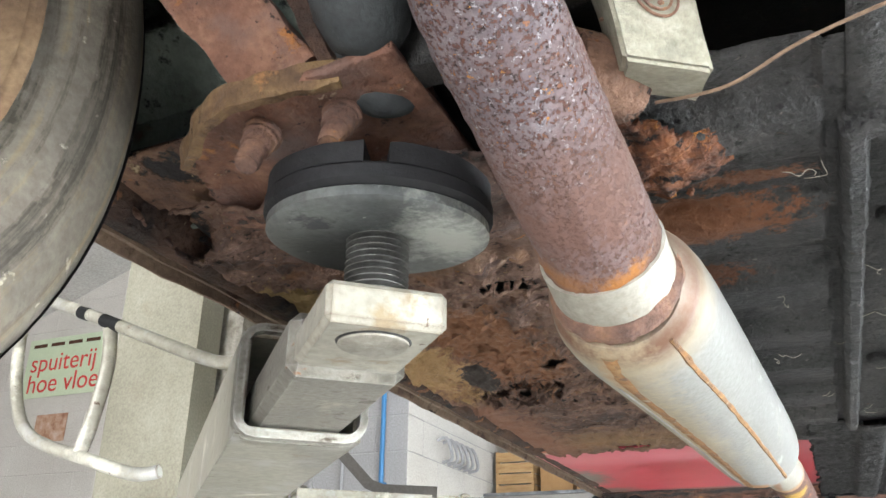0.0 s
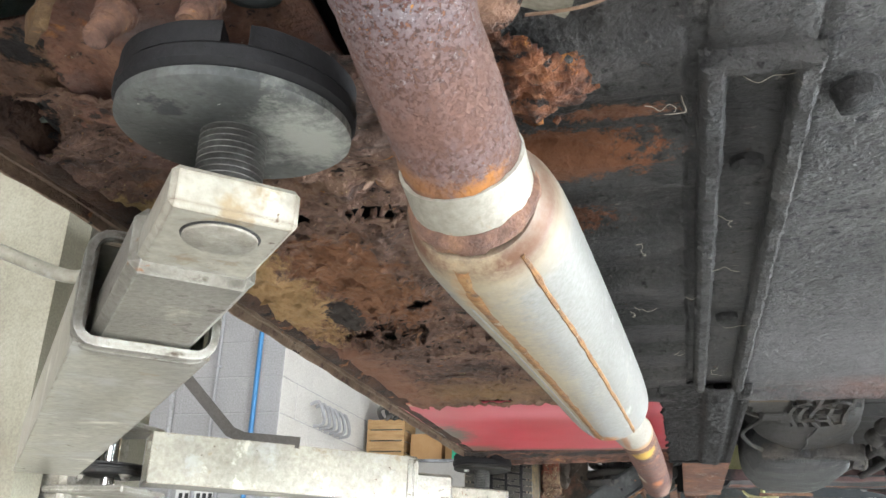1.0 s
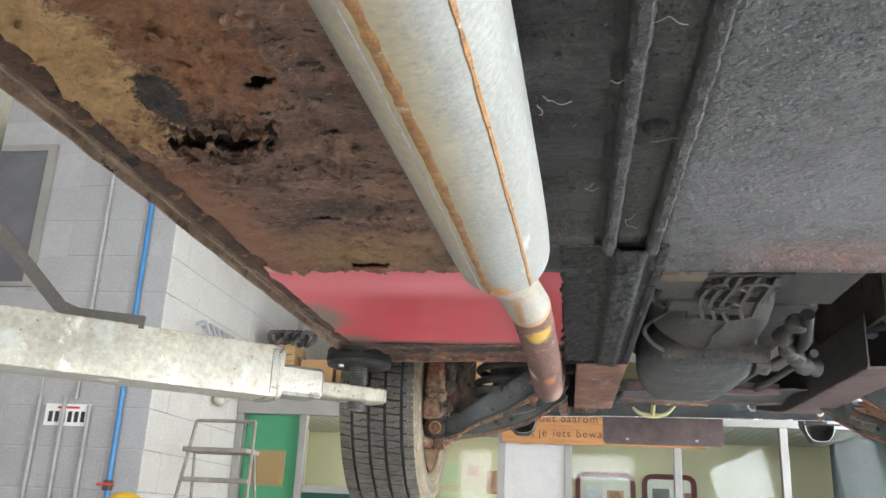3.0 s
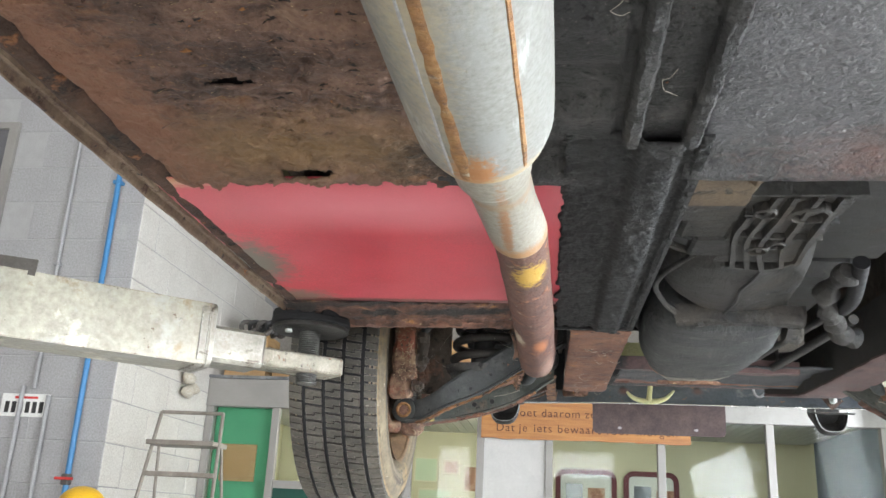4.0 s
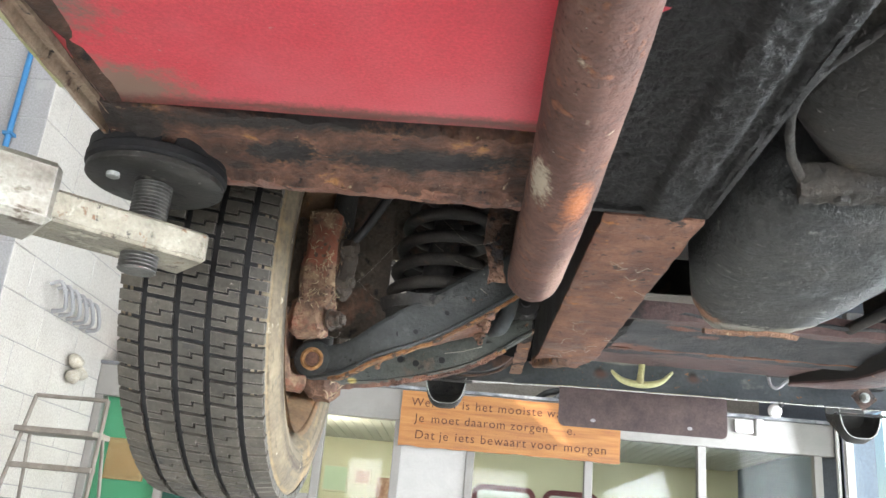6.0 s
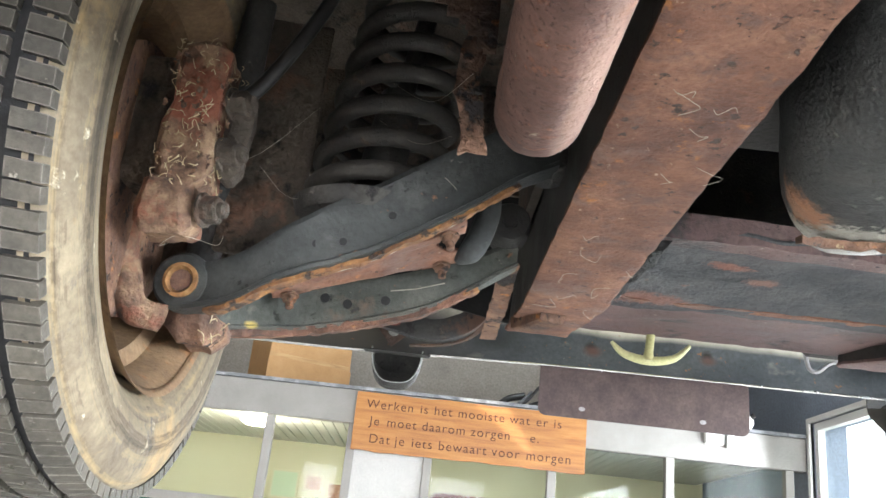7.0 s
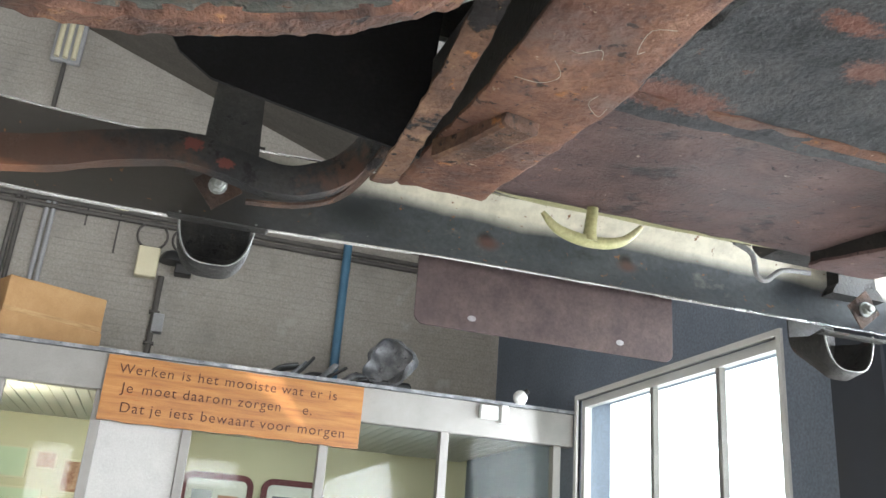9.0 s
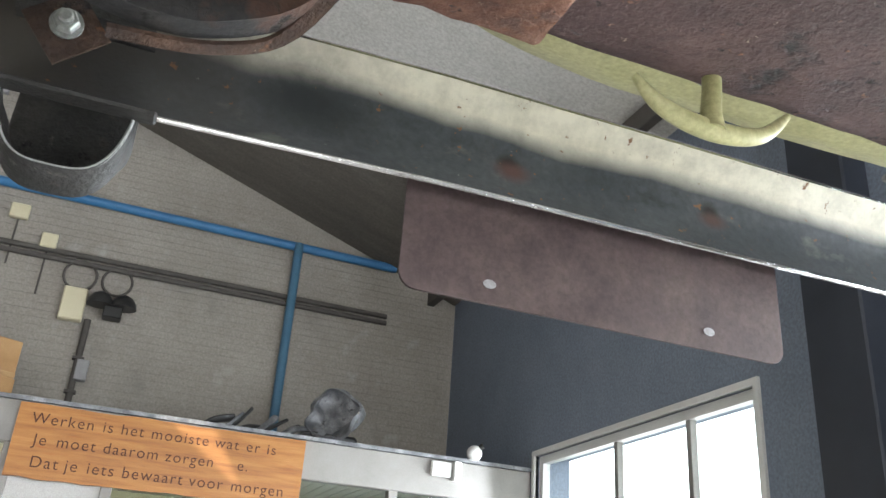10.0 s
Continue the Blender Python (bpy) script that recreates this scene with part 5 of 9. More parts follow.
# wheels
def wheel(cx, cy, cz, side, name="wheel", steer=0.0, treaded=True):
    """side +1: the inner face looks to +x."""
    R, W = 0.272, 0.17
    w = thing(name, (cx, cy, cz))
    w.parent = car
    w.location = Vector((cx, cy, cz)) - ORG[car]
    m = Matrix.Translation((cx, cy, cz)) @ Matrix.Rotation(radians(90 * side), 4, "Y") @ Matrix.Rotation(radians(steer), 4, "X")
    h = W / 2
    prof = [(0.172, -h * 0.72), (0.18, -h * 0.8), (0.2, -h * 1.0), (0.222, -h * 1.06), (0.243, -h * 1.0), (0.257, -h * 0.9), (0.2645, -h * 0.8), (0.2655, -h * 0.4), (0.2665, 0),
            (0.2655, h * 0.4), (0.2645, h * 0.8), (0.257, h * 0.9), (0.243, h * 1.0), (0.222, h * 1.06), (0.2, h * 1.0), (0.18, h * 0.8), (0.172, h * 0.72)]
    bm = bmesh.new()
    lathe(bm, prof, m, 96)
    for f in [f for f in bm.faces if len(f.verts) > 4]:
        bm.faces.remove(f)
    tyre = part("tyre", bm, M_SIDEWALL if treaded else M_SIDEWALLREAR, w, "dusty worn tyre", smooth=True)
    bm = bmesh.new()
    lathe(bm, [(0.2638, -h * 0.84), (0.2662, -h * 0.6), (0.2672, 0), (0.2662, h * 0.6), (0.2638, h * 0.84)], m, 96)
    for f in [f for f in bm.faces if len(f.verts) > 4]:
        bm.faces.remove(f)
    part("groove_floor", bm, M_RUBBER, tyre, "black groove base", smooth=True)
    bm = bmesh.new()
    rows = [(-0.92, -0.64, 60, 0.0), (-0.55, -0.22, 60, 0.12), (-0.13, 0.18, 60, 0.5), (0.27, 0.59, 60, 0.88), (0.68, 0.92, 60, 0.25)]
    for a, b, n, ph in rows if treaded else []:
        dt = 2 * math.pi / n
        for k in range(n):
            t0 = dt * (k + ph)
            um, g = (a + b) / 2, 0.028
            if abs(um) < 0.6:
                shapes = [[(0.0, a), (0.0, b), (0.34, b), (0.34, um), (0.52, um), (0.52, a)], [(0.42, b), (0.83, b), (0.83, a), (0.6, a), (0.6, um + g), (0.42, um + g)]]
            else:
                shapes = [[(0.0, a), (0.0, b), (0.4, b), (0.4, a)], [(0.46, a), (0.46, b), (0.84, b), (0.84, a)]]
            for shape in shapes:
                out, ins = [], []
                for tt, uu in shape:
                    ang = t0 + dt * (tt + 0.35 * uu)
                    drop = 0.006 * max(0, abs(uu) - 0.55) / 0.43
                    for lst, rr in ((out, R - drop), (ins, 0.2625 - drop)):
                        lst.append(bm.verts.new(m @ Vector((rr * math.cos(ang), rr * math.sin(ang), uu * h))))
                bm.faces.new(out)
                for i in range(len(out)):
                    j = (i + 1) % len(out)
                    bm.faces.new((out[i], out[j], ins[j], ins[i]))
    if treaded:
        part("tread", bm, M_TYRE, tyre, "blocky tread with cut grooves")
    bm = bmesh.new()
    lathe(bm, [(0.178, h * 0.9), (0.183, h * 0.97), (0.178, h * 0.92), (0.168, h * 0.75), (0.163, h * 0.5), (0.15, h * 0.42), (0.145, -h * 0.1), (0.163, -h * 0.4), (0.163, -h * 0.7), (0.18, -h * 0.92)], m, 64)
    for f in [f for f in bm.faces if len(f.verts) > 4]:
        bm.faces.remove(f)
    part("rim", bm, M_RIM, w, "rusty steel wheel rim", smooth=True, solid=0.002)
    bm = bmesh.new()
    lathe(bm, [(0.148, -h * 0.25), (0.13, -h * 0.4), (0.09, -h * 0.3), (0.05, -h * 0.45)], m, 48)
    part("disc", bm, M_RIM, w, smooth=True)
    bm = bmesh.new()
    lathe(bm, [(0.12, h * 0.35), (0.12, h * 0.45), (0.115, h * 0.46)], m, 48)
    part("brake_disc", bm, M_RUSTBROWN, w, "rusted brake disc", smooth=True)


wheel(-0.435, 2.40, 1.765, 1)
wheel(2 * CX + 0.435, 2.40, 1.765, -1)
wheel(-0.443, 0.172, 1.81, 1, treaded=False)


# front suspension
def channel_arm(stations, depth, name, material, label, side):
    """A pressed channel: stations (x, face y, low z, high z), the web towards the rear of the car, flanges ahead of it."""
    bm = bmesh.new()
    t, rings = 0.004, []
    for x, y, lo, hi in curve_points(stations, 7):
        ring = [(y, hi), (y - 0.0015, hi - 0.006), (y, hi - 0.012), (y, lo + 0.006), (y - 0.006, lo + 0.003), (y - 0.006, lo - 0.001), (y + depth, lo - 0.001), (y + depth, lo + 0.003), (y + t, lo + 0.003), (y + t, hi - t), (y + depth, hi - t), (y + depth, hi)]
        rings.append([bm.verts.new(across((x, a, b), side)) for a, b in ring])
    n = len(rings[0])
    for a, b in zip(rings, rings[1:]):
        for k in range(n):
            bm.faces.new((a[k], a[(k + 1) % n], b[(k + 1) % n], b[k]))
    bm.faces.new(rings[0]), bm.faces.new(rings[-1])
    roughen(bm, 0.0009, 50)
    return part(name, bm, material, car, label, smooth=True, split=32)


FRONT_ARM = [(-0.348, 2.438, 1.664, 1.706), (-0.306, 2.424, 1.672, 1.716), (-0.26, 2.41, 1.695, 1.746), (-0.192, 2.41, 1.724, 1.79), (-0.122, 2.41, 1.767, 1.836), (-0.07, 2.412, 1.806, 1.868), (-0.03, 2.414, 1.83, 1.885)]
REAR_ARM = [(-0.345, 2.51, 1.665, 1.7), (-0.318, 2.55, 1.677, 1.718), (-0.265, 2.572, 1.689, 1.737), (-0.2, 2.573, 1.704, 1.753), (-0.134, 2.573, 1.727, 1.772), (-0.085, 2.574, 1.757, 1.795), (-0.045, 2.575, 1.785, 1.818)]
for side in (1, -1):
    arm = channel_arm(FRONT_ARM, 0.02, "lower_arm", M_BLACKARM, "long black pressed steel wishbone arm", side)
    # rolled lip under the arm: orange where it starts, dark towards the pivot
    lip = curve_points(FRONT_ARM, 7)
    for k0, k1, w, mat, lab in ((4, 17, 0.0058, M_ARMLIP, "orange rusted lower arm lip"), (16, 37, 0.0045, M_ARMLIP, "brown rusted lower arm lip")):
        bm = bmesh.new()
        sweep(bm, [across((x, y + 0.004, lo - 0.004 - 0.0012 * fbm(x, 0, 0, 60, 2)), side) for x, y, lo, hi in lip[k0:k1]], [(-w, -0.002), (w, -0.002), (w, 0.002), (-w, 0.002)])
        bmesh.ops.subdivide_edges(bm, edges=[e for e in bm.edges if e.calc_length() > 0.007], cuts=2, use_grid_fill=True)
        roughen(bm, 0.0015, 110)
        part("arm_lip", bm, mat, arm, lab, smooth=True)
    bm = bmesh.new()
    sweep(bm, [across((x, y + 0.016, lo - 0.001), side) for x, y, lo, hi in lip[13:31]], [(-0.0016, -0.0012), (0.0016, -0.0012), (0.0016, 0.0012), (-0.0016, 0.0012)])
    roughen(bm, 0.0012, 80)
    part("arm_lip", bm, M_ARMEDGE, arm, "pale scraped inner arm edge", smooth=True)
    rear = channel_arm(REAR_ARM, 0.016, "lower_arm", M_REARARM, "green black wishbone arm with rusted lower edge", side)
    bm = bmesh.new()
    sweep(bm, [across((x, y + 0.003, lo - 0.002), side) for x, y, lo, hi in curve_points(REAR_ARM, 9)[5:46]], [(-0.009, -0.002), (0.008, -0.004), (0.009, 0.003), (-0.009, 0.003)])
    bmesh.ops.subdivide_edges(bm, edges=[e for e in bm.edges if e.calc_length() > 0.006], cuts=2, use_grid_fill=True)
    roughen(bm, 0.0022, 90)
    roughen(bm, 0.001, 260)
    part("arm_lip", bm, M_LIPRUST, rear, "crusty rusted arm edge", smooth=True)
    bm = bmesh.new()
    tube(bm, [across(q, side) for q in ((-0.176, 2.5705, 1.741), (-0.15, 2.5705, 1.746), (-0.12, 2.5705, 1.756))], 0.0006, 6)
    part("scratch", bm, M_ARMEDGE, rear, "pale scratched edge", smooth=True)
    # bush eye of the arm
    bm = bmesh.new()
    lathe(bm, [(0.0, -0.002), (0.0235, -0.002), (0.0265, 0.001), (0.0265, 0.032), (0.022, 0.036)], axis_matrix(across((-0.353, 2.436, 1.689), side), (0.12 * side, 1, 0.05)), 32)
    part("arm_eye", bm, M_BLACKARM, arm, smooth=True, split=30)
    bm = bmesh.new()
    lathe(bm, [(0.0098, 0.0), (0.0125, 0.004), (0.0158, 0.003), (0.0158, -0.002), (0.0098, -0.002), (0.0098, 0.0)], axis_matrix(across((-0.353, 2.434, 1.689), side), (-0.12 * side, -1, -0.05)), 28)
    part("joint_ring", bm, M_SEAMRUST, arm, "orange rusted bush ring", smooth=True)
    bm = bmesh.new()
    lathe(bm, [(0.0, 0.001), (0.0095, 0.001), (0.0095, -0.002)], axis_matrix(across((-0.353, 2.434, 1.689), side), (-0.12 * side, -1, -0.05)), 20)
    part("bush_core", bm, M_WELD, arm, "brown rusted bush core", smooth=True)
    # outer joint block that ties the two arms
    bm = boxes(((-0.368, 2.452, 1.644), (-0.322, 2.535, 1.678)), bevel=0.012)
    if side < 0:
        for v in bm.verts:
            v.co.x = 2 * CX - v.co.x
    bmesh.ops.subdivide_edges(bm, edges=[e for e in bm.edges if e.calc_length() > 0.012], cuts=3, use_grid_fill=True)
    roughen(bm, 0.004, 45)
    part("ball_joint", bm, M_RUSTBROWN, car, "rusty outer joint block", smooth=True)
    # H shaped damper plate bolted between the arms
    def saddle_height(x, y):
        f = (y - 2.44) / 0.12
        z = 1.714 + (x + 0.261) * 0.38 + f * (0.014 - (x + 0.26) * 0.05)
        return z + 0.005 * math.exp(-((y - 2.5) / 0.03) ** 2) - 0.003 * math.exp(-((y - 2.452) / 0.006) ** 2) - 0.003 * math.exp(-((y - 2.548) / 0.006) ** 2) + 0.0012 * fbm(x, y, 0, 40, 3)

    def saddle_keep(x, y):
        r = 0.1 * fbm(x, y, 0, 40, 2)
        if math.hypot((x + 0.305) / 0.052, (y - 2.492) / 0.032) < 1 + r or math.hypot((x + 0.098) / 0.036, (y - 2.5) / 0.031) < 1 + r:
            return False
        if math.hypot((x + 0.19) / 0.066, (y - 2.415) / 0.06) < 1 + r or math.hypot((x + 0.2) / 0.075, (y - 2.59) / 0.038) < 1 + r:
            return False
        return -0.292 < x < -0.106
    bm = sheet(-0.296, -0.104, 2.43, 2.566, 0.0032, saddle_height, saddle_keep)
    if side < 0:
        for v in bm.verts:
            v.co.x = 2 * CX - v.co.x
    saddle = part("damper_saddle", bm, M_RUSTRED, car, "rusty pressed damper plate with four bolted ears", smooth=True, solid=0.004)
    for x, y in ((-0.276, 2.548), (-0.126, 2.55), (-0.122, 2.449), (-0.262, 2.447)):
        bm = bmesh.new()
        q = across((x, y, saddle_height(x, y) - 0.001), side)
        hexnut(bm, axis_matrix(q, (0.15 * side, -0.15, -1)), 0.0075, 0.006, 0.0042, 0.008)
        part("nut", bm, M_RUSTBROWN, saddle)
    # coil spring and damper
    bm = bmesh.new()
    n = 150
    a0, a1 = Vector(across((-0.205, 2.475, 1.782), side)), Vector(across((-0.165, 2.465, 2.02), side))
    tube(bm, [a0.lerp(a1, k / n) + Vector((0.057 * math.cos(k / n * 2 * math.pi * 7.0), 0.057 * math.sin(k / n * 2 * math.pi * 7.0), 0)) for k in range(n + 1)], 0.0092, 12)
    part("coil_spring", bm, M_SPRING, car, "dusty dark coil spring", smooth=True)
    bm = bmesh.new()
    lathe(bm, [(0.0, -0.016), (0.05, -0.016), (0.066, -0.012), (0.071, 0.004), (0.068, 0.004)], axis_matrix(a0, (0, 0, 1)), 32)
    part("spring_seat", bm, M_DARK, car, "dark pressed spring pan", smooth=True)
    bm = bmesh.new()
    tube(bm, [a0 + Vector((0, 0, -0.02)), a0.lerp(a1, 0.55), a0.lerp(a1, 0.56), a1], [0.022, 0.022, 0.01, 0.01], 20)
    part("damper", bm, M_DARK, car, "dark telescopic damper", smooth=True)
    # upright, caliper and hose
    bm = bmesh.new()
    tube(bm, [across(q, side) for q in ((-0.352, 2.485, 1.672), (-0.352, 2.482, 1.70), (-0.348, 2.47, 1.76), (-0.342, 2.45, 1.85), (-0.33, 2.43, 1.98))], [0.012, 0.017, 0.016, 0.02, 0.014], 16)
    part("upright", bm, M_DARK, car, smooth=True)
    bm = boxes((((-0.366 if side > 0 else 2 * CX + 0.322), 2.33, 1.74), ((-0.322 if side > 0 else 2 * CX + 0.366), 2.39, 1.872)), (((-0.374 if side > 0 else 2 * CX + 0.328), 2.335, 1.702), ((-0.328 if side > 0 else 2 * CX + 0.374), 2.385, 1.75)), bevel=0.008)
    bmesh.ops.subdivide_edges(bm, edges=bm.edges[:], cuts=4, use_grid_fill=True)
    roughen(bm, 0.005, 34)
    roughen(bm, 0.002, 120)
    part("brake_caliper", bm, M_MUD, car, "flaking mud caked brake caliper", smooth=True, split=30)
    bm = boxes((((-0.415 if side > 0 else 2 * CX + 0.368), 2.35, 1.75), ((-0.368 if side > 0 else 2 * CX + 0.415), 2.4, 1.865)), (((-0.322 if side > 0 else 2 * CX + 0.3), 2.35, 1.76), ((-0.3 if side > 0 else 2 * CX + 0.322), 2.385, 1.84)), bevel=0.008)
    bmesh.ops.subdivide_edges(bm, edges=bm.edges[:], cuts=3, use_grid_fill=True)
    roughen(bm, 0.007, 30)
    part("caliper_body", bm, M_DIRT, car, "dark dirty caliper body", smooth=True, split=30)
    bm = bmesh.new()
    tube(bm, curve_points([across(q, side) for q in ((-0.408, 2.41, 1.765), (-0.409, 2.418, 1.726), (-0.4, 2.42, 1.687), (-0.386, 2.422, 1.658), (-0.36, 2.435, 1.652))], 6), [0.018 - 0.0002 * k for k in range(25)], 18)
    roughen(bm, 0.003, 40)
    part("steering_arm", bm, M_MUD, car, "thick rusty steering arm", smooth=True)
    bm = bmesh.new()
    tube(bm, curve_points([across(q, side) for q in ((-0.312, 2.36, 1.832), (-0.3, 2.36, 1.845), (-0.287, 2.358, 1.864), (-0.262, 2.355, 1.91), (-0.246, 2.355, 1.955), (-0.232, 2.36, 2.05))], 8), 0.0065, 12)
    part("brake_hose", bm, M_BLACKPLASTIC, car, "black rubber brake hose", smooth=True)
    for q in ((-0.316, 2.352, 1.776), (-0.316, 2.352, 1.823), (-0.322, 2.35, 1.725)):
        bm = bmesh.new()
        hexnut(bm, axis_matrix(across(q, side), (side, -0.3, 0)), 0.0115, 0.014, 0.007, 0.006)
        part("bolt", bm, M_DIRT, car)
    # inner pivots
    for q in ((-0.035, 2.44, 1.85), (-0.058, 2.57, 1.826)):
        bm = bmesh.new()
        lathe(bm, [(0.0, -0.026), (0.008, -0.026), (0.008, -0.02), (0.02, -0.02), (0.023, -0.016), (0.023, 0.02)], axis_matrix(across(q, side), (0, 1, 0)), 20)
        part("pivot_bush", bm, M_DARK, car, smooth=True)
    bm = bmesh.new()
    tube(bm, curve_points([across(q, side) for q in ((-0.112, 2.515, 1.762), (-0.096, 2.505, 1.776), (-0.085, 2.5, 1.812), (-0.088, 2.5, 1.86))], 6), [0.0125 * min(1.0, 0.25 + k / 6) for k in range(19)], 14)
    part("bump_tube", bm, M_BUMPSTOP, car, "curved grey rubber hose", smooth=True)
    bm = bmesh.new()
    tube(bm, [across(q, side) for q in ((-0.335, 2.5, 1.682), (-0.30, 2.5, 1.712), (-0.25, 2.5, 1.752))], 0.0085, 14)
    part("drop_link", bm, M_DARKPIPE, car, "grey steel link rod", smooth=True)
    for q in ((-0.18, 2.5714, 1.73), (-0.219, 2.5714, 1.722), (-0.243, 2.5714, 1.726)):
        bm = bmesh.new()
        lathe(bm, [(0.0, 0.0), (0.005, 0.0), (0.005, -0.002)], axis_matrix(across(q, side), (0, -1, 0)), 14)
        part("arm_hole", bm, M_RUBBER, car)
    for q in ((-0.237, 2.4086, 1.728), (-0.214, 2.4086, 1.7325), (-0.174, 2.4086, 1.762)):
        bm = bmesh.new()
        lathe(bm, [(0.0, 0.0), (0.0034, 0.0), (0.0034, -0.002)], axis_matrix(across(q, side), (0.1, -1, 0)), 14)
        part("arm_hole", bm, M_RUBBER, car)
    part("inner_wing", boxes(((-0.035 if side > 0 else 2 * CX + 0.025, 2.0, 1.87), (-0.025 if side > 0 else 2 * CX + 0.035, 2.72, 2.2))), M_DIRT, car, "dark inner wing")
bm = boxes(((-0.338, 2.455, 1.728), (-0.262, 2.463, 1.98)), ((-0.40, 2.50, 1.70), (-0.33, 2.508, 2.0)), bevel=0.002)
bmesh.ops.subdivide_edges(bm, edges=[e for e in bm.edges if e.calc_length() > 0.02], cuts=3, use_grid_fill=True)
roughen(bm, 0.004, 30)
part("splash_shield", bm, M_DIRT, car, "dirt caked brake splash shield", smooth=True)
bm = sheet(-0.26, -0.104, 0.0, 0.16, 0.005, lambda x, y: 0.0, lambda x, y: y > 0.02 + (-0.104 - x) * 0.85 + 0.012 * fbm(x, y, 0, 30, 3))
for v in bm.verts:
    v.co = (v.co.x, 2.26 + 0.004 * fbm(v.co.x, v.co.y, 3, 20, 3), 1.822 + v.co.y)
part("torn_panel", bm, M_SILLRUST, car, "torn brown rusted inner panel above the spring", smooth=True, solid=0.002)
bm = bmesh.new()
sweep(bm, curve_points([(-0.05, 2.60, 1.795), (-0.051, 2.70, 1.777), (-0.049, 2.82, 1.778), (-0.047, 2.906, 1.786), (-0.042, 2.95, 1.81)], 6), [(-0.0105, -0.0015), (0.0105, -0.0015), (0.0105, 0.0015), (-0.0105, 0.0015)])
bmesh.ops.subdivide_edges(bm, edges=[e for e in bm.edges if e.calc_length() > 0.01], cuts=2, use_grid_fill=True)
roughen(bm, 0.002, 60)
part("leg_strap", bm, M_RUSTBROWN, car, "brown rusted strap beside the chassis leg", smooth=True)
part("wheel_arch", boxes(((-0.56, 1.98, 2.1), (-0.03, 2.74, 2.12))), M_DIRT, car, "dark wheel arch top")
bm = bmesh.new()
for y in (2.885, 2.889):
    vs = [bm.verts.new((x, y, z)) for x, z in ((-0.32, 2.1), (-0.275, 1.95), (-0.261, 1.885), (-0.245, 1.86), (-0.215, 1.84), (-0.183, 1.834), (-0.02, 1.806), (0.0, 2.1))]
    bm.faces.new(vs)
fs = bm.faces[:]
for k in range(8):
    a0, b0 = list(fs[0].verts), list(fs[1].verts)
    bm.faces.new((a0[k], a0[(k + 1) % 8], b0[(k + 1) % 8], b0[k]))
part("arch_liner", bm, M_RUBBER, car, "black bent arch liner ahead of the wheel")
part("arch_front", boxes(((-0.56, 2.74, 1.94), (-0.03, 2.746, 2.1))), M_DIRT, car, "dark front of the wheel arch")
part("wing", boxes(((-0.575, 1.98, 2.02), (-0.562, 3.0, 2.3))), M_YELLOW, car, "pale yellow front wing skin")

# hanging rusty strap beside the front pipe
bm = bmesh.new()
sweep(bm, curve_points([(-0.118, 2.30, 1.93), (-0.118, 2.297, 1.88), (-0.122, 2.295, 1.84), (-0.118, 2.298, 1.81), (-0.113, 2.305, 1.778)], 6), [(-0.0095, -0.0015), (0.0095, -0.0015), (0.0095, 0.0015), (-0.0095, 0.0015)], up=(0, 1, 0))
bmesh.ops.subdivide_edges(bm, edges=[e for e in bm.edges if e.calc_length() > 0.008], cuts=2, use_grid_fill=True)
roughen(bm, 0.004, 60)
roughen(bm, 0.0025, 190)
part("strap", bm, M_RUSTBROWN, car, "torn rusty steel strap")

# front crossmember, undertray and valance
part("crossmember", sheet(0.07, 0.51, 2.46, 2.72, 0.01, lambda x, y: 1.80 + 0.01 * math.sin((y - 2.46) / 0.26 * math.pi) + 0.004 * fbm(x, y, 0, 16, 3)), surface("flaking_black_crossmember", [(0.3, (0.04, 0.044, 0.05)), (0.5, (0.085, 0.09, 0.098)), (0.72, (0.14, 0.142, 0.148))], 16,
     patches=[((0.2, 0.09, 0.06), 16, 0.66, 0.7)], blots=[((0.185, 2.57, 1.8), (0.022, 0.008, 0.1), (0.22, 0.1, 0.075), 0.3), ((0.235, 2.61, 1.8), (0.016, 0.014, 0.1), (0.2, 0.1, 0.08), 0.3), ((0.12, 2.69, 1.8), (0.05, 0.015, 0.1), (0.2, 0.1, 0.08), 0.3)], bump=0.9, depth=0.004, coarse=70), car, "black undersealed engine crossmember", smooth=True, solid=0.004)
bm = bmesh.new()
sweep(bm, [(0.07 + 0.02 * k, 2.468 + 0.001 * k, 1.797) for k in range(20)], [(-0.012, -0.006), (0.012, -0.006), (0.014, 0.02), (-0.014, 0.02)])
roughen(bm, 0.003, 40)
part("crossmember_lip", bm, M_UNDERTRAY, car, "rusty crossmember edge", smooth=True)
part("undertray", sheet(0.07, 0.53, 2.70, 2.995, 0.01, lambda x, y: 1.812 + 0.1 * (y - 2.70) + 0.002 * fbm(x, y, 0, 14, 3)), M_UNDERTRAY, car, "red brown rusted front undertray", smooth=True, solid=0.003)
bm = bmesh.new()
sweep(bm, [(0.05 + 0.024 * k, 2.70, 1.806 + 0.0015 * fbm(k * 0.1, 0, 0, 9, 2)) for k in range(20)], [(-0.006, -0.004), (0.006, -0.004), (0.006, 0.012), (-0.006, 0.012)])
roughen(bm, 0.0025, 50)
part("undertray_lip", bm, M_RUSTRED, car, "rusty undertray edge", smooth=True)
bm = bmesh.new()
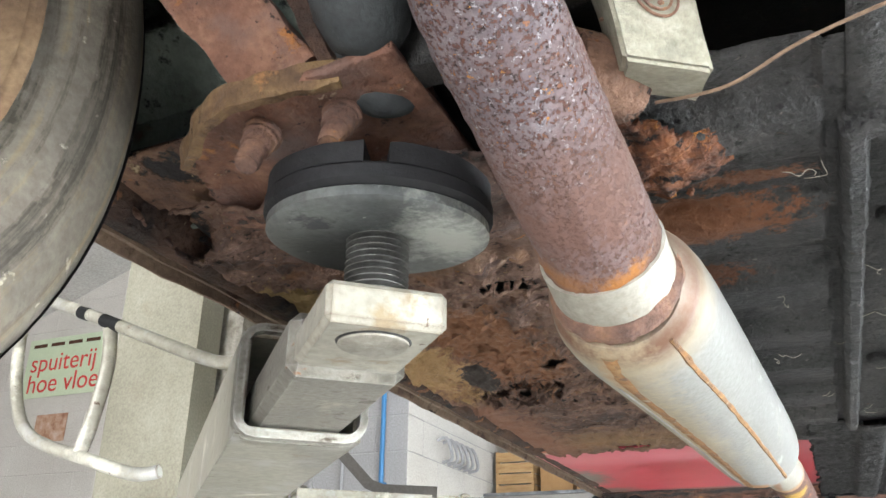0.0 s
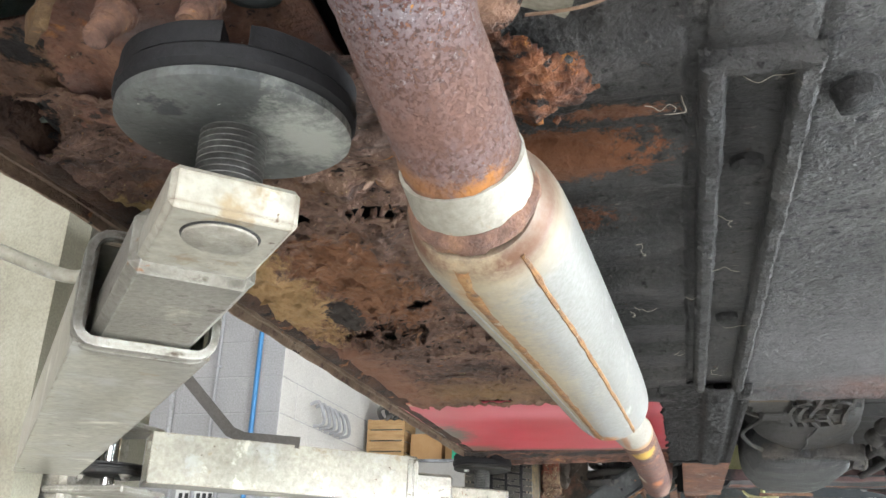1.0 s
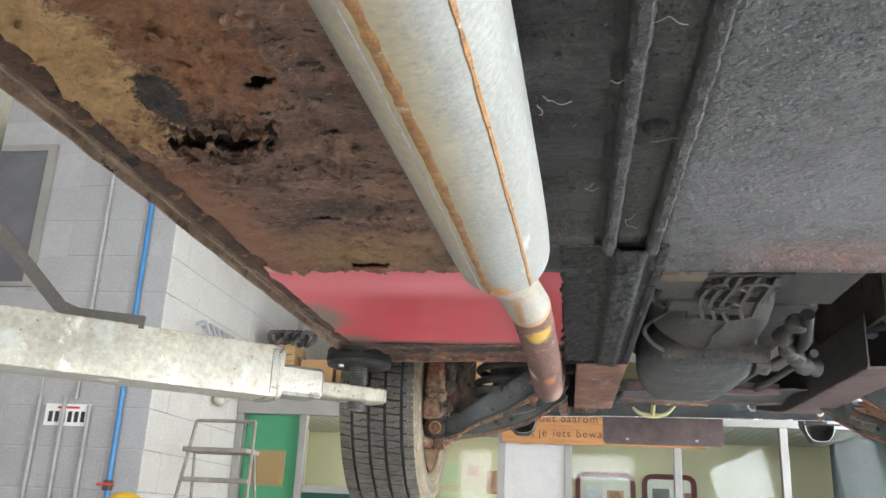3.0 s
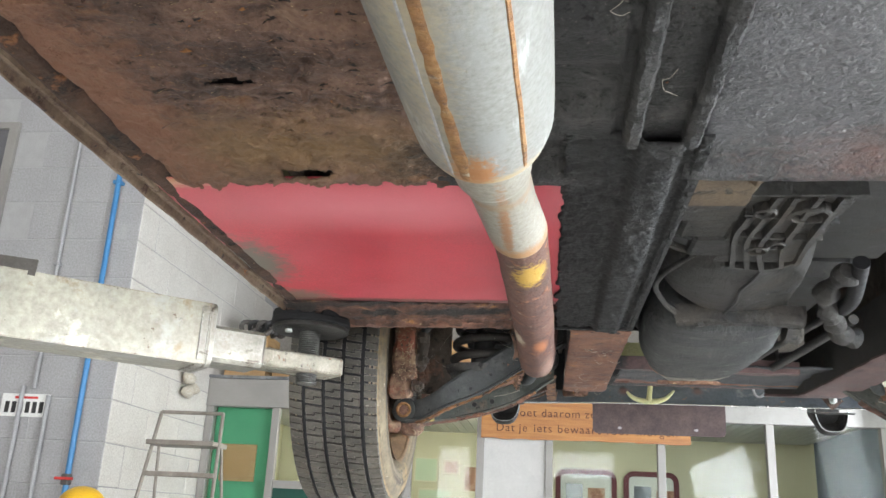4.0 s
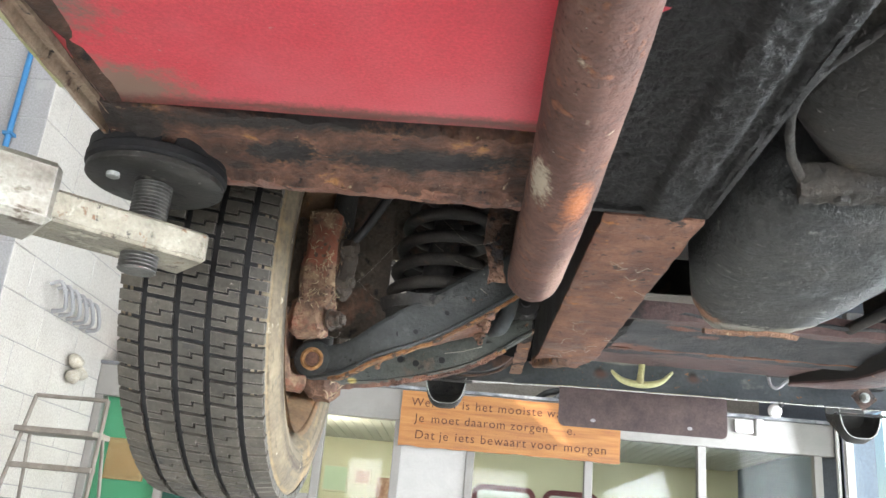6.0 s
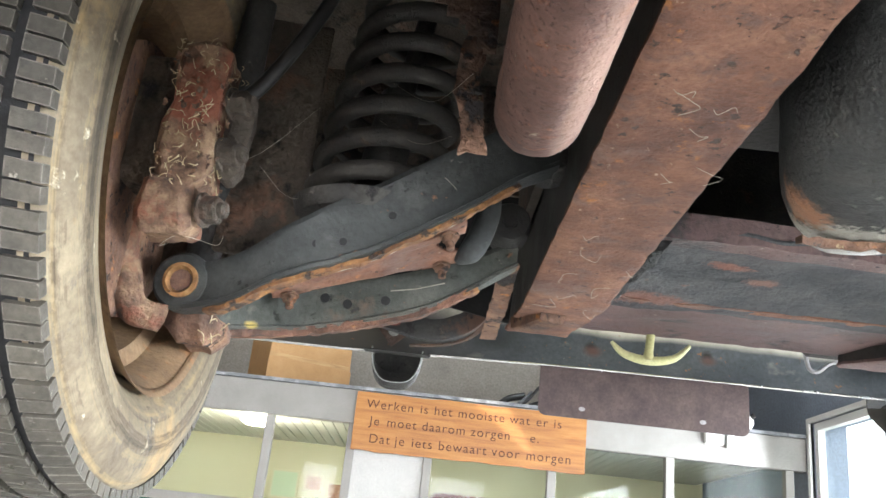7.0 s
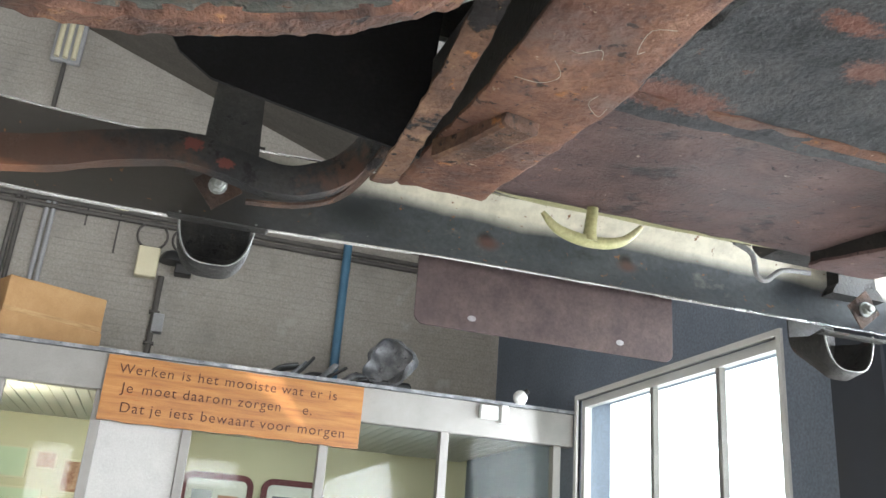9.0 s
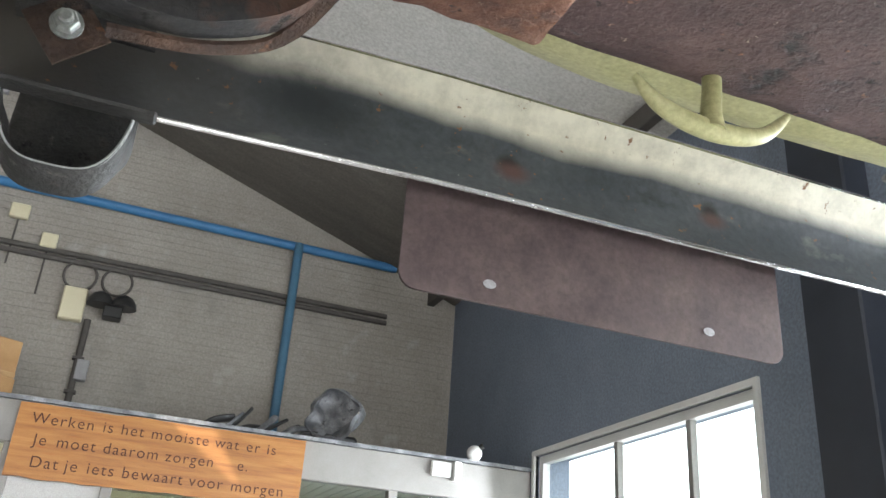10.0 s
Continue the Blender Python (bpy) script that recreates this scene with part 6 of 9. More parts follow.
sweep(bm, [(0.0 + 0.0255 * k, 2.99 - 0.0006 * (k - 9) ** 2 * 0.15, 1.852 + 0.02 * max(0.0, (0.16 - 0.0255 * k) / 0.12) ** 2) for k in range(20)], [(0.0, -0.006), (-0.03, -0.003), (-0.058, 0.010), (-0.076, 0.036), (-0.082, 0.12), (-0.075, 0.12), (-0.068, 0.04), (-0.052, 0.018), (-0.03, 0.005), (0.0, 0.002)], up=(0, 0, 1))
roughen(bm, 0.0012, 30)
part("front_valance", bm, M_YELLOW, car, "pale yellow front valance edge", smooth=True)
part("radiator_panel", boxes(((-0.02, 2.94, 1.98), (0.53, 2.95, 2.2))), M_DARK, car)
part("tray_side", boxes(((0.46, 2.70, 1.845), (0.47, 2.99, 2.2))), M_DARK, car)
part("tray_side", boxes(((0.08, 2.72, 1.88), (0.09, 2.93, 2.2))), M_DARK, car)
part("bracket_block", boxes(((0.47, 2.93, 1.85), (0.62, 3.06, 1.93)), bevel=0.012), M_DARK, car, "dark end bracket")
bm = bmesh.new()
tube(bm, curve_points([(0.46, 3.07, 1.875), (0.49, 3.075, 1.866), (0.50, 3.08, 1.84), (0.515, 3.08, 1.835), (0.54, 3.08, 1.853), (0.585, 3.08, 1.857)], 5), 0.0035, 8)
part("bent_bracket_edge", bm, M_CONDUIT, car, "bent pale bracket edge", smooth=True)

# yellow tow hook: an anchor with two curved flukes
bm = bmesh.new()
tube(bm, curve_points([(0.150, 2.985, 1.823), (0.170, 2.985, 1.806), (0.207, 2.985, 1.799), (0.246, 2.985, 1.806), (0.272, 2.985, 1.829)], 8), [0.0026 + 0.0044 * math.sin(math.pi * k / 32) for k in range(33)], 14, squash=1.0)
tube(bm, [(0.207, 2.985, 1.798), (0.208, 2.985, 1.812), (0.21, 2.985, 1.83), (0.212, 2.986, 1.85)], [0.0095, 0.007, 0.0065, 0.0065], 16)
part("tow_hook", bm, M_YELLOW, car, "pale yellow anchor shaped tow hook", smooth=True)
bm = bmesh.new()
hexnut(bm, axis_matrix((0.213, 2.986, 1.845), (0, 0, 1)), 0.011, 0.01, 0.006, 0.012)
part("hook_nut", bm, M_ZINC, car)

# bumper seen from behind
bumper = thing("bumper", (CX, 3.2, 1.88))
bumper.parent = car
bumper.location = Vector((CX, 3.2, 1.88)) - ORG[car]
bm = bmesh.new()
P = [(x, 3.182 - 0.22 * max(0, abs(x - CX) - 0.45) ** 2 * 2, 1.869 + 0.006 * (x - CX) - 0.014 * min(1.0, max(0.0, (0.1 - x) / 0.58))) for x in [CX - 0.8 + 0.04 * k for k in range(41)]]
sweep(bm, P, [(0.016, -0.05), (0.0, -0.028), (-0.004, 0.0), (0.0, 0.028), (0.016, 0.05), (0.019, 0.048), (0.004, 0.028), (0.0, 0.0), (0.004, -0.028), (0.019, -0.052)])
part("bumper_bar", bm, M_BUMPER, bumper, "stained dull back of the bumper bar, paler along its upper part", smooth=True)
for dz in (-0.051, 0.05):
    bm = bmesh.new()
    tube(bm, [(x, y - 0.017, z + dz) for x, y, z in P], 0.0022, 8)
    part("bumper_edge", bm, M_CHROME, bumper, "bright chrome bumper edge", smooth=True)
for x in (-0.182, 2 * CX + 0.182 + 0.03):
    bm = bmesh.new()
    rows = []
    for k in range(41):
        s = -1 + 2 * k / 40
        px = x + 0.043 * s
        depth = 0.058 * (1 - abs(s) ** 3.4) ** 0.6
        rows.append([bm.verts.new((px, y, z)) for y, z in ((3.17, 1.82), (3.165, 1.816 - depth), (3.195, 1.81 - depth), (3.24, 1.818 - depth * 0.5), (3.242, 1.888), (3.21, 1.938))])
    for a, b in zip(rows, rows[1:]):
        for k in range(1, 5):
            bm.faces.new((a[k], a[k + 1], b[k + 1], b[k]))
    part("overrider", bm, M_DARK, bumper, "chrome overrider seen from its dark inside", smooth=True, solid=0.002)
    bm = bmesh.new()
    tube(bm, [(x + 0.044 * s, 3.166, 1.816 - 0.0585 * (1 - abs(s) ** 3.4) ** 0.6) for s in [-1 + k / 24 for k in range(49)]], 0.0014, 8)
    part("overrider_edge", bm, M_ZINC, bumper, "bright overrider rim", smooth=True)
    bm = boxes(((x - 0.058, 3.15, 1.805), (x + 0.058, 3.168, 1.809)), bevel=0.002)
    part("overrider_bracket", bm, M_DARK, bumper)
    bm = bmesh.new()
    rows = [[bm.verts.new((x + dx, y, z)) for dx, y in ((-w, 3.14), (w, 3.14), (w, 3.164), (-w, 3.164))] for w, z in ((0.046, 1.862), (0.04, 1.872), (0.033, 1.88), (0.03, 1.94), (0.026, 2.03))]
    for a, b in zip(rows, rows[1:]):
        for k in range(4):
            bm.faces.new((a[k], a[(k + 1) % 4], b[(k + 1) % 4], b[k]))
    bm.faces.new(rows[0]), bm.faces.new(rows[-1])
    roughen(bm, 0.001, 40)
    part("bumper_mount", bm, M_DARK, bumper, "black bumper mounting bracket")
    bm = bmesh.new()
    box(bm, (-0.02, -0.02, -0.002), (0.02, 0.02, 0.0), m=axis_matrix((x - 0.008, 3.124, 1.838), (0, -1, -0.15)) @ Matrix.Rotation(radians(40), 4, "Z"))
    part("washer_plate", bm, M_SILLRUST, bumper, "dark square washer")
    bm = bmesh.new()
    hexnut(bm, axis_matrix((x - 0.008, 3.122, 1.838), (0, -1, -0.15)), 0.0085, 0.007, 0.005, 0.006)
    part("bumper_nut", bm, M_ZINC, bumper, "bright zinc nut")

# plate holder hanging under the bumper
bm = bmesh.new()
x0, x1, z0, z1, r = 0.071, 0.441, 1.734, 1.866, 0.014
outline = [(x0, z1)] + [(x0 + r - r * math.cos(a), z0 + r - r * math.sin(a)) for a in (k * math.pi / 12 for k in range(7))] + [(x1 - r + r * math.sin(a), z0 + r - r * math.cos(a)) for a in (k * math.pi / 12 for k in range(7))] + [(x1, z1)]
fa = [bm.verts.new((x, 3.188, z)) for x, z in outline]
bm.faces.new(fa)
ex = bmesh.ops.extrude_face_region(bm, geom=bm.faces[:])
bmesh.ops.translate(bm, vec=(0, 0.003, 0), verts=[v for v in ex["geom"] if isinstance(v, bmesh.types.BMVert)])
plate = part("plate_holder", bm, M_PLATE, bumper, "purple brown back of a plate holder with rounded corners")
for x in (0.147, 0.359):
    bm = bmesh.new()
    m = axis_matrix((x, 3.1872, 1.7505), (0, -1, 0))
    for v in lathe(bm, [(0.0, 0.0), (0.0038, 0.0), (0.0038, 0.0006)], m, 16):
        for q in v:
            q.co.x = x + (q.co.x - x) * 1.5
    part("slot", bm, M_CONDUIT, plate, "pale slotted hole")

# front anti roll bar bolted beside the bumper
bm = bmesh.new()
sweep(bm, curve_points([(-0.62, 3.05, 1.79), (-0.40, 3.05, 1.80), (-0.31, 3.05, 1.824), (-0.24, 3.05, 1.84), (-0.19, 3.05, 1.836), (-0.135, 3.05, 1.825), (-0.09, 3.045, 1.833), (-0.047, 3.035, 1.864), (-0.03, 3.0, 1.91), (-0.02, 2.96, 1.97)], 6),
      [(-0.009, -0.017), (0.009, -0.017), (0.011, -0.009), (0.011, 0.009), (0.009, 0.017), (-0.009, 0.017), (-0.011, 0.009), (-0.011, -0.009)])
roughen(bm, 0.0012, 40)
part("anti_roll_bar", bm, surface("dark_bar_with_red_primer", [(0.3, (0.02, 0.02, 0.022)), (0.5, (0.04, 0.04, 0.043)), (0.7, (0.07, 0.065, 0.06))], 20,
     patches=[((0.1, 0.055, 0.04), 16, 0.55, 0.66), ((0.012, 0.011, 0.011), 34, 0.58, 0.64)],
     blots=[((-0.43, 3.05, 1.80), (0.17, 0.2, 0.05), (0.085, 0.045, 0.032), 0.35, 1.6), ((-0.40, 3.05, 1.782), (0.14, 0.2, 0.007), (0.2, 0.085, 0.045), 0.4, 1.0), ((-0.222, 3.05, 1.845), (0.01, 0.2, 0.007), (0.17, 0.05, 0.04), 0.15, 2.6), ((-0.187, 3.05, 1.83), (0.009, 0.2, 0.006), (0.19, 0.055, 0.042), 0.15, 2.2)], bump=0.5, rough=(0.45, 0.65)),
     car, "dark curved front bar with red primer spots", smooth=True, split=50)
bm = bmesh.new()
sweep(bm, curve_points([(-0.16, 3.06, 1.80), (-0.1, 3.06, 1.808), (-0.055, 3.05, 1.83), (-0.02, 2.99, 1.88), (0.0, 2.93, 1.93)], 6), [(-0.0055, -0.0015), (0.0055, -0.0015), (0.0055, 0.0015), (-0.0055, 0.0015)])
part("bar_strap", bm, M_SILLRUST, car, "brown steel strap under the bar", smooth=True)
# gearbox and sump
gearbox = thing("gearbox", (CX, 1.8, 1.75))
gearbox.parent = car
gearbox.location = Vector((CX, 1.8, 1.75)) - ORG[car]
def cast_body(bm, sections, top=0.1, power=2.6, seg=44):
    """Rounded boxes (y, left x, right x, underside z) joined along y."""
    rings = []
    for y, x0, x1, zb in sections:
        ring = []
        for k in range(seg):
            a = 2 * math.pi * k / seg
            c, q = math.cos(a), math.sin(a)
            ring.append(bm.verts.new(((x0 + x1) / 2 + (x1 - x0) / 2 * math.copysign(abs(c) ** (2 / power), c), y, zb + top + top * math.copysign(abs(q) ** (2 / power), q))))
        rings.append(ring)
    for r0, r1 in zip(rings, rings[1:]):
        for k in range(seg):
            bm.faces.new((r0[k], r0[(k + 1) % seg], r1[(k + 1) % seg], r1[k]))
    bm.faces.new(rings[0]), bm.faces.new(rings[-1])


def cast_rib(pts, w, h, name="case_rib", label="cast rib"):
    bm = bmesh.new()
    sweep(bm, curve_points(pts, 5), [(-w, 0.008), (-w * 0.7, -h), (w * 0.7, -h), (w, 0.008)])
    roughen(bm, 0.0009, 70)
    part(name, bm, M_ALU, gearbox, label, smooth=True)


bm = bmesh.new()
cast_body(bm, [(1.47, 0.075, 0.24, 1.814), (1.52, 0.08, 0.25, 1.811), (1.60, 0.088, 0.255, 1.810), (1.66, 0.105, 0.258, 1.811), (1.71, 0.118, 0.258, 1.813), (1.755, 0.122, 0.27, 1.811), (1.79, 0.105, 0.287, 1.803), (1.83, 0.088, 0.306, 1.797), (1.87, 0.085, 0.313, 1.793), (1.92, 0.1, 0.317, 1.789), (1.955, 0.13, 0.315, 1.786)])
roughen(bm, 0.002, 24)
part("gearbox_case", bm, M_ALU, gearbox, "oily ribbed alloy gearbox casing", smooth=True)
part("case_floor", boxes(((0.142, 1.492, 1.803), (0.252, 1.745, 1.826)), bevel=0.004), M_ALU, gearbox, "ribbed casing floor")
for pts in ([(0.151, 1.555, 1.803), (0.15, 1.628, 1.803), (0.171, 1.747, 1.806)], [(0.168, 1.497, 1.803), (0.167, 1.566, 1.803), (0.167, 1.645, 1.803), (0.191, 1.754, 1.806)],
            [(0.184, 1.497, 1.803), (0.185, 1.569, 1.803), (0.184, 1.657, 1.803), (0.211, 1.764, 1.806)], [(0.207, 1.497, 1.803), (0.207, 1.56, 1.803), (0.212, 1.66, 1.803), (0.232, 1.751, 1.806)], [(0.231, 1.497, 1.803), (0.233, 1.574, 1.803), (0.235, 1.641, 1.803), (0.246, 1.735, 1.806)]):
    cast_rib(pts, 0.0042, 0.009)
for pts in ([(0.145, 1.552, 1.803), (0.195, 1.565, 1.803), (0.248, 1.578, 1.803)], [(0.146, 1.619, 1.803), (0.193, 1.63, 1.803), (0.248, 1.637, 1.803)], [(0.165, 1.752, 1.806), (0.215, 1.766, 1.806), (0.25, 1.728, 1.806)], [(0.14, 1.496, 1.803), (0.25, 1.494, 1.803)]):
    cast_rib(pts, 0.0035, 0.007, label="cast cross rib")
# steps of the tail housing
for x0, x1, y, w, z in ((0.078, 0.146, 1.559, 0.031, 1.802), (0.09, 0.146, 1.621, 0.0335, 1.8055), (0.11, 0.15, 1.686, 0.0335, 1.803)):
    part("tail_step", boxes(((x0, y - w, z), (x1, y + w, 1.83)), bevel=0.004), M_ALU, gearbox, "stepped tail casing")
for x, y, r in ((0.163, 1.54, 0.012), (0.209, 1.546, 0.022), (0.183, 1.667, 0.013), (0.2, 1.647, 0.011)):
    bm = bmesh.new()
    lathe(bm, [(r, -0.006), (r, 0.009), (r * 0.82, 0.0105), (r * 0.72, 0.002), (r * 0.5, 0.001), (r * 0.48, 0.005), (0, 0.005)], axis_matrix((x, y, 1.802), (0, 0, -1)), 24)
    part("drain_boss", bm, M_ALU, gearbox, "round cast boss", smooth=True, split=30)
bm = bmesh.new()
lathe(bm, [(0.02, -0.01), (0.034, -0.01), (0.034, 0.0), (0.03, 0.006), (0.021, 0.006), (0.019, 0.0), (0.019, -0.01)], axis_matrix((0.106, 1.70, 1.818), (-0.3, 0, -1)), 28)
part("mount_ear", bm, M_ALU, gearbox, "cast mounting ear", smooth=True, split=35)
bm = bmesh.new()
lathe(bm, [(0.0, 0.0), (0.02, 0.0), (0.02, 0.004)], axis_matrix((0.106, 1.70, 1.822), (-0.3, 0, -1)), 20)
part("ear_bore", bm, M_BLACKPLASTIC, gearbox)
part("gearbox_mount", boxes(((0.076, 1.442, 1.796), (0.145, 1.53, 1.816)), ((0.128, 1.45, 1.79), (0.142, 1.462, 1.80)), bevel=0.006), surface("ochre_brown_mount", [(0.3, (0.05, 0.036, 0.025)), (0.5, (0.12, 0.085, 0.053)), (0.8, (0.2, 0.145, 0.09))], 18, patches=[((0.02, 0.018, 0.016), 30, 0.6, 0.68)], bump=0.8), gearbox, "ochre brown gearbox mount")
# bell housing edge and its crusty flange
bm = bmesh.new()
tube(bm, curve_points([(0.128, 1.76, 1.819), (0.113, 1.775, 1.813), (0.094, 1.815, 1.807), (0.09, 1.865, 1.803), (0.11, 1.925, 1.795), (0.135, 1.965, 1.788)], 7), 0.004, 10)
roughen(bm, 0.001, 90)
part("housing_rim", bm, M_ALU, gearbox, "cast housing edge", smooth=True)
bm = bmesh.new()
sweep(bm, [(0.132 + 0.006 * k, 1.968 - 0.0007 * k - 0.006 * math.sin(k / 30 * math.pi), 1.782 - 0.0002 * k) for k in range(31)], [(-0.012, 0.02), (-0.013, -0.004), (-0.01, -0.008), (0.01, -0.008), (0.013, -0.004), (0.012, 0.02)])
bmesh.ops.subdivide_edges(bm, edges=[e for e in bm.edges if e.calc_length() > 0.005], cuts=2, use_grid_fill=True)
roughen(bm, 0.0022, 110)
roughen(bm, 0.0012, 300)
part("housing_flange", bm, M_ALU, gearbox, "crusty bell housing flange", smooth=True, split=60)
for x in (0.165, 0.298):
    bm = bmesh.new()
    lathe(bm, [(0.0075, -0.004), (0.0075, 0.005), (0.006, 0.0065), (0, 0.0065)], axis_matrix((x, 1.96, 1.775), (0, 0, -1)), 6)
    part("flange_bolt", bm, M_DARK, gearbox)
bm = bmesh.new()
tube(bm, curve_points([(0.215, 1.765, 1.806), (0.21, 1.80, 1.798), (0.2, 1.84, 1.792), (0.203, 1.88, 1.788), (0.196, 1.93, 1.783)], 6), 0.0022, 8)
part("cable", bm, M_BLACKPLASTIC, gearbox, "thin dark cable", smooth=True)
bm = bmesh.new()
cast_body(bm, [(1.978, 0.145, 0.298, 1.786), (1.99, 0.12, 0.304, 1.768), (2.05, 0.097, 0.315, 1.757), (2.13, 0.095, 0.32, 1.75), (2.22, 0.104, 0.312, 1.746), (2.29, 0.122, 0.30, 1.744), (2.335, 0.142, 0.275, 1.745), (2.36, 0.16, 0.25, 1.753), (2.37, 0.175, 0.235, 1.772)], 0.08, 3.4)
bmesh.ops.subdivide_edges(bm, edges=[e for e in bm.edges if e.calc_length() > 0.03], cuts=4, use_grid_fill=True)
roughen(bm, 0.003, 24)
roughen(bm, 0.0012, 130)
sump = part("sump", bm, surface("oily_sump_with_peeling_paint", [(0.3, (0.022, 0.024, 0.025)), (0.5, (0.042, 0.044, 0.045)), (0.7, (0.08, 0.08, 0.076))], 14,
     patches=[((0.15, 0.15, 0.14), 45, 0.62, 0.68), ((0.025, 0.025, 0.025), 30, 0.6, 0.66), ((0.2, 0.19, 0.17), 130, 0.66, 0.7)],
     blots=[((0.22, 2.335, 1.745), (0.1, 0.045, 0.03), (0.34, 0.33, 0.29), 0.12, 2.6), ((0.125, 2.30, 1.75), (0.035, 0.025, 0.03), (0.32, 0.15, 0.08), 0.2, 2.0), ((0.25, 2.30, 1.745), (0.03, 0.02, 0.03), (0.26, 0.25, 0.2), 0.2, 2.0)], bump=0.9, rough=(0.4, 0.6), depth=0.004, coarse=60), gearbox, "dark oily sump with peeling rusty lower edge", smooth=True, split=50)
bm = bmesh.new()
sweep(bm, [(0.145 + 0.006 * k, 2.315 + 0.012 * math.sin(k * 0.35) * 0.4, 1.7425) for k in range(20)], [(-0.005, -0.002), (0.004, -0.004), (0.006, 0.002), (-0.005, 0.003)])
roughen(bm, 0.003, 120)
part("peeling_edge", bm, M_RUSTBROWN, sump, "curled rusty edge of peeling paint")
bm = bmesh.new()
lathe(bm, [(0.016, -0.01), (0.016, 0.012), (0.013, 0.016), (0.0, 0.016)], axis_matrix((0.312, 2.02, 1.775), (1, 0.1, -0.2)), 16)
part("sump_plug", bm, M_ALU, sump, smooth=True, split=30)
bm = bmesh.new()
tube(bm, curve_points([(0.325, 1.78, 1.805), (0.318, 1.86, 1.795), (0.34, 1.92, 1.786), (0.36, 1.97, 1.79), (0.385, 2.03, 1.781), (0.43, 2.1, 1.787)], 6), [0.013 + 0.005 * math.sin(k * 1.3) for k in range(31)], 14)
roughen(bm, 0.004, 40)
part("gear_linkage", bm, M_ALU, gearbox, "lumpy oily gear linkage", smooth=True)
bm = bmesh.new()
tube(bm, curve_points([(0.352, 1.905, 1.785), (0.352, 1.86, 1.788), (0.34, 1.80, 1.796), (0.333, 1.76, 1.81)], 7), [0.009 + 0.002 * (k % 2) for k in range(22)], 12)
part("rubber_gaiter", bm, M_RUBBER, gearbox, "black ribbed rubber gaiter", smooth=True)
for pts, r in (([(0.395, 2.50, 1.803), (0.405, 2.3, 1.803), (0.417, 2.05, 1.806)], 0.008), ([(0.35, 2.42, 1.81), (0.37, 2.2, 1.812), (0.40, 2.0, 1.82)], 0.006)):
    bm = bmesh.new()
    tube(bm, pts, r, 12)
    part("steering_rod", bm, M_DARK, gearbox, "long dark steering rod", smooth=True)

part("engine_block", boxes(((0.1, 1.99, 1.862), (0.42, 2.42, 2.18)), ((0.26, 1.42, 1.88), (0.45, 1.985, 2.18)), bevel=0.02), M_DARK, gearbox, "dark oily engine block above the sump")
# rear mounting beside the tyre
bm = sheet(-0.45, -0.20, 0.465, 0.58, 0.005, lambda x, y: 1.802 - 0.1 * (y - 0.5) + 0.003 * fbm(x, y, 0, 25, 3), lambda x, y: math.hypot((x + 0.44) / 0.03, (y - 0.55) / 0.028) + 0.6 * fbm(x, y, 1, 40, 3) > 1)
part("mount_plate", bm, M_RUSTBROWN, car, "thin rusted mounting plate with a hole", smooth=True, solid=0.003)


def bracket_left(y):
    return -0.305 - (y - 0.42) * 1.27 if y < 0.45 else -0.343 - (y - 0.45) * 0.38


def bracket_height(x, y):
    d = x - bracket_left(y)
    fold = 0.007 / (1 + math.exp((d - 0.034) / 0.004))
    return 1.787 + 0.11 * (x + 0.3) - 0.02 * (y - 0.42) + fold + 0.0012 * fbm(x, y, 0, 40, 4)


bm = sheet(-0.40, -0.198, 0.42, 0.60, 0.004, bracket_height, lambda x, y: x > bracket_left(y) + 0.003 * fbm(x, y, 0, 40, 2))
bracket = part("mount_bracket", bm, M_RUSTRED, car, "red brown rusted mounting bracket", smooth=True, solid=0.005)
bm = bmesh.new()
sweep(bm, curve_points([(-0.345, 0.452, 1.781), (-0.325, 0.436, 1.781), (-0.305, 0.42, 1.784), (-0.281, 0.418, 1.788), (-0.255, 0.424, 1.792), (-0.232, 0.43, 1.795)], 6), [(-0.003, -0.004), (0.003, -0.004), (0.005, 0.010), (-0.003, 0.012)])
bmesh.ops.subdivide_edges(bm, edges=[e for e in bm.edges if e.calc_length() > 0.008], cuts=2, use_grid_fill=True)
roughen(bm, 0.0022, 80)
part("bracket_lip", bm, surface("ochre_rust_edge", [(0.3, (0.08, 0.045, 0.03)), (0.5, (0.19, 0.115, 0.06)), (0.7, (0.32, 0.21, 0.1))], 45, patches=[((0.5, 0.42, 0.3), 60, 0.66, 0.7), ((0.04, 0.03, 0.025), 60, 0.6, 0.66), ((0.42, 0.2, 0.08), 40, 0.6, 0.68)], bump=1.0, depth=0.003), bracket, "ochre crusted bracket lip", smooth=True)
for q in ((-0.289, 0.446, 1.785), (-0.243, 0.452, 1.79)):
    m = axis_matrix(q, (0.05, -0.45, -0.9))
    bm = bmesh.new()
    lathe(bm, [(0.011, 0.0), (0.011, 0.0025), (0.0098, 0.0035), (0.0098, 0.006), (0.0088, 0.007), (0.0088, 0.013), (0.0078, 0.015)], m, 26)
    prof, z = [], 0.015
    while z < 0.028:
        prof += [(0.0068, z), (0.0058, z + 0.0012)]
        z += 0.0024
    lathe(bm, prof + [(0.006, z), (0.0, z)], m, 20)
    roughen(bm, 0.0003, 160)
    part("bolt", bm, M_WELD, bracket, "rusty bolt and nut", smooth=True, split=35)
bm = bmesh.new()
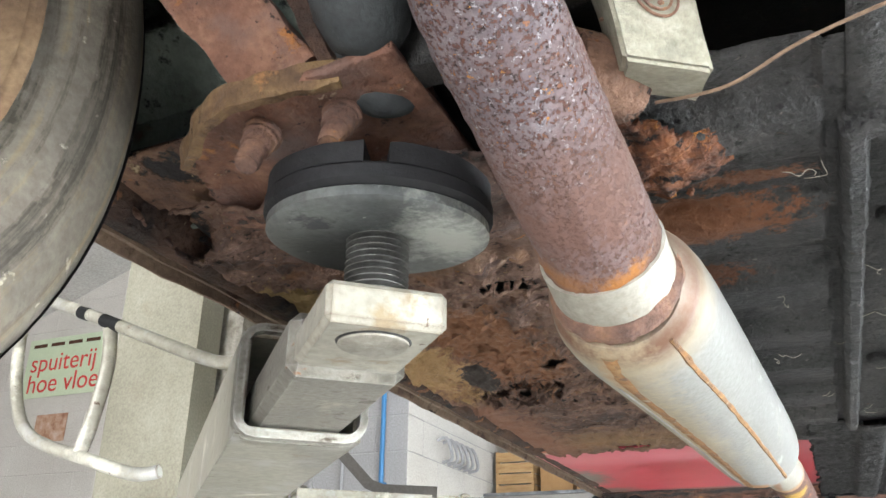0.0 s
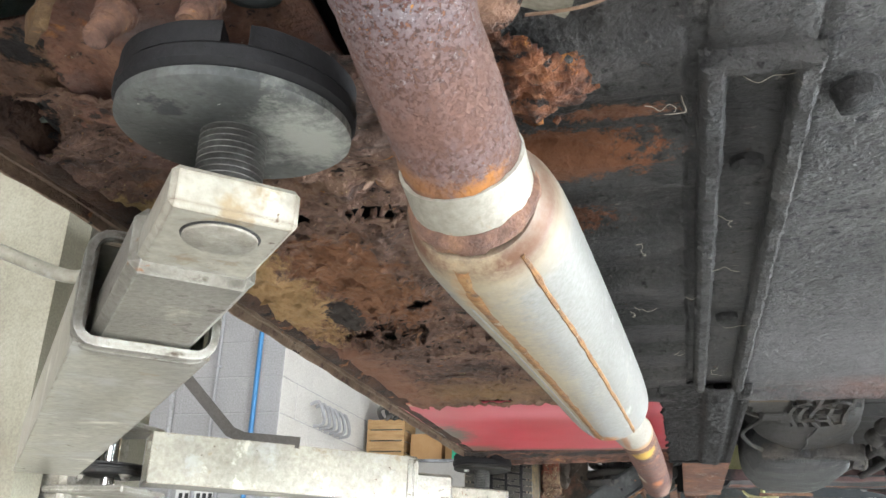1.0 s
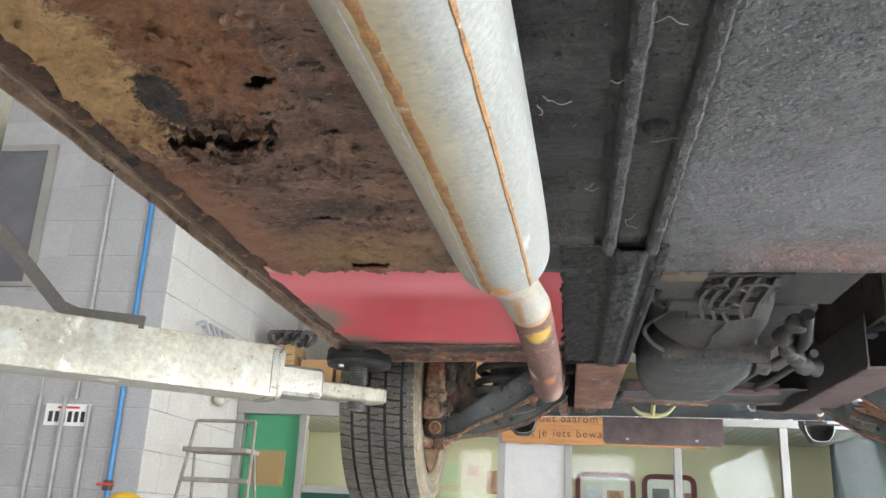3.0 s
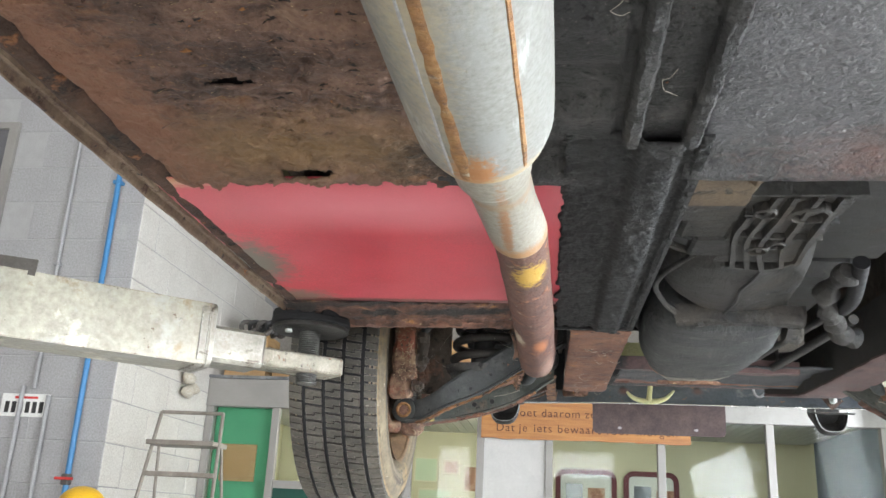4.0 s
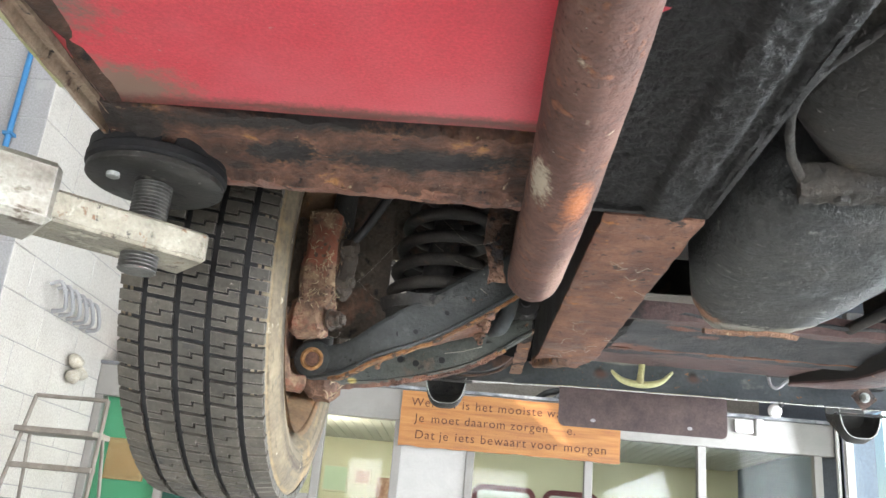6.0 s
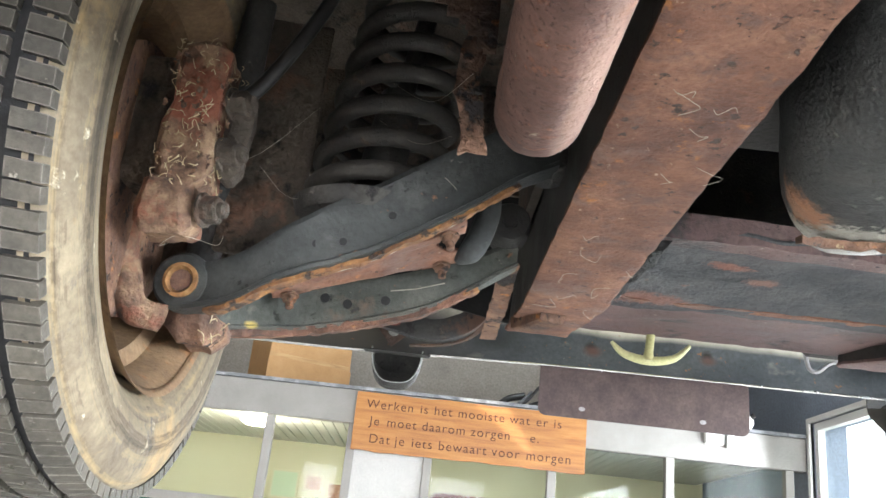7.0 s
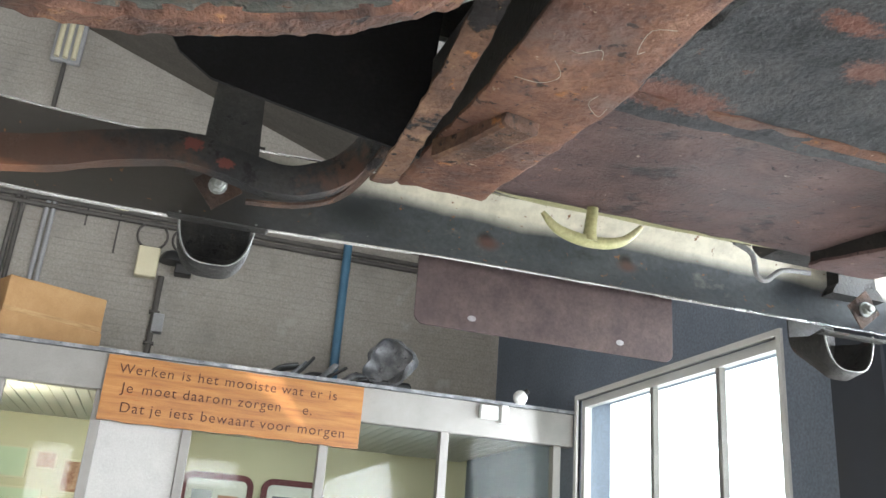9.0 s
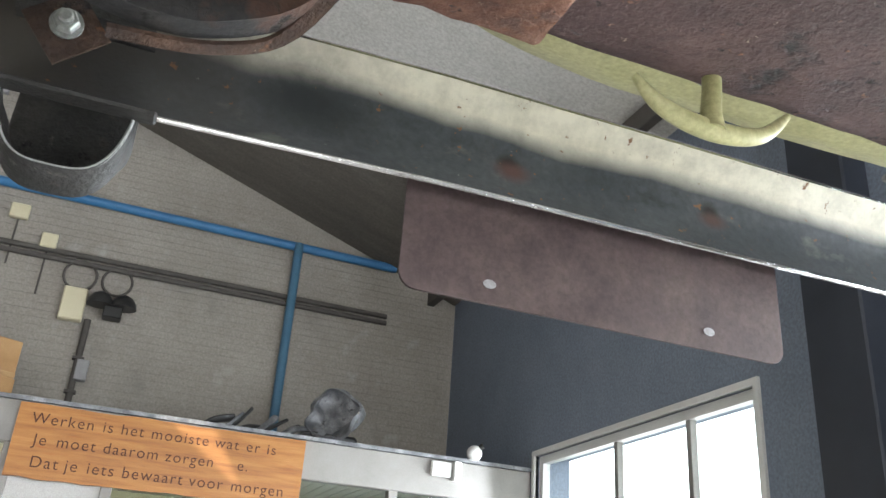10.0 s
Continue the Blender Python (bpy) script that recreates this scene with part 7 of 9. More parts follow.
sweep(bm, [(-0.266, 0.428, 1.80), (-0.284, 0.412, 1.826), (-0.303, 0.396, 1.852), (-0.35, 0.36, 1.915)], [(-0.022, 0.0), (0.019, 0.0), (0.022, -0.002), (0.022, -0.03), (-0.022, -0.03)], up=(0, -1, 0))
bmesh.ops.subdivide_edges(bm, edges=[e for e in bm.edges if e.calc_length() > 0.012], cuts=4, use_grid_fill=True)
roughen(bm, 0.0022, 50)
part("spring_leaf", bm, M_RUSTRED, car, "broad red rusted spring end", smooth=True, split=50)
bm = bmesh.new()
sweep(bm, [(-0.238, 0.435, 1.802), (-0.25, 0.424, 1.83), (-0.262, 0.412, 1.86), (-0.28, 0.40, 1.9)], [(-0.004, 0.002), (0.004, 0.002), (0.006, -0.03), (-0.006, -0.03)], up=(0, -1, 0))
bmesh.ops.subdivide_edges(bm, edges=[e for e in bm.edges if e.calc_length() > 0.012], cuts=3, use_grid_fill=True)
roughen(bm, 0.003, 60)
part("spring_hanger", bm, M_SILLRUST, car, "dark rusted spring hanger", smooth=True)
bm = bmesh.new()
tube(bm, [(-0.226, 0.398, 1.90), (-0.22, 0.408, 1.86), (-0.214, 0.417, 1.825), (-0.211, 0.42, 1.811), (-0.2095, 0.421, 1.802), (-0.209, 0.4215, 1.7985)], [0.026, 0.0265, 0.0255, 0.0215, 0.0135, 0.004], 30)
roughen(bm, 0.0012, 60)
part("bump_stop", bm, M_BUMPSTOP, car, "rounded grey black rubber bump stop", smooth=True)
bm = bmesh.new()
tube(bm, curve_points([(-0.256, 0.42, 1.88), (-0.248, 0.432, 1.85), (-0.238, 0.446, 1.822), (-0.224, 0.458, 1.804), (-0.208, 0.47, 1.797)], 6), [0.011 + 0.0003 * k if k < 16 else 0.0158 * (1 - ((k - 15) / 9.6) ** 2) + 0.001 for k in range(25)], 16)
roughen(bm, 0.002, 50)
part("stop_bracket", bm, M_BUMPSTOP, car, "dark bump stop bracket", smooth=True)
bm = bmesh.new()
sweep(bm, [(-0.24 + 0.0345 * k / 20, 0.468 + 0.235 * k / 20, 1.803 - 0.022 * k / 20) for k in range(21)], [(-0.010, -0.002), (-0.004, -0.005), (0.006, -0.003), (0.010, 0.0), (0.010, 0.006), (-0.010, 0.006)])
bmesh.ops.subdivide_edges(bm, edges=[e for e in bm.edges if e.calc_length() > 0.006], cuts=2, use_grid_fill=True)
roughen(bm, 0.0025, 60)
part("floor_brace", bm, M_RUSTBROWN, car, "narrow rusty floor brace", smooth=True)
# thick layered rust on the black floor sheet
def scab_keep(x, y):
    return math.hypot((x + 0.096) / 0.037, (y - 0.548) / 0.04) + 0.45 * fbm(x, y, 6, 32, 4) < 1.0 and x > -0.14


bm = sheet(-0.14, -0.05, 0.49, 0.60, 0.0028, lambda x, y: 1.782 - 0.012 * max(0.0, 1 - math.hypot((x + 0.096) / 0.042, (y - 0.548) / 0.046) ** 2) - 0.0045 * round(3 * fbm(x, y, 9, 38, 4)) / 3 - 0.003 * fbm(x, y, 2, 110, 3), scab_keep)
part("rust_scab", bm, M_SCAB, car, "thick layered orange rust on the floor", smooth=True, split=40, solid=0.004)
part("rear_arch", sheet(-0.50, -0.25, 0.395, 0.525, 0.006, lambda x, y: 1.835 + (0.525 - y) * 0.9 + 0.006 * fbm(x, y, 0, 22, 4), lambda x, y: x > -0.348 or y > 0.458), M_GREENBLACK, car, "green black flaking wheel arch sheet", smooth=True, solid=0.002)
part("rear_arch", sheet(-0.47, -0.28, 0.56, 0.64, 0.01, lambda x, y: 1.80 + (y - 0.56) * 1.8 + 0.004 * fbm(x, y, 0, 20, 3)), M_GREENBLACK, car, smooth=True, solid=0.003)
part("rear_arch", boxes(((-0.52, 0.50, 1.83), (-0.25, 0.515, 2.1)), ((-0.46, -0.6, 1.95), (-0.25, 0.5, 1.96))), M_GREENBLACK, car, "green black wheel arch sheet")
# rubber buffer on a rusty cup
bm = bmesh.new()
E0, EU, EA, EB = Vector((-0.089, 0.434, 1.771)), Vector((0.035, 0.025, 0.0)), Vector((-0.012, 0.042, 0.012)), Vector((-0.008, -0.06, 0.07))
cs = {(i, j, k): bm.verts.new(E0 + EU * i + EA * j + EB * k) for i in (0, 1) for j in (0, 1) for k in (0, 1)}
for q in (((0, 0, 0), (1, 0, 0), (1, 1, 0), (0, 1, 0)), ((0, 0, 1), (0, 1, 1), (1, 1, 1), (1, 0, 1)), ((0, 0, 0), (0, 0, 1), (1, 0, 1), (1, 0, 0)), ((0, 1, 0), (1, 1, 0), (1, 1, 1), (0, 1, 1)), ((0, 0, 0), (0, 1, 0), (0, 1, 1), (0, 0, 1)), ((1, 0, 0), (1, 0, 1), (1, 1, 1), (1, 1, 0))):
    bm.faces.new([cs[c] for c in q])
bmesh.ops.bevel(bm, geom=bm.edges[:], offset=0.002, segments=2, affect="EDGES")
bmesh.ops.subdivide_edges(bm, edges=[e for e in bm.edges if e.calc_length() > 0.012], cuts=4, use_grid_fill=True)
roughen(bm, 0.0012, 70)
buffer = part("buffer_block", bm, M_RUBBERBLOCK, car, "tan grey rubber buffer block", smooth=True, split=25)
EN = EB.cross(EU).normalized()
if EN.y > 0:
    EN = -EN
for r in (0.0105, 0.0075):
    bm = bmesh.new()
    c0 = E0 + EU * 0.55 + EB * 0.36 + EN * 0.0006
    u1, v1 = EU.normalized(), EB.normalized()
    tube(bm, [c0 + (u1 * math.cos(a) + v1 * math.sin(a)) * r for a in [2 * math.pi * k / 28 for k in range(29)]], 0.0007, 6)
    part("stamp_ring", bm, M_WELD, buffer, "dark moulded ring mark", smooth=True)
for k in range(5):
    bm = bmesh.new()
    c1 = c0 + (u1 * math.cos(k * 1.257) + v1 * math.sin(k * 1.257)) * 0.0045
    tube(bm, [c1 - u1 * 0.0014, c1, c1 + u1 * 0.0014], [0.0006, 0.0014, 0.0006], 8)
    part("stamp_dot", bm, M_WELD, buffer, smooth=True)
bm = bmesh.new()
lathe(bm, [(0.0, 0.0), (0.0038, 0.0), (0.0038, 0.001)], axis_matrix(E0 + EU * 0.4 + EB * 0.74 + EN * 0.0004, EN), 16)
part("buffer_hole", bm, M_BLACKPLASTIC, buffer)
bm = bmesh.new()
tube(bm, [(-0.118, 0.445, 1.79), (-0.11, 0.462, 1.788), (-0.1, 0.485, 1.787), (-0.096, 0.492, 1.786)], [0.012, 0.02, 0.02, 0.01], 20)
roughen(bm, 0.004, 40)
part("buffer_cup", bm, M_RUSTBROWN, car, "rusty buffer cup", smooth=True)
for pts in ([(-0.10, 0.44, 1.80), (-0.06, 0.43, 1.795), (0.0, 0.435, 1.79), (0.1, 0.42, 1.785)], [(-0.085, 0.485, 1.778), (-0.05, 0.48, 1.776), (-0.01, 0.46, 1.78), (0.06, 0.44, 1.782), (0.14, 0.44, 1.784)]):
    bm = bmesh.new()
    tube(bm, curve_points(pts, 8), 0.0009, 8)
    part("brake_pipe", bm, M_CABLE, car, "thin brown rusty brake pipe", smooth=True)

# torn underseal along the chassis leg
bm = bmesh.new()
sweep(bm, [(0.078 + 0.004 * fbm(k, 0, 0, 0.7, 2), 2.47 + 0.006 * k, 1.789 + 0.0004 * k) for k in range(42)], [(-0.012, 0.004), (-0.011, -0.005), (-0.002, -0.011), (0.008, -0.008), (0.016, 0.004)])
roughen(bm, 0.005, 70)
roughen(bm, 0.003, 190)
part("underseal_edge", bm, M_SEAL, car, "torn shaggy black underseal edge")

# pale fibres and cobwebs
rng = random.Random(21)
for k in range(26):
    x, y = (rng.uniform(-0.01, 0.07), rng.uniform(2.15, 2.75)) if k < 14 else (rng.uniform(-0.36, -0.1), rng.uniform(2.36, 2.55))
    z = 1.7735 if k < 14 else 1.70 + (x + 0.36) * 0.42
    a, ln = rng.uniform(0, 6.28), rng.uniform(0.008, 0.03)
    bm = bmesh.new()
    tube(bm, curve_points([(x, y, z), (x + ln * 0.4 * math.cos(a), y + ln * 0.4 * math.sin(a), z - 0.006), (x + ln * math.cos(a + 0.7), y + ln * math.sin(a + 0.7), z - 0.001), (x + ln * 1.2 * math.cos(a + 1.3), y + ln * 1.2 * math.sin(a + 1.3), z)], 4), 0.0002, 5)
    part("fibre", bm, M_FIBRE, car, smooth=True)
for pts in ([(-0.318, 2.35, 1.765), (-0.29, 2.37, 1.79), (-0.25, 2.39, 1.85)], [(-0.3, 2.42, 1.80), (-0.27, 2.44, 1.78), (-0.22, 2.42, 1.79)], [(-0.13, 2.32, 1.80), (-0.16, 2.4, 1.83), (-0.2, 2.44, 1.87)], [(-0.12, 2.24, 1.81), (-0.15, 2.34, 1.84), (-0.19, 2.42, 1.9)]):
    bm = bmesh.new()
    tube(bm, curve_points(pts, 6), 0.00011, 5)
    part("cobweb", bm, M_FIBRE, car, smooth=True)
# straw caught at the ball joint
rng = random.Random(8)
for k in range(9):
    c = Vector((rng.uniform(-0.335, -0.31), rng.uniform(2.455, 2.47), rng.uniform(1.645, 1.68)))
    d = Vector((rng.uniform(-1, 1), rng.uniform(-0.5, 0.5), rng.uniform(-1, 1))).normalized() * rng.uniform(0.004, 0.012)
    bm = bmesh.new()
    tube(bm, curve_points([c - d, c + Vector((0.003, -0.004, 0.002)), c + d], 4), 0.0005, 5)
    part("straw", bm, M_STRAW, car, smooth=True)

# pale fibres caught on the underseal
rng = random.Random(11)
for k in range(13):
    x, y = rng.uniform(-0.07, 0.06), rng.uniform(0.53, 1.25)
    a, ln = rng.uniform(0, 6.28), rng.uniform(0.003, 0.008)
    pts = [(x, y, 1.7765)]
    for q in range(5):
        a += rng.uniform(-0.9, 1.2)
        pts.append((pts[-1][0] + ln * math.cos(a), pts[-1][1] + ln * math.sin(a), 1.7755 - 0.004 * rng.random()))
    bm = bmesh.new()
    tube(bm, curve_points(pts, 4), 0.0002, 5)
    part("fibre", bm, M_FIBRE, car, smooth=True)


# loose rust flakes and grass on the caliper, the arms and the ledges
def flakes(name, count, seed, place, size, material, label):
    rng = random.Random(seed)
    bm = bmesh.new()
    for k in range(count):
        c, n = place(rng)
        c, n = Vector(c), (Vector(n) + Vector((rng.uniform(-0.6, 0.6), rng.uniform(-0.6, 0.6), rng.uniform(-0.6, 0.6)))).normalized()
        u = n.orthogonal().normalized()
        u.rotate(Matrix.Rotation(rng.uniform(0, 6.28), 3, n))
        v = n.cross(u)
        a, b = size * rng.uniform(0.6, 1.4), size * rng.uniform(0.35, 0.9)
        vs = []
        for q in range(9):
            th, rad = q * 0.698, rng.uniform(0.45, 1.25)
            x, y = rad * math.cos(th), rad * math.sin(th)
            vs.append(bm.verts.new(c + u * x * a + v * y * b + n * size * (0.5 * x * x + rng.uniform(-0.1, 0.2))))
        mid = bm.verts.new(c + n * size * rng.uniform(-0.1, 0.15))
        for q in range(9):
            bm.faces.new((mid, vs[q], vs[(q + 1) % 9]))
    part(name, bm, material, car, label, kind="stuff", solid=0.0004)


def on_caliper(rng):
    if rng.random() < 0.6:
        return (rng.uniform(-0.36, -0.322), 2.318 + rng.uniform(-0.004, 0.004), rng.uniform(1.735, 1.86)), (0, -1, 0)
    return (-0.319 + rng.uniform(-0.004, 0.003), rng.uniform(2.325, 2.385), rng.uniform(1.735, 1.86)), (1, 0, 0)


M_DARKCHIP = surface("dark_rust_flakes", [(0.3, (0.05, 0.03, 0.025)), (0.5, (0.16, 0.09, 0.06)), (0.7, (0.3, 0.17, 0.1))], 130, bump=0.3)
rng = random.Random(3)
bm = bmesh.new()
for k in range(130):
    c, n = on_caliper(rng)
    c, n = Vector(c), Vector(n)
    a, ln = rng.uniform(0, 6.28), rng.uniform(0.0015, 0.005)
    u = n.orthogonal().normalized()
    u.rotate(Matrix.Rotation(a, 3, n))
    w = n.cross(u)
    tube(bm, curve_points([c - u * ln, c + n * rng.uniform(0, 0.003) + w * rng.uniform(-0.002, 0.002), c + u * ln + w * rng.uniform(-0.003, 0.003)], 3), rng.uniform(0.0002, 0.0005), 4)
part("straw_litter", bm, M_STRAW, car, "pale straw and fibres caught on the caliper", kind="stuff")
flakes("flake_litter", 50, 4, on_caliper, 0.0036, M_DARKCHIP, "dark rust scales")
flakes("flake_litter", 60, 5, lambda g: ((g.uniform(-0.36, -0.24), g.uniform(0.55, 1.1), 1.776 + g.uniform(-0.002, 0.004)), (0, 0, -1)), 0.0058, M_FLOORRUST, "dark rust scales on the floor sheet")
flakes("flake_litter", 70, 6, lambda g: ((g.uniform(-0.42, -0.2), g.uniform(0.62, 1.36), 1.7775 + g.uniform(-0.002, 0.003)), (0, 0, -1)), 0.0085, M_FLOORRUST, "broad lifting rust scales on the floor sheet")
flakes("flake_litter", 46, 9, lambda g: (lambda a: ((-0.345 + 0.046 * math.cos(a) + g.uniform(-0.008, 0.008), 1.022 + 0.032 * math.sin(a) + g.uniform(-0.006, 0.006), 1.776 + g.uniform(-0.004, 0.004)), (math.cos(a), math.sin(a), -0.8)))(g.uniform(0, 6.28)), 0.0068, M_FLOORRUST, "curled rust scales round the floor hole")
flakes("flake_litter", 40, 10, lambda g: (lambda a: ((-0.285 + 0.075 * math.cos(a) + g.uniform(-0.006, 0.006), 0.705 + 0.02 * math.sin(a) + g.uniform(-0.006, 0.006), 1.777 + g.uniform(-0.004, 0.003)), (math.cos(a), math.sin(a), -0.8)))(g.uniform(0, 6.28)), 0.006, M_FLOORRUST, "curled rust scales along the rear holes")

# ---- the lift ----
lift = thing("car_lift", (-1.25, 1.52, 0), "white and beige post car lift with two swing arms", "car lift")
bm = boxes(((-1.36, 1.43, 0), (-1.34, 1.80, 3.4)), ((-1.34, 1.43, 0), (-1.15, 1.45, 3.4)), ((-1.34, 1.78, 0), (-1.15, 1.80, 3.4)), ((-1.17, 1.45, 0), (-1.15, 1.50, 3.4)), ((-1.17, 1.73, 0), (-1.15, 1.78, 3.4)))
bmesh.ops.remove_doubles(bm, verts=bm.verts, dist=1e-4)
part("column", bm, M_POST, lift, "beige folded steel lift column")
part("carriage", boxes(((-1.32, 1.52, 1.55), (-1.12, 1.71, 2.25)), bevel=0.01), M_ARMEDGE, lift, "greasy steel lift carriage")
bm = bmesh.new()
tube(bm, [(-1.25, 1.62, 0.1), (-1.25, 1.62, 1.5)], 0.035, 20)
part("cylinder", bm, M_ZINC, lift, "polished lifting cylinder", smooth=True)
part("base_plate", boxes(((-1.5, 1.3, 0.0), (-1.0, 1.93, 0.02))), M_POST, lift)


def swing_arm(origin, d, s_out, length, tip, w_tip, z_tip, z_in, z_out, w_in, w_out, label, tip_material):
    """An arm of telescoping square tubes; origin: middle of the tip's end; d: way back to the column."""
    d = Vector((*d, 0)).normalized()
    n = Vector((-d.y, d.x, 0))
    m = Matrix(((d.x, n.x, 0, origin[0]), (d.y, n.y, 0, origin[1]), (0, 0, 1, 0), (0, 0, 0, 1)))
    arm = thing("swing_arm", (origin[0], origin[1], z_out[0]))
    arm.parent = lift
    arm.location = Vector((origin[0], origin[1], z_out[0])) - ORG[lift]
    tagged(arm, label)
    part("tip_block", boxes(((0, -w_tip / 2, z_tip[0]), (tip, w_tip / 2, z_tip[1])), bevel=0.003, m=m), tip_material, arm, "worn cream arm tip")
    bm = boxes(((tip * 0.8, -w_in / 2, z_in[0]), (s_out + 0.1, w_in / 2, z_in[1])), bevel=0.006, m=m)
    part("inner_tube", bm, M_INNERTUBE, arm, "scuffed inner tube")
    bm = bmesh.new()
    w, t = w_out / 2, 0.006
    rows = []
    for q in (s_out, length):
        ring = [(-w, z_out[0]), (w, z_out[0]), (w, z_out[1]), (-w, z_out[1])]
        inner = [(-w + t, z_out[0] + t), (w - t, z_out[0] + t), (w - t, z_out[1] - t), (-w + t, z_out[1] - t)]
        rows.append([[bm.verts.new(m @ Vector((q, a, b))) for a, b in r] for r in (ring, inner)])
    (o0, i0), (o1, i1) = rows
    for k in range(4):
        j = (k + 1) % 4
        bm.faces.new((o0[k], o0[j], o1[j], o1[k])), bm.faces.new((i0[k], i1[k], i1[j], i0[j]))
        bm.faces.new((o0[k], i0[k], i0[j], o0[j])), bm.faces.new((o1[k], o1[j], i1[j], i1[k]))
    part("outer_tube", bm, M_ARM, arm, "white painted outer tube with rust chips")
    bm = bmesh.new()

    def loop(q, grow):
        r, pts = 0.014 + grow, []
        for sy, sz, a0 in ((1, 1, 0), (-1, 1, 90), (-1, -1, 180), (1, -1, 270)):
            cy, cz = sy * (w - 0.014), (z_out[1] - 0.014 if sz > 0 else z_out[0] + 0.014)
            pts += [bm.verts.new(m @ Vector((q, cy + r * math.cos(radians(a0 + 22.5 * k)), cz + r * math.sin(radians(a0 + 22.5 * k))))) for k in range(5)]
        return pts
    rings = [loop(s_out + 0.014, 0.0003), loop(s_out + 0.013, 0.003), loop(s_out + 0.004, 0.0036), loop(s_out + 0.001, 0.0012), loop(s_out - 0.002, 0.0036), loop(s_out - 0.009, 0.003), loop(s_out - 0.0095, -0.003), loop(s_out + 0.01, -0.0035)]
    for r0, r1 in zip(rings, rings[1:]):
        for k in range(20):
            bm.faces.new((r0[k], r0[(k + 1) % 20], r1[(k + 1) % 20], r1[k]))
    part("mouth_frame", bm, M_INNERTUBE, arm, "greasy welded tube mouth")
    return arm, m


def lift_pad(arm, m, s, z_plate, z_low, z_tip0, r, bolt, plate_material, lean=(0, 0)):
    """lean: rise of the loose pad per metre along x and y."""
    c = m @ Vector((s, 0, 0))

    def leaned(bm):
        for v in bm.verts:
            v.co.z += (v.co.x - c.x) * lean[0] + (v.co.y - c.y) * lean[1]
        return bm
    bm = bmesh.new()
    prof = [(0.0155, z_low)]
    z = z_low
    while z < z_plate:
        prof += [(0.0172, z + 0.001), (0.0172, z + 0.0016), (0.0142, z + 0.003)]
        z += 0.0034
    lathe(bm, prof, Matrix.Translation((c.x, c.y, 0)), 28)
    part("screw", bm, M_THREAD, arm, "threaded steel pad screw")
    bm = bmesh.new()
    lathe(bm, [(0.012, z_plate), (r - 0.003, z_plate), (r, z_plate + 0.002), (r, z_plate + 0.007), (r - 0.002, z_plate + 0.008)], Matrix.Translation((c.x, c.y, 0)), 64)
    part("pad_plate", leaned(bm), plate_material, arm, "worn round pad plate", smooth=True)
    bm = bmesh.new()
    lathe(bm, [(r - 0.001, z_plate + 0.008), (r + 0.002, z_plate + 0.011), (r + 0.002, z_plate + 0.018), (r, z_plate + 0.02), (r - 0.004, z_plate + 0.0205)], Matrix.Translation((c.x, c.y, 0)), 64)
    part("rubber_pad", leaned(bm), M_RUBBER, arm, "black rubber pad", smooth=True, split=30)
    for q in range(4):
        a0 = radians(90 * q + 32)
        bm = bmesh.new()
        ring_o, ring_i = [], []
        for j in range(13):
            a = a0 + radians(78) * j / 12
            for lst, rr in ((ring_o, r + 0.001), (ring_i, r - 0.022)):
                lst.append([bm.verts.new((c.x + rr * math.cos(a), c.y + rr * math.sin(a), zz)) for zz in (z_plate + 0.0195, z_plate + 0.031 + 0.001 * fbm(a, q, 0, 3, 2))])
        for j in range(12):
            bm.faces.new((ring_o[j][0], ring_o[j + 1][0], ring_o[j + 1][1], ring_o[j][1]))
            bm.faces.new((ring_i[j][0], ring_i[j][1], ring_i[j + 1][1], ring_i[j + 1][0]))
            bm.faces.new((ring_o[j][1], ring_o[j + 1][1], ring_i[j + 1][1], ring_i[j][1]))
        for j in (0, 12):
            bm.faces.new((ring_o[j][0], ring_o[j][1], ring_i[j][1], ring_i[j][0]))
        part("rubber_lug", leaned(bm), M_RUBBER, arm, smooth=True, split=30)
    bm = bmesh.new()
    lathe(bm, [(0.006, 0), (0.006, 0.004), (0.004, 0.005)], axis_matrix(m @ Vector((s + r * 0.62, 0.0, z_plate)), (0, 0, -1)), 12)
    part("pad_screw", leaned(bm), M_ZINC, arm, smooth=True)
    if bolt:
        bm = bmesh.new()
        lathe(bm, [(0.0185, 0.0), (0.0185, 0.002), (0.017, 0.003)], axis_matrix((c.x, c.y, z_tip0), (0, 0, -1)), 32)
        part("screw_end", bm, M_ARMEDGE, arm, "flat grey screw end", smooth=True)
        # raised dark ring in place of the shaded recess round the screw
        bm = bmesh.new()
        lathe(bm, [(0.0185, 0.0008), (0.0193, 0.0008), (0.0198, 0.0)], axis_matrix((c.x, c.y, z_tip0), (0, 0, -1)), 32)
        part("screw_gap", bm, M_DARK, arm, "dark ring for the shade in the gap round the screw", smooth=True)


arm_a, ma = swing_arm((-0.219, 0.468), (-0.675, 0.738), 0.24, 1.14, 0.105, 0.062, (1.6735, 1.695), (1.668, 1.706), (1.662, 1.74), 0.07, 0.092, "white telescopic lift arm with a raised round pad under the sill end", M_ARM)
lift_pad(arm_a, ma, 0.028, 1.730, 1.69, 1.6735, 0.060, True, M_PADPLATE, (-0.03, 0.055))
arm_b, mb = swing_arm((-0.407, 2.043), (-0.762, -0.648), 0.232, 0.75, 0.17, 0.062, (1.688, 1.716), (1.682, 1.737), (1.674, 1.765), 0.072, 0.09, "white telescopic lift arm with a round pad under the front floor corner", M_TIPWORN)
lift_pad(arm_b, mb, 0.05, 1.756, 1.672, 1.688, 0.062, False, M_SCUFFEDPAD)


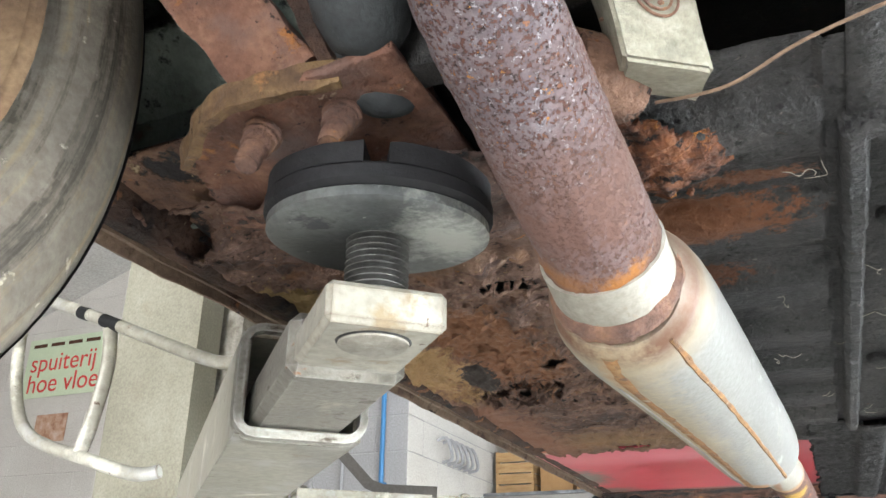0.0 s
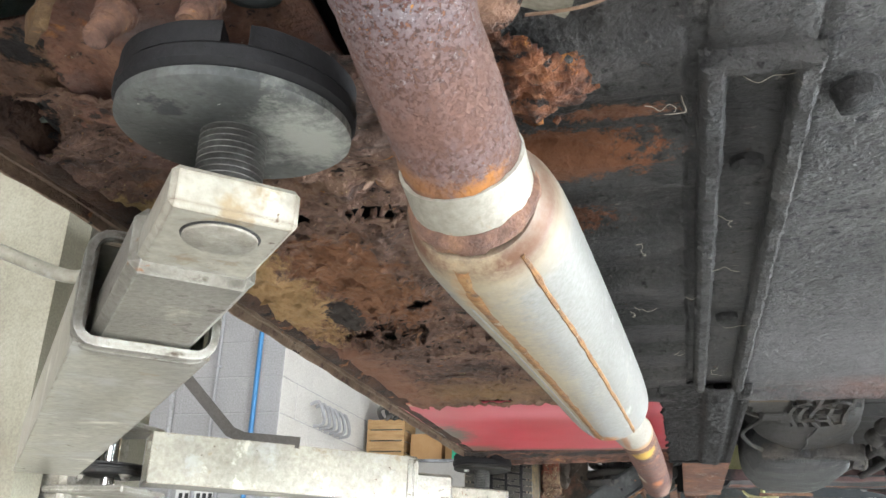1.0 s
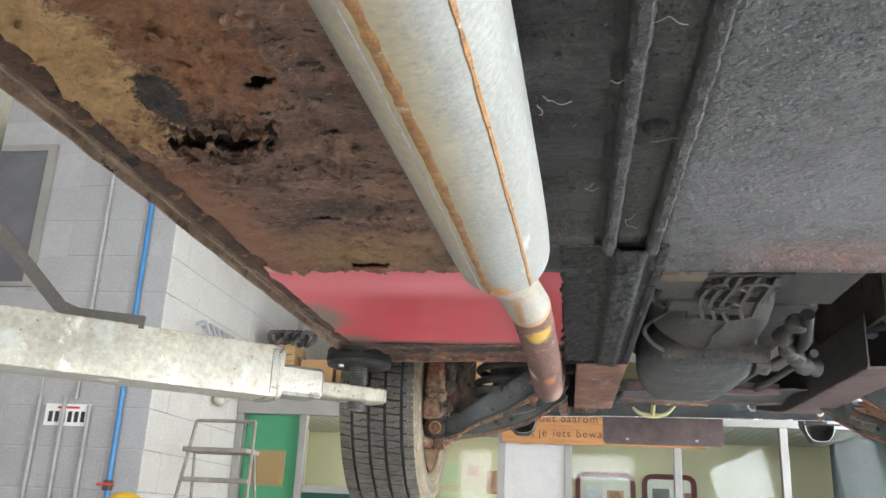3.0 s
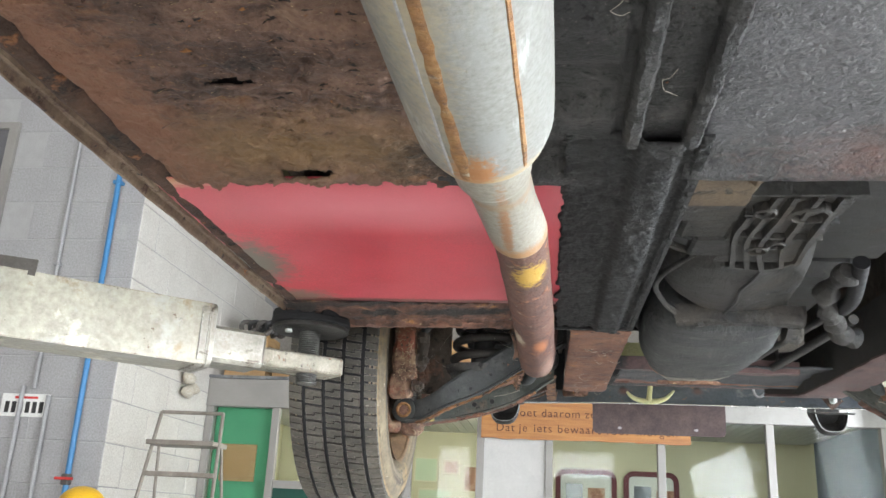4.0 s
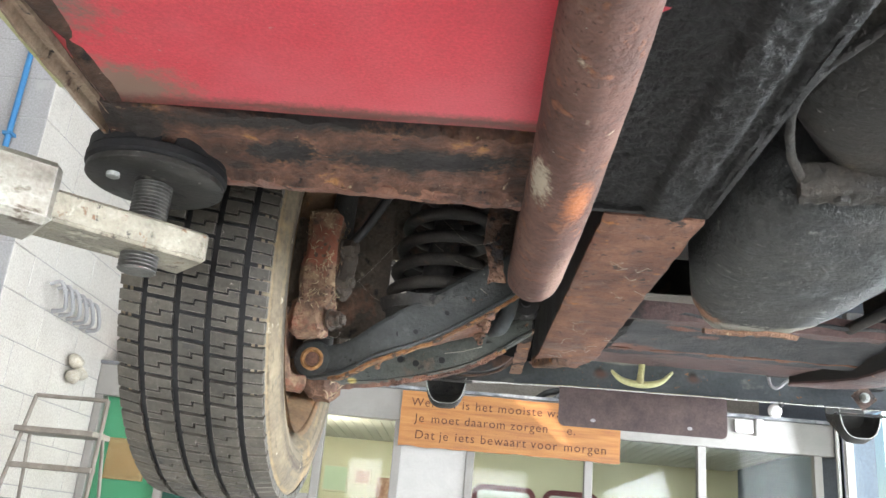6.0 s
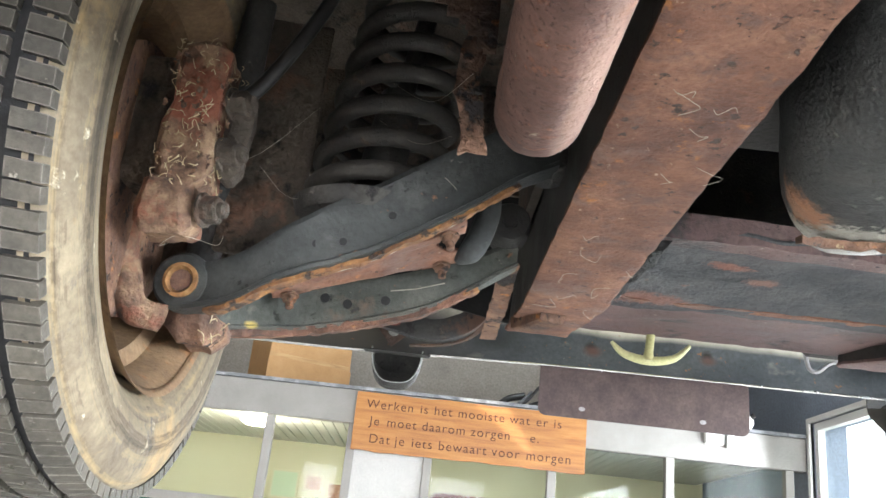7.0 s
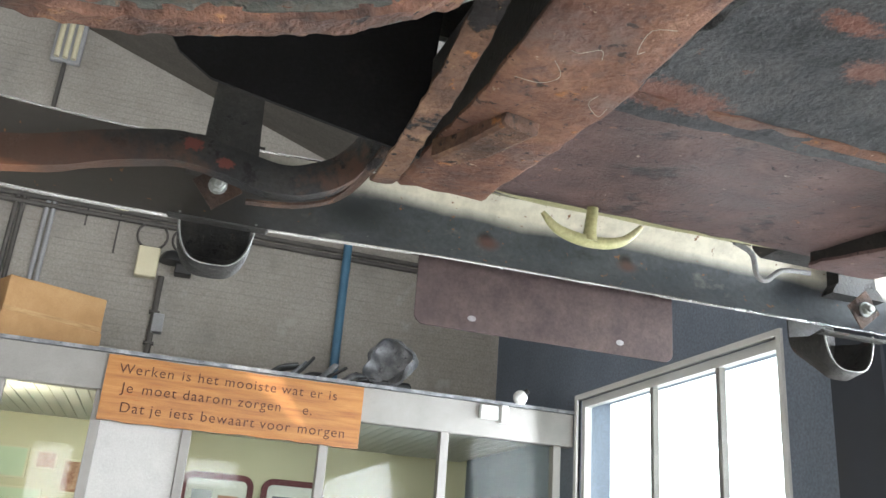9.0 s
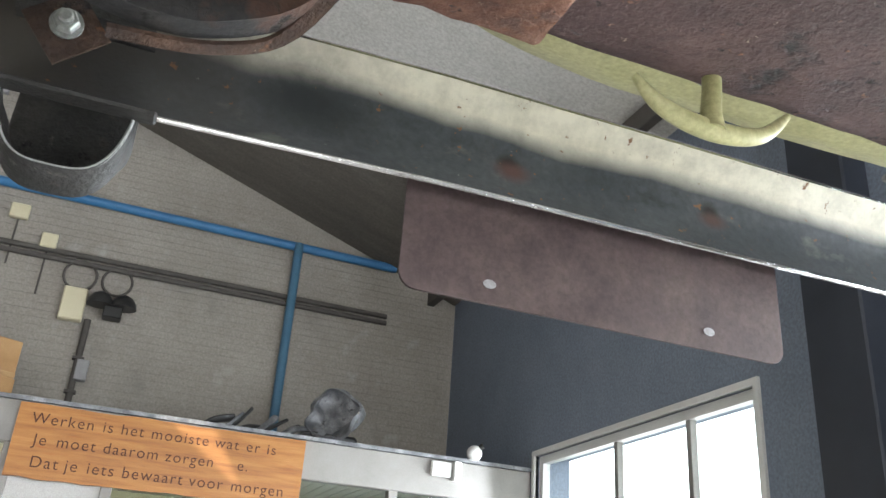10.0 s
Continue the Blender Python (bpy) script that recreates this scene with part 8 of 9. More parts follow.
def guard(name, arm, pts, r, material, label, squash=1.0):
    bm = bmesh.new()
    tube(bm, curve_points(pts, 5) if len(pts) > 2 else pts, r, 12, squash=squash)
    part(name, bm, material, arm, label, smooth=True)


guard("guard_rail", arm_a, [(-0.50, 0.72, 1.752), (-0.532, 0.72, 1.756), (-0.647, 0.72, 1.802), (-0.75, 0.72, 1.842), (-0.772, 0.72, 1.838), (-0.778, 0.72, 1.803), (-0.765, 0.72, 1.74), (-0.735, 0.72, 1.70), (-0.66, 0.72, 1.675), (-0.60, 0.72, 1.658), (-0.575, 0.725, 1.66)], 0.0062, M_ARM, "bent white tube foot guard")
for pts in ([(-0.70, 0.72, 1.8228), (-0.688, 0.72, 1.8182)], [(-0.668, 0.72, 1.8105), (-0.645, 0.72, 1.801)]):
    guard("scuff", arm_a, pts, 0.0066, M_RUBBER, "black scuffed patch on the guard")
guard("guard_bar", arm_a, [(-0.657, 0.72, 1.80), (-0.652, 0.72, 1.76), (-0.662, 0.72, 1.70), (-0.672, 0.72, 1.675)], 0.0068, M_ARM, "curved guard cross bar", 0.6)
bm = bmesh.new()
sweep(bm, [(-1.02, 1.62, 1.92), (-0.985, 1.62, 1.912), (-0.866, 1.65, 1.785), (-0.84, 1.66, 1.774), (-0.74, 1.70, 1.770)], [(-0.0025, -0.011), (0.0025, -0.011), (0.0025, 0.011), (-0.0025, 0.011)])
part("guard_strip", bm, M_DARKPIPE, arm_b, "bent flat steel guard strip")
guard("guard_bar", arm_b, [(-0.985, 1.62, 1.91), (-0.975, 1.61, 1.765)], 0.006, M_CONDUIT, "thin guard stay")
bm = bmesh.new()
lathe(bm, [(0.02, 1.692), (0.066, 1.692), (0.069, 1.695), (0.069, 1.701), (0.06, 1.703), (0.06, 1.708), (0.064, 1.71), (0.064, 1.714), (0.02, 1.716)], Matrix.Translation((-1.075, 1.59, 0)), 40)
part("locking_disc", bm, M_DARK, lift, "greasy dark locking disc", smooth=True, split=30)
bm = bmesh.new()
lathe(bm, [(0.0135, 1.66), (0.0135, 1.93), (0.016, 1.935), (0.016, 1.96)], Matrix.Translation((-1.085, 1.6, 0)), 24)
part("pivot_pin", bm, M_CHROME, lift, "bright steel pivot pin", smooth=True, split=30)
bm = bmesh.new()
lathe(bm, [(0.018, 1.70), (0.018, 2.2)], Matrix.Translation((-1.132, 1.6, 0)), 20)
part("hydraulic_hose", bm, M_RUBBER, lift, "black hydraulic hose", smooth=True)
for x, y in ((-1.02, 1.56), (-1.12, 1.56)):
    bm = bmesh.new()
    hexnut(bm, axis_matrix((x, y, 1.692), (0, 0, -1)), 0.009, 0.007, 0.005, 0.004)
    part("disc_bolt", bm, M_ARMEDGE, lift)
for z0, z1 in ((1.655, 1.668), (1.77, 1.782)):
    part("arm_yoke", boxes(((-1.15, 1.50, z0), (-0.98, 1.64, z1)), bevel=0.003), M_INNERTUBE, lift, "greasy arm yoke")

# ---- things in the workshop ----
def words_along(text, size, spacing):
    """Each word with its start along the line."""
    def width(t):
        cu = bpy.data.curves.new("text", "FONT")
        cu.body, cu.size, cu.space_character = t, size, spacing
        tmp = new("text_tmp", cu)
        bpy.context.view_layer.update()
        w = tmp.dimensions.x
        bpy.data.objects.remove(tmp)
        return w
    out, at = [], 0
    for word in text.split(" "):
        if word:
            out.append((word, width(text[:at] + word) - width(word)))
        at += len(word) + 1
    return out


sign = thing("wooden_sign", (0.28, 8.70, 2.24), "orange varnished wooden board with a lettered Dutch motto", "sign")
bm = bmesh.new()
top, low = [], []
for k in range(41):
    x = -0.655 + 1.885 * k / 40
    top.append((x, 2.695 + 0.008 * fbm(x, 0, 0, 3, 3)))
    low.append((x, 2.24 + 0.012 * fbm(x, 5, 0, 4, 3) - 0.012))
ring = top + low[::-1]
fr = [bm.verts.new((x, 8.705, z)) for x, z in ring]
bk = [bm.verts.new((x, 8.73, z)) for x, z in ring]
bm.faces.new(fr), bm.faces.new(bk[::-1])
for k in range(len(ring)):
    j = (k + 1) % len(ring)
    bm.faces.new((fr[k], bk[k], bk[j], fr[j]))
part("board", bm, M_BOARD, sign)
for text, x, z, size in (("Werken is het mooiste wat er is", -0.57, 2.57, 0.102), ("Je moet daarom zorgen    e.", -0.53, 2.435, 0.102), ("Dat je iets bewaart voor morgen", -0.52, 2.295, 0.104)):
    for word, at in words_along(text, size, 1.16):
        lettering(word, size, Matrix.Translation((x + at, 8.7035, z)) @ pose(0, 0, 0, 90, 0, 0), M_INK, sign, 0.001, 1.16, thin=-0.0004)

box_a = thing("cardboard_box", (-1.25, 9.3, 2.74), "closed brown cardboard box on the office roof", "box")
part("carton", boxes(((-1.72, 9.05, 2.742), (-0.76, 9.6, 3.22)), bevel=0.006, m=Matrix.Translation((-1.24, 9.3, 0)) @ Matrix.Rotation(radians(28), 4, "Z") @ Matrix.Diagonal((0.78, 1.0, 1, 1)) @ Matrix.Translation((1.24, -9.3, 0))), M_CARD, box_a)

BM = Matrix.Translation((-1.24, 9.3, 0)) @ Matrix.Rotation(radians(28), 4, "Z") @ Matrix.Diagonal((0.78, 1.0, 1, 1)) @ Matrix.Translation((1.24, -9.3, 0))
part("tape", boxes(((-1.722, 9.048, 2.955), (-0.758, 9.052, 2.99)), m=BM), M_WOOD, box_a, "brown tape band")
part("flap", boxes(((-1.73, 9.04, 2.745), (-0.75, 9.049, 2.945)), bevel=0.002, m=BM), M_CARD, box_a, "folded lower flap")
part("flap", boxes(((-0.759, 9.045, 2.745), (-0.75, 9.6, 2.945)), bevel=0.002, m=BM), M_CARD, box_a, "folded lower flap")

lamp = thing("wall_floodlight", (2.33, 8.72, 2.6), "small white floodlight on the office head rail", "floodlight")
part("lamp_body", boxes(((2.2, 8.69, 2.58), (2.36, 8.738, 2.69)), bevel=0.008), M_WHITEPLASTIC, lamp)
part("lamp_bracket", boxes(((2.37, 8.66, 2.56), (2.43, 8.738, 2.70)), bevel=0.006), M_WHITEPLASTIC, lamp)
cam_ball = thing("dome_camera", (2.56, 8.72, 2.72), "small white dome camera on the office roof edge", "camera")
bm = bmesh.new()
bmesh.ops.create_uvsphere(bm, u_segments=20, v_segments=12, radius=0.06, matrix=Matrix.Translation((2.55, 8.72, 2.79)))
tube(bm, [(2.55, 8.72, 2.735), (2.55, 8.72, 2.75)], 0.04, 16)
part("housing", bm, M_WHITEPLASTIC, cam_ball, smooth=True)
bm = bmesh.new()
lathe(bm, [(0.022, 0), (0.022, 0.03), (0.018, 0.032)], axis_matrix((2.58, 8.69, 2.83), (0.7, -0.5, 0.5)), 16)
part("lens", bm, M_BLACKPLASTIC, cam_ball, smooth=True)


def pipe_run(name, pts, r, material, label, clips=()):
    bm = bmesh.new()
    tube(bm, pts, r, 12)
    for p in clips:
        box(bm, (p[0] - r * 1.6, p[1] - r * 1.3, p[2] - 0.012), (p[0] + r * 1.6, p[1] + r * 2.2, p[2] + 0.012))
    return part(name, bm, material, smooth=True, label=label, category="pipe", kind="structure")


pipe_run("trim", [(-3.0, 10.56, 5.02), (2.35, 10.56, 4.97)], 0.045, M_BLUEPIPE, "blue painted compressed air main on the gable")
pipe_run("trim", [(1.3, 10.53, 5.0), (1.3, 10.53, 2.72)], 0.045, M_TEALPIPE, "dull blue painted down pipe on the gable")
for z in (4.45, 4.38):
    pipe_run("trim", [(-3.0, 10.57, z), (2.3, 10.57, z - 0.02)], 0.025, M_DARKPIPE, "dark old pipe along the gable")
pipe_run("trim", [(-0.47, 10.58, 3.86), (-0.47, 10.58, 2.72)], 0.03, M_DARKPIPE, "dark conduit on the gable", [(-0.47, 10.58, 3.5), (-0.47, 10.58, 3.2)])
for x in (-1.55, -1.61, -1.82, -1.88):
    pipe_run("trim", [(x, 10.58, 5.2), (x, 10.58, 2.75)], 0.022, M_CONDUIT if x > -1.7 else M_DARKPIPE, "thin conduit on the gable")
pipe_run("trim", [(-3.57, 6.86, 1.2), (-3.57, 6.86, 5.55)], 0.022, M_BLUEPIPE, "blue painted air pipe on the block wall", [(-3.57, 6.86, 2.6), (-3.57, 6.86, 4.0)])
pipe_run("trim", [(-9.5, 6.86, 5.57), (-3.57, 6.86, 5.55)], 0.03, M_BLUEPIPE, "blue painted air pipe high on the block wall")
pipe_run("trim", [(-3.97, 6.87, 2.3), (-3.98, 6.87, 6.0)], 0.016, M_CONDUIT, "grey conduit on the block wall", [(-3.975, 6.87, 3.3)])
for x, z in ((-4.28, 2.32), (-4.06, 2.32), (-3.84, 2.25)):
    pipe_run("trim", [(x, 6.87, 1.0), (x, 6.87, z)], 0.018, M_CONDUIT, "grey conduit on the block wall")

alarm = thing("alarm_box", (-0.55, 10.55, 3.7), "cream junction box with a black bell on the gable", "alarm")
part("cream_box", boxes(((-0.72, 10.5, 3.82), (-0.52, 10.6, 4.12)), bevel=0.01), M_CREAMPLASTIC, alarm)
for x in (-0.40, -0.20):
    bm = bmesh.new()
    lathe(bm, [(0.115, 0), (0.11, 0.04), (0.08, 0.09), (0.03, 0.12)], axis_matrix((x, 10.46, 3.98), (0, 0, 1)), 24)
    part("bell", bm, M_BLACKPLASTIC, alarm, "black bell", smooth=True)
part("bell_base", boxes(((-0.36, 10.44, 3.88), (-0.2, 10.58, 3.985)), bevel=0.01), M_BLACKPLASTIC, alarm)
part("switch", boxes(((-0.47, 10.5, 3.3), (-0.37, 10.6, 3.48)), bevel=0.006), M_CONDUIT, alarm, "small grey switch")
for x, r in ((-0.62, 0.14), (-0.30, 0.13)):
    bm = bmesh.new()
    tube(bm, [(x + r * math.cos(a), 10.56, 4.25 + r * math.sin(a)) for a in [2 * math.pi * k / 24 for k in range(25)]], 0.012, 8)
    part("cable_loop", bm, M_DARKPIPE, alarm, smooth=True)

# strip lamps under the roof
for x, y0 in ((-1.33, 7.0), (-1.33, 3.0), (-1.33, -1.0)):
    st = thing("strip_lamp", (x, y0 + 0.75, 5.9), "white ceiling strip lamp with two tubes", "lamp", group="ceiling strip lamps")
    part("lamp_tray", boxes(((x - 0.09, y0, 5.93), (x + 0.09, y0 + 1.55, 5.98)), bevel=0.01), M_WHITEPLASTIC, st)
    for dx in (-0.045, 0.045):
        bm = bmesh.new()
        tube(bm, [(x + dx, y0 + 0.04, 5.905), (x + dx, y0 + 1.51, 5.905)], 0.014, 12)
        part("lamp_tube", bm, M_TUBE, st, smooth=True)
    for y in (y0 + 0.2, y0 + 1.35):
        bm = bmesh.new()
        tube(bm, [(x, y, 5.97), (x, y, 6.35)], 0.008, 8)
        part("lamp_stay", bm, M_CONDUIT, st)

# unlit fixture and small boxes high on the gable
fixture = thing("wall_lamp", (-1.78, 10.5, 5.9), "unlit cream strip lamp fixed upright on the gable", "lamp")
part("lamp_tray", boxes(((-1.92, 10.54, 5.9), (-1.64, 10.6, 6.45)), bevel=0.008), M_CONDUIT, fixture)
for x in (-1.86, -1.78, -1.70):
    bm = bmesh.new()
    tube(bm, [(x, 10.515, 5.93), (x, 10.515, 6.42)], 0.026, 12)
    part("lamp_tube", bm, M_CREAMPLASTIC, fixture, smooth=True)
part("stem", boxes(((-1.80, 10.56, 5.3), (-1.76, 10.6, 5.9)), bevel=0.004), M_DARKPIPE, fixture)
for x, z, w in ((-1.25, 4.75, 0.16), (-0.95, 4.52, 0.14)):
    jb = thing("junction_box", (x, 10.56, z), "small cream junction box on the gable", "junction box", group="gable junction boxes")
    part("box", boxes(((x - w / 2, 10.54, z - 0.07), (x + w / 2, 10.6, z + 0.07)), bevel=0.008), M_CREAMPLASTIC, jb)
    part("cable", boxes(((x - 0.008, 10.585, z - 0.5), (x + 0.008, 10.6, z - 0.07))), M_DARKPIPE, jb)

# car parts on the office roof
mirror_heap = thing("car_part", (1.15, 9.2, 2.74), "dark and silver car parts heaped on the office roof", "car part")
bm = bmesh.new()
lathe(bm, [(0.16, 0), (0.2, 0.05), (0.22, 0.14), (0.2, 0.16), (0.18, 0.1), (0.12, 0.06)], axis_matrix((1.58, 9.2, 2.97), (-0.5, -0.8, 0.25)), 28)
bmesh.ops.subdivide_edges(bm, edges=bm.edges[:], cuts=1, use_grid_fill=True)
roughen(bm, 0.06, 7)
part("lamp_housing", bm, M_SILVER, mirror_heap, "silver headlamp housing", smooth=True)
bm = boxes(((1.45, 9.1, 2.742), (1.72, 9.35, 2.86)), bevel=0.02)
part("housing_foot", bm, M_BLACKPLASTIC, mirror_heap)
scrap = thing("car_part", (0.8, 9.2, 2.74), "dark bent car trim pieces on the office roof", "car part")
rng = random.Random(5)
for k in range(9):
    bm = bmesh.new()
    x = 0.62 + 0.085 * k
    a = rng.uniform(-0.6, 0.9)
    tube(bm, curve_points([(x - 0.1, 9.15 + rng.uniform(-0.1, 0.1), 2.77), (x, 9.15, 2.80 + rng.uniform(0, 0.06)), (x + 0.14 * math.cos(a), 9.2, 2.82 + 0.22 * abs(math.sin(a)))], 5), rng.uniform(0.02, 0.045), 10, squash=0.6)
    part("trim_piece", bm, M_SILVER if k % 3 == 1 else M_BLACKPLASTIC, scrap, smooth=True)

# crates above the green window
crate = thing("wooden_crate", (-3.0, 9.1, 2.74), "brown wooden crate on the office roof", "crate")
for z in (2.745, 2.86, 2.975, 3.09):
    part("slat", boxes(((-3.28, 8.95, z), (-2.86, 8.965, z + 0.1))), M_WOOD, crate)
    part("slat", boxes(((-2.875, 8.965, z), (-2.86, 9.35, z + 0.1))), M_WOOD, crate)
for x in (-3.28, -2.89):
    part("corner_post", boxes(((x, 8.966, 2.745), (x + 0.03, 8.996, 3.2))), M_WOOD, crate)
for x0, y0, w, h, lab in ((-2.80, 9.0, 0.35, 0.3, "open brown cardboard box on the office roof"), (-2.40, 8.95, 0.22, 0.2, "small brown cardboard box on the office roof")):
    b = thing("cardboard_box", (x0, y0, 2.74), lab, "box")
    part("carton", boxes(((x0, y0, 2.742), (x0 + w, y0 + 0.35, 2.742 + h)), bevel=0.005), M_CARD, b)
rolls = thing("hose_roll", (-3.2, 8.85, 3.2), "dark bundle of hoses on a crate", "hose")
for k in range(5):
    bm = bmesh.new()
    tube(bm, [(-3.1 + 0.09 * k + 0.07 * math.cos(a), 9.0 + 0.05 * math.sin(a * 2), 3.26 + 0.07 * math.sin(a)) for a in [2 * math.pi * q / 20 for q in range(21)]], 0.025, 8)
    part("coil", bm, M_BLACKPLASTIC if k % 2 else M_DARKPIPE, rolls, smooth=True)
exit_box = thing("green_box", (-2.35, 8.9, 2.74), "small green and white carton on the office roof", "carton")
part("carton", boxes(((-2.28, 8.76, 2.745), (-2.12, 8.86, 2.86)), bevel=0.004), M_SIGNGREEN, exit_box)

# hose rack on the white wall
rack = thing("pipe_rack", (-3.33, 8.0, 2.9), "thin grey coiled pipes hung on the white wall", "pipe coil")
for k in range(6):
    bm = bmesh.new()
    y = 7.45 + 0.13 * k
    tube(bm, curve_points([(-3.30, y, 3.06), (-3.22, y, 3.08), (-3.18, y + 0.02, 3.0), (-3.2, y + 0.1, 2.9), (-3.3, y + 0.12, 2.88)], 5), 0.016, 8)
    part("pipe_bend", bm, M_CONDUIT, rack, smooth=True)

gloves = thing("work_gloves", (-3.3, 8.2, 2.5), "pale work gloves hung on the white wall", "gloves")
for y, z in ((8.1, 2.6), (8.22, 2.52), (8.1, 2.48)):
    bm = bmesh.new()
    bmesh.ops.create_uvsphere(bm, u_segments=14, v_segments=9, radius=0.07, matrix=Matrix.Translation((-3.27, y, z)) @ Matrix.Diagonal((0.8, 1.1, 0.8, 1)))
    roughen(bm, 0.02, 12)
    part("glove", bm, M_FIBRE, gloves, smooth=True)

# step ladder
ladder = thing("step_ladder", (-2.75, 6.75, 0), "worn grey metal step ladder with flat treads", "step ladder")
for x in (-2.93, -2.45):
    s = 1 if x < -2.7 else -1
    bm = bmesh.new()
    tube(bm, [(x - 0.14 * s, 6.45, 0), (x, 6.9, 2.16)], 0.014, 10)
    part("front_stile", bm, M_LADDER, ladder, smooth=True)
    bm = bmesh.new()
    tube(bm, [(x - 0.1 * s, 7.35, 0), (x, 6.93, 1.95)], 0.012, 10)
    part("rear_leg", bm, M_LADDER, ladder, smooth=True)
bm = bmesh.new()
tube(bm, [(-2.93, 6.9, 2.16), (-2.45, 6.9, 2.16)], 0.014, 10)
part("top_bar", bm, M_LADDER, ladder, smooth=True)
for k, z in enumerate((1.93, 1.71, 1.49, 1.26, 1.03, 0.8, 0.57, 0.34)):
    y = 6.9 - (2.16 - z) / 2.16 * 0.45
    e = (2.16 - z) / 2.16 * 0.14
    part("tread", boxes(((-2.93 - e, y - 0.03 - 0.09 * (k == 0), z - 0.02), (-2.45 + e, y + 0.05 + 0.12 * (k == 0), z + 0.015)), bevel=0.004), M_LADDER, ladder)

# wall plate with its marks as plain bars, posters
wp = thing("wall_plate", (-4.03, 6.88, 2.08), "white registration plate screwed to the block wall", "plate")
part("plate", boxes(((-4.225, 6.883, 2.085), (-3.83, 6.889, 2.26)), bevel=0.002), M_WHITEPLASTIC, wp)
for k in range(6):
    part("mark", boxes(((-4.19 + 0.056 * k, 6.8805, 2.115), (-4.155 + 0.056 * k, 6.8825, 2.20))), M_BLACKPLASTIC, wp, "plain dark bar")
part("mark", boxes(((-4.12, 6.8805, 2.222), (-3.93, 6.8825, 2.24))), M_REDINK, wp, "plain red bar")

poster = thing("poster", (-7.5, 6.88, 3.7), "pale green notice with red lettering on the block wall", "poster")
part("sheet", boxes(((-8.17, 6.884, 3.72), (-6.95, 6.89, 4.40))), M_POSTER, poster)
lettering("spuiterij", 0.30, Matrix.Translation((-8.1, 6.882, 4.02)) @ pose(0, 0, 0, 90, 0, 0), M_REDINK, poster, 0.001)
lettering("hoe vloet", 0.30, Matrix.Translation((-8.1, 6.882, 3.78)) @ pose(0, 0, 0, 90, 0, 0), M_REDINK, poster, 0.001)
for k in range(4):
    part("mark", boxes(((-8.1 + 0.26 * k, 6.881, 4.30), (-7.9 + 0.26 * k, 6.883, 4.34))), M_INK, poster)
photo = thing("photo_print", (-7.6, 6.88, 3.2), "small brown photo print on the block wall", "photo")
part("sheet", boxes(((-7.85, 6.884, 3.22), (-7.4, 6.89, 3.52))), M_BROWNPRINT, photo)

# window high in the block wall
wdark = thing("window_3", (-5.0, 6.9, 3.24), "grey framed dark window high in the block wall", kind="structure")
part("pane", boxes(((-5.9, 6.885, 3.28), (-4.64, 6.892, 4.5))), M_DARKGLASS, wdark)
part("window_frame", boxes(((-4.64, 6.86, 3.24), (-4.56, 6.90, 4.56)), ((-5.98, 6.86, 3.24), (-5.9, 6.90, 4.56)), ((-5.9, 6.86, 4.5), (-4.64, 6.90, 4.56)), ((-5.9, 6.86, 3.24), (-4.64, 6.90, 3.28))), M_FRAME, wdark)

valve = thing("air_valve", (-3.57, 6.8, 1.6), "small red handled air valve on the blue pipe", "valve")
part("handle", boxes(((-3.64, 6.80, 1.635), (-3.5, 6.82, 1.655)), bevel=0.003), M_REDVALVE, valve)
part("valve_body", boxes(((-3.6, 6.82, 1.6), (-3.54, 6.88, 1.68)), bevel=0.008), M_DARKPIPE, valve)
helmet = thing("helmet", (-3.1, 6.3, 1.3), "yellow plastic helmet on a stand", "helmet")
bm = bmesh.new()
bmesh.ops.create_uvsphere(bm, u_segments=24, v_segments=14, radius=0.15, matrix=Matrix.Translation((-3.12, 6.3, 1.46)) @ Matrix.Diagonal((1, 1.1, 0.85, 1)))
part("shell", bm, M_YELLOWPLASTIC, helmet, smooth=True)
bm = bmesh.new()
tube(bm, [(-3.12, 6.3, 0), (-3.12, 6.3, 1.4)], 0.02, 10)
part("stand", bm, M_CONDUIT, helmet)

# office contents
shade = thing("round_lamp", (-1.6, 9.6, 2.5), "round white opal office ceiling lamp", "lamp")
bm = bmesh.new()
lathe(bm, [(0.14, 2.529), (0.16, 2.5), (0.15, 2.45), (0.1, 2.42), (0.0, 2.415)], Matrix.Translation((-1.55, 9.4, 0)), 28)
part("shade", bm, M_LAMPSHADE, shade, smooth=True)
for k, (x, z, w, h) in enumerate(((-1.66, 1.92, 0.3, 0.3), (-1.3, 2.02, 0.2, 0.18), (-1.05, 1.82, 0.26, 0.32), (-1.6, 1.55, 0.42, 0.3), (-1.1, 1.45, 0.24, 0.28), (-1.65, 1.2, 0.36, 0.28))):
    pic = thing("picture", (x, 11.38, z), "small brown print on the office wall" if k % 2 else "small pale green print on the office wall", "picture", group="office pictures")
    part("frame", boxes(((x, 11.37, z), (x + w, 11.395, z + h)), bevel=0.003), M_CREAMPLASTIC, pic)
    part("print", boxes(((x + 0.02, 11.366, z + 0.02), (x + w - 0.02, 11.369, z + h - 0.02))), M_BROWNPRINT if k % 3 else M_POSTER, pic)


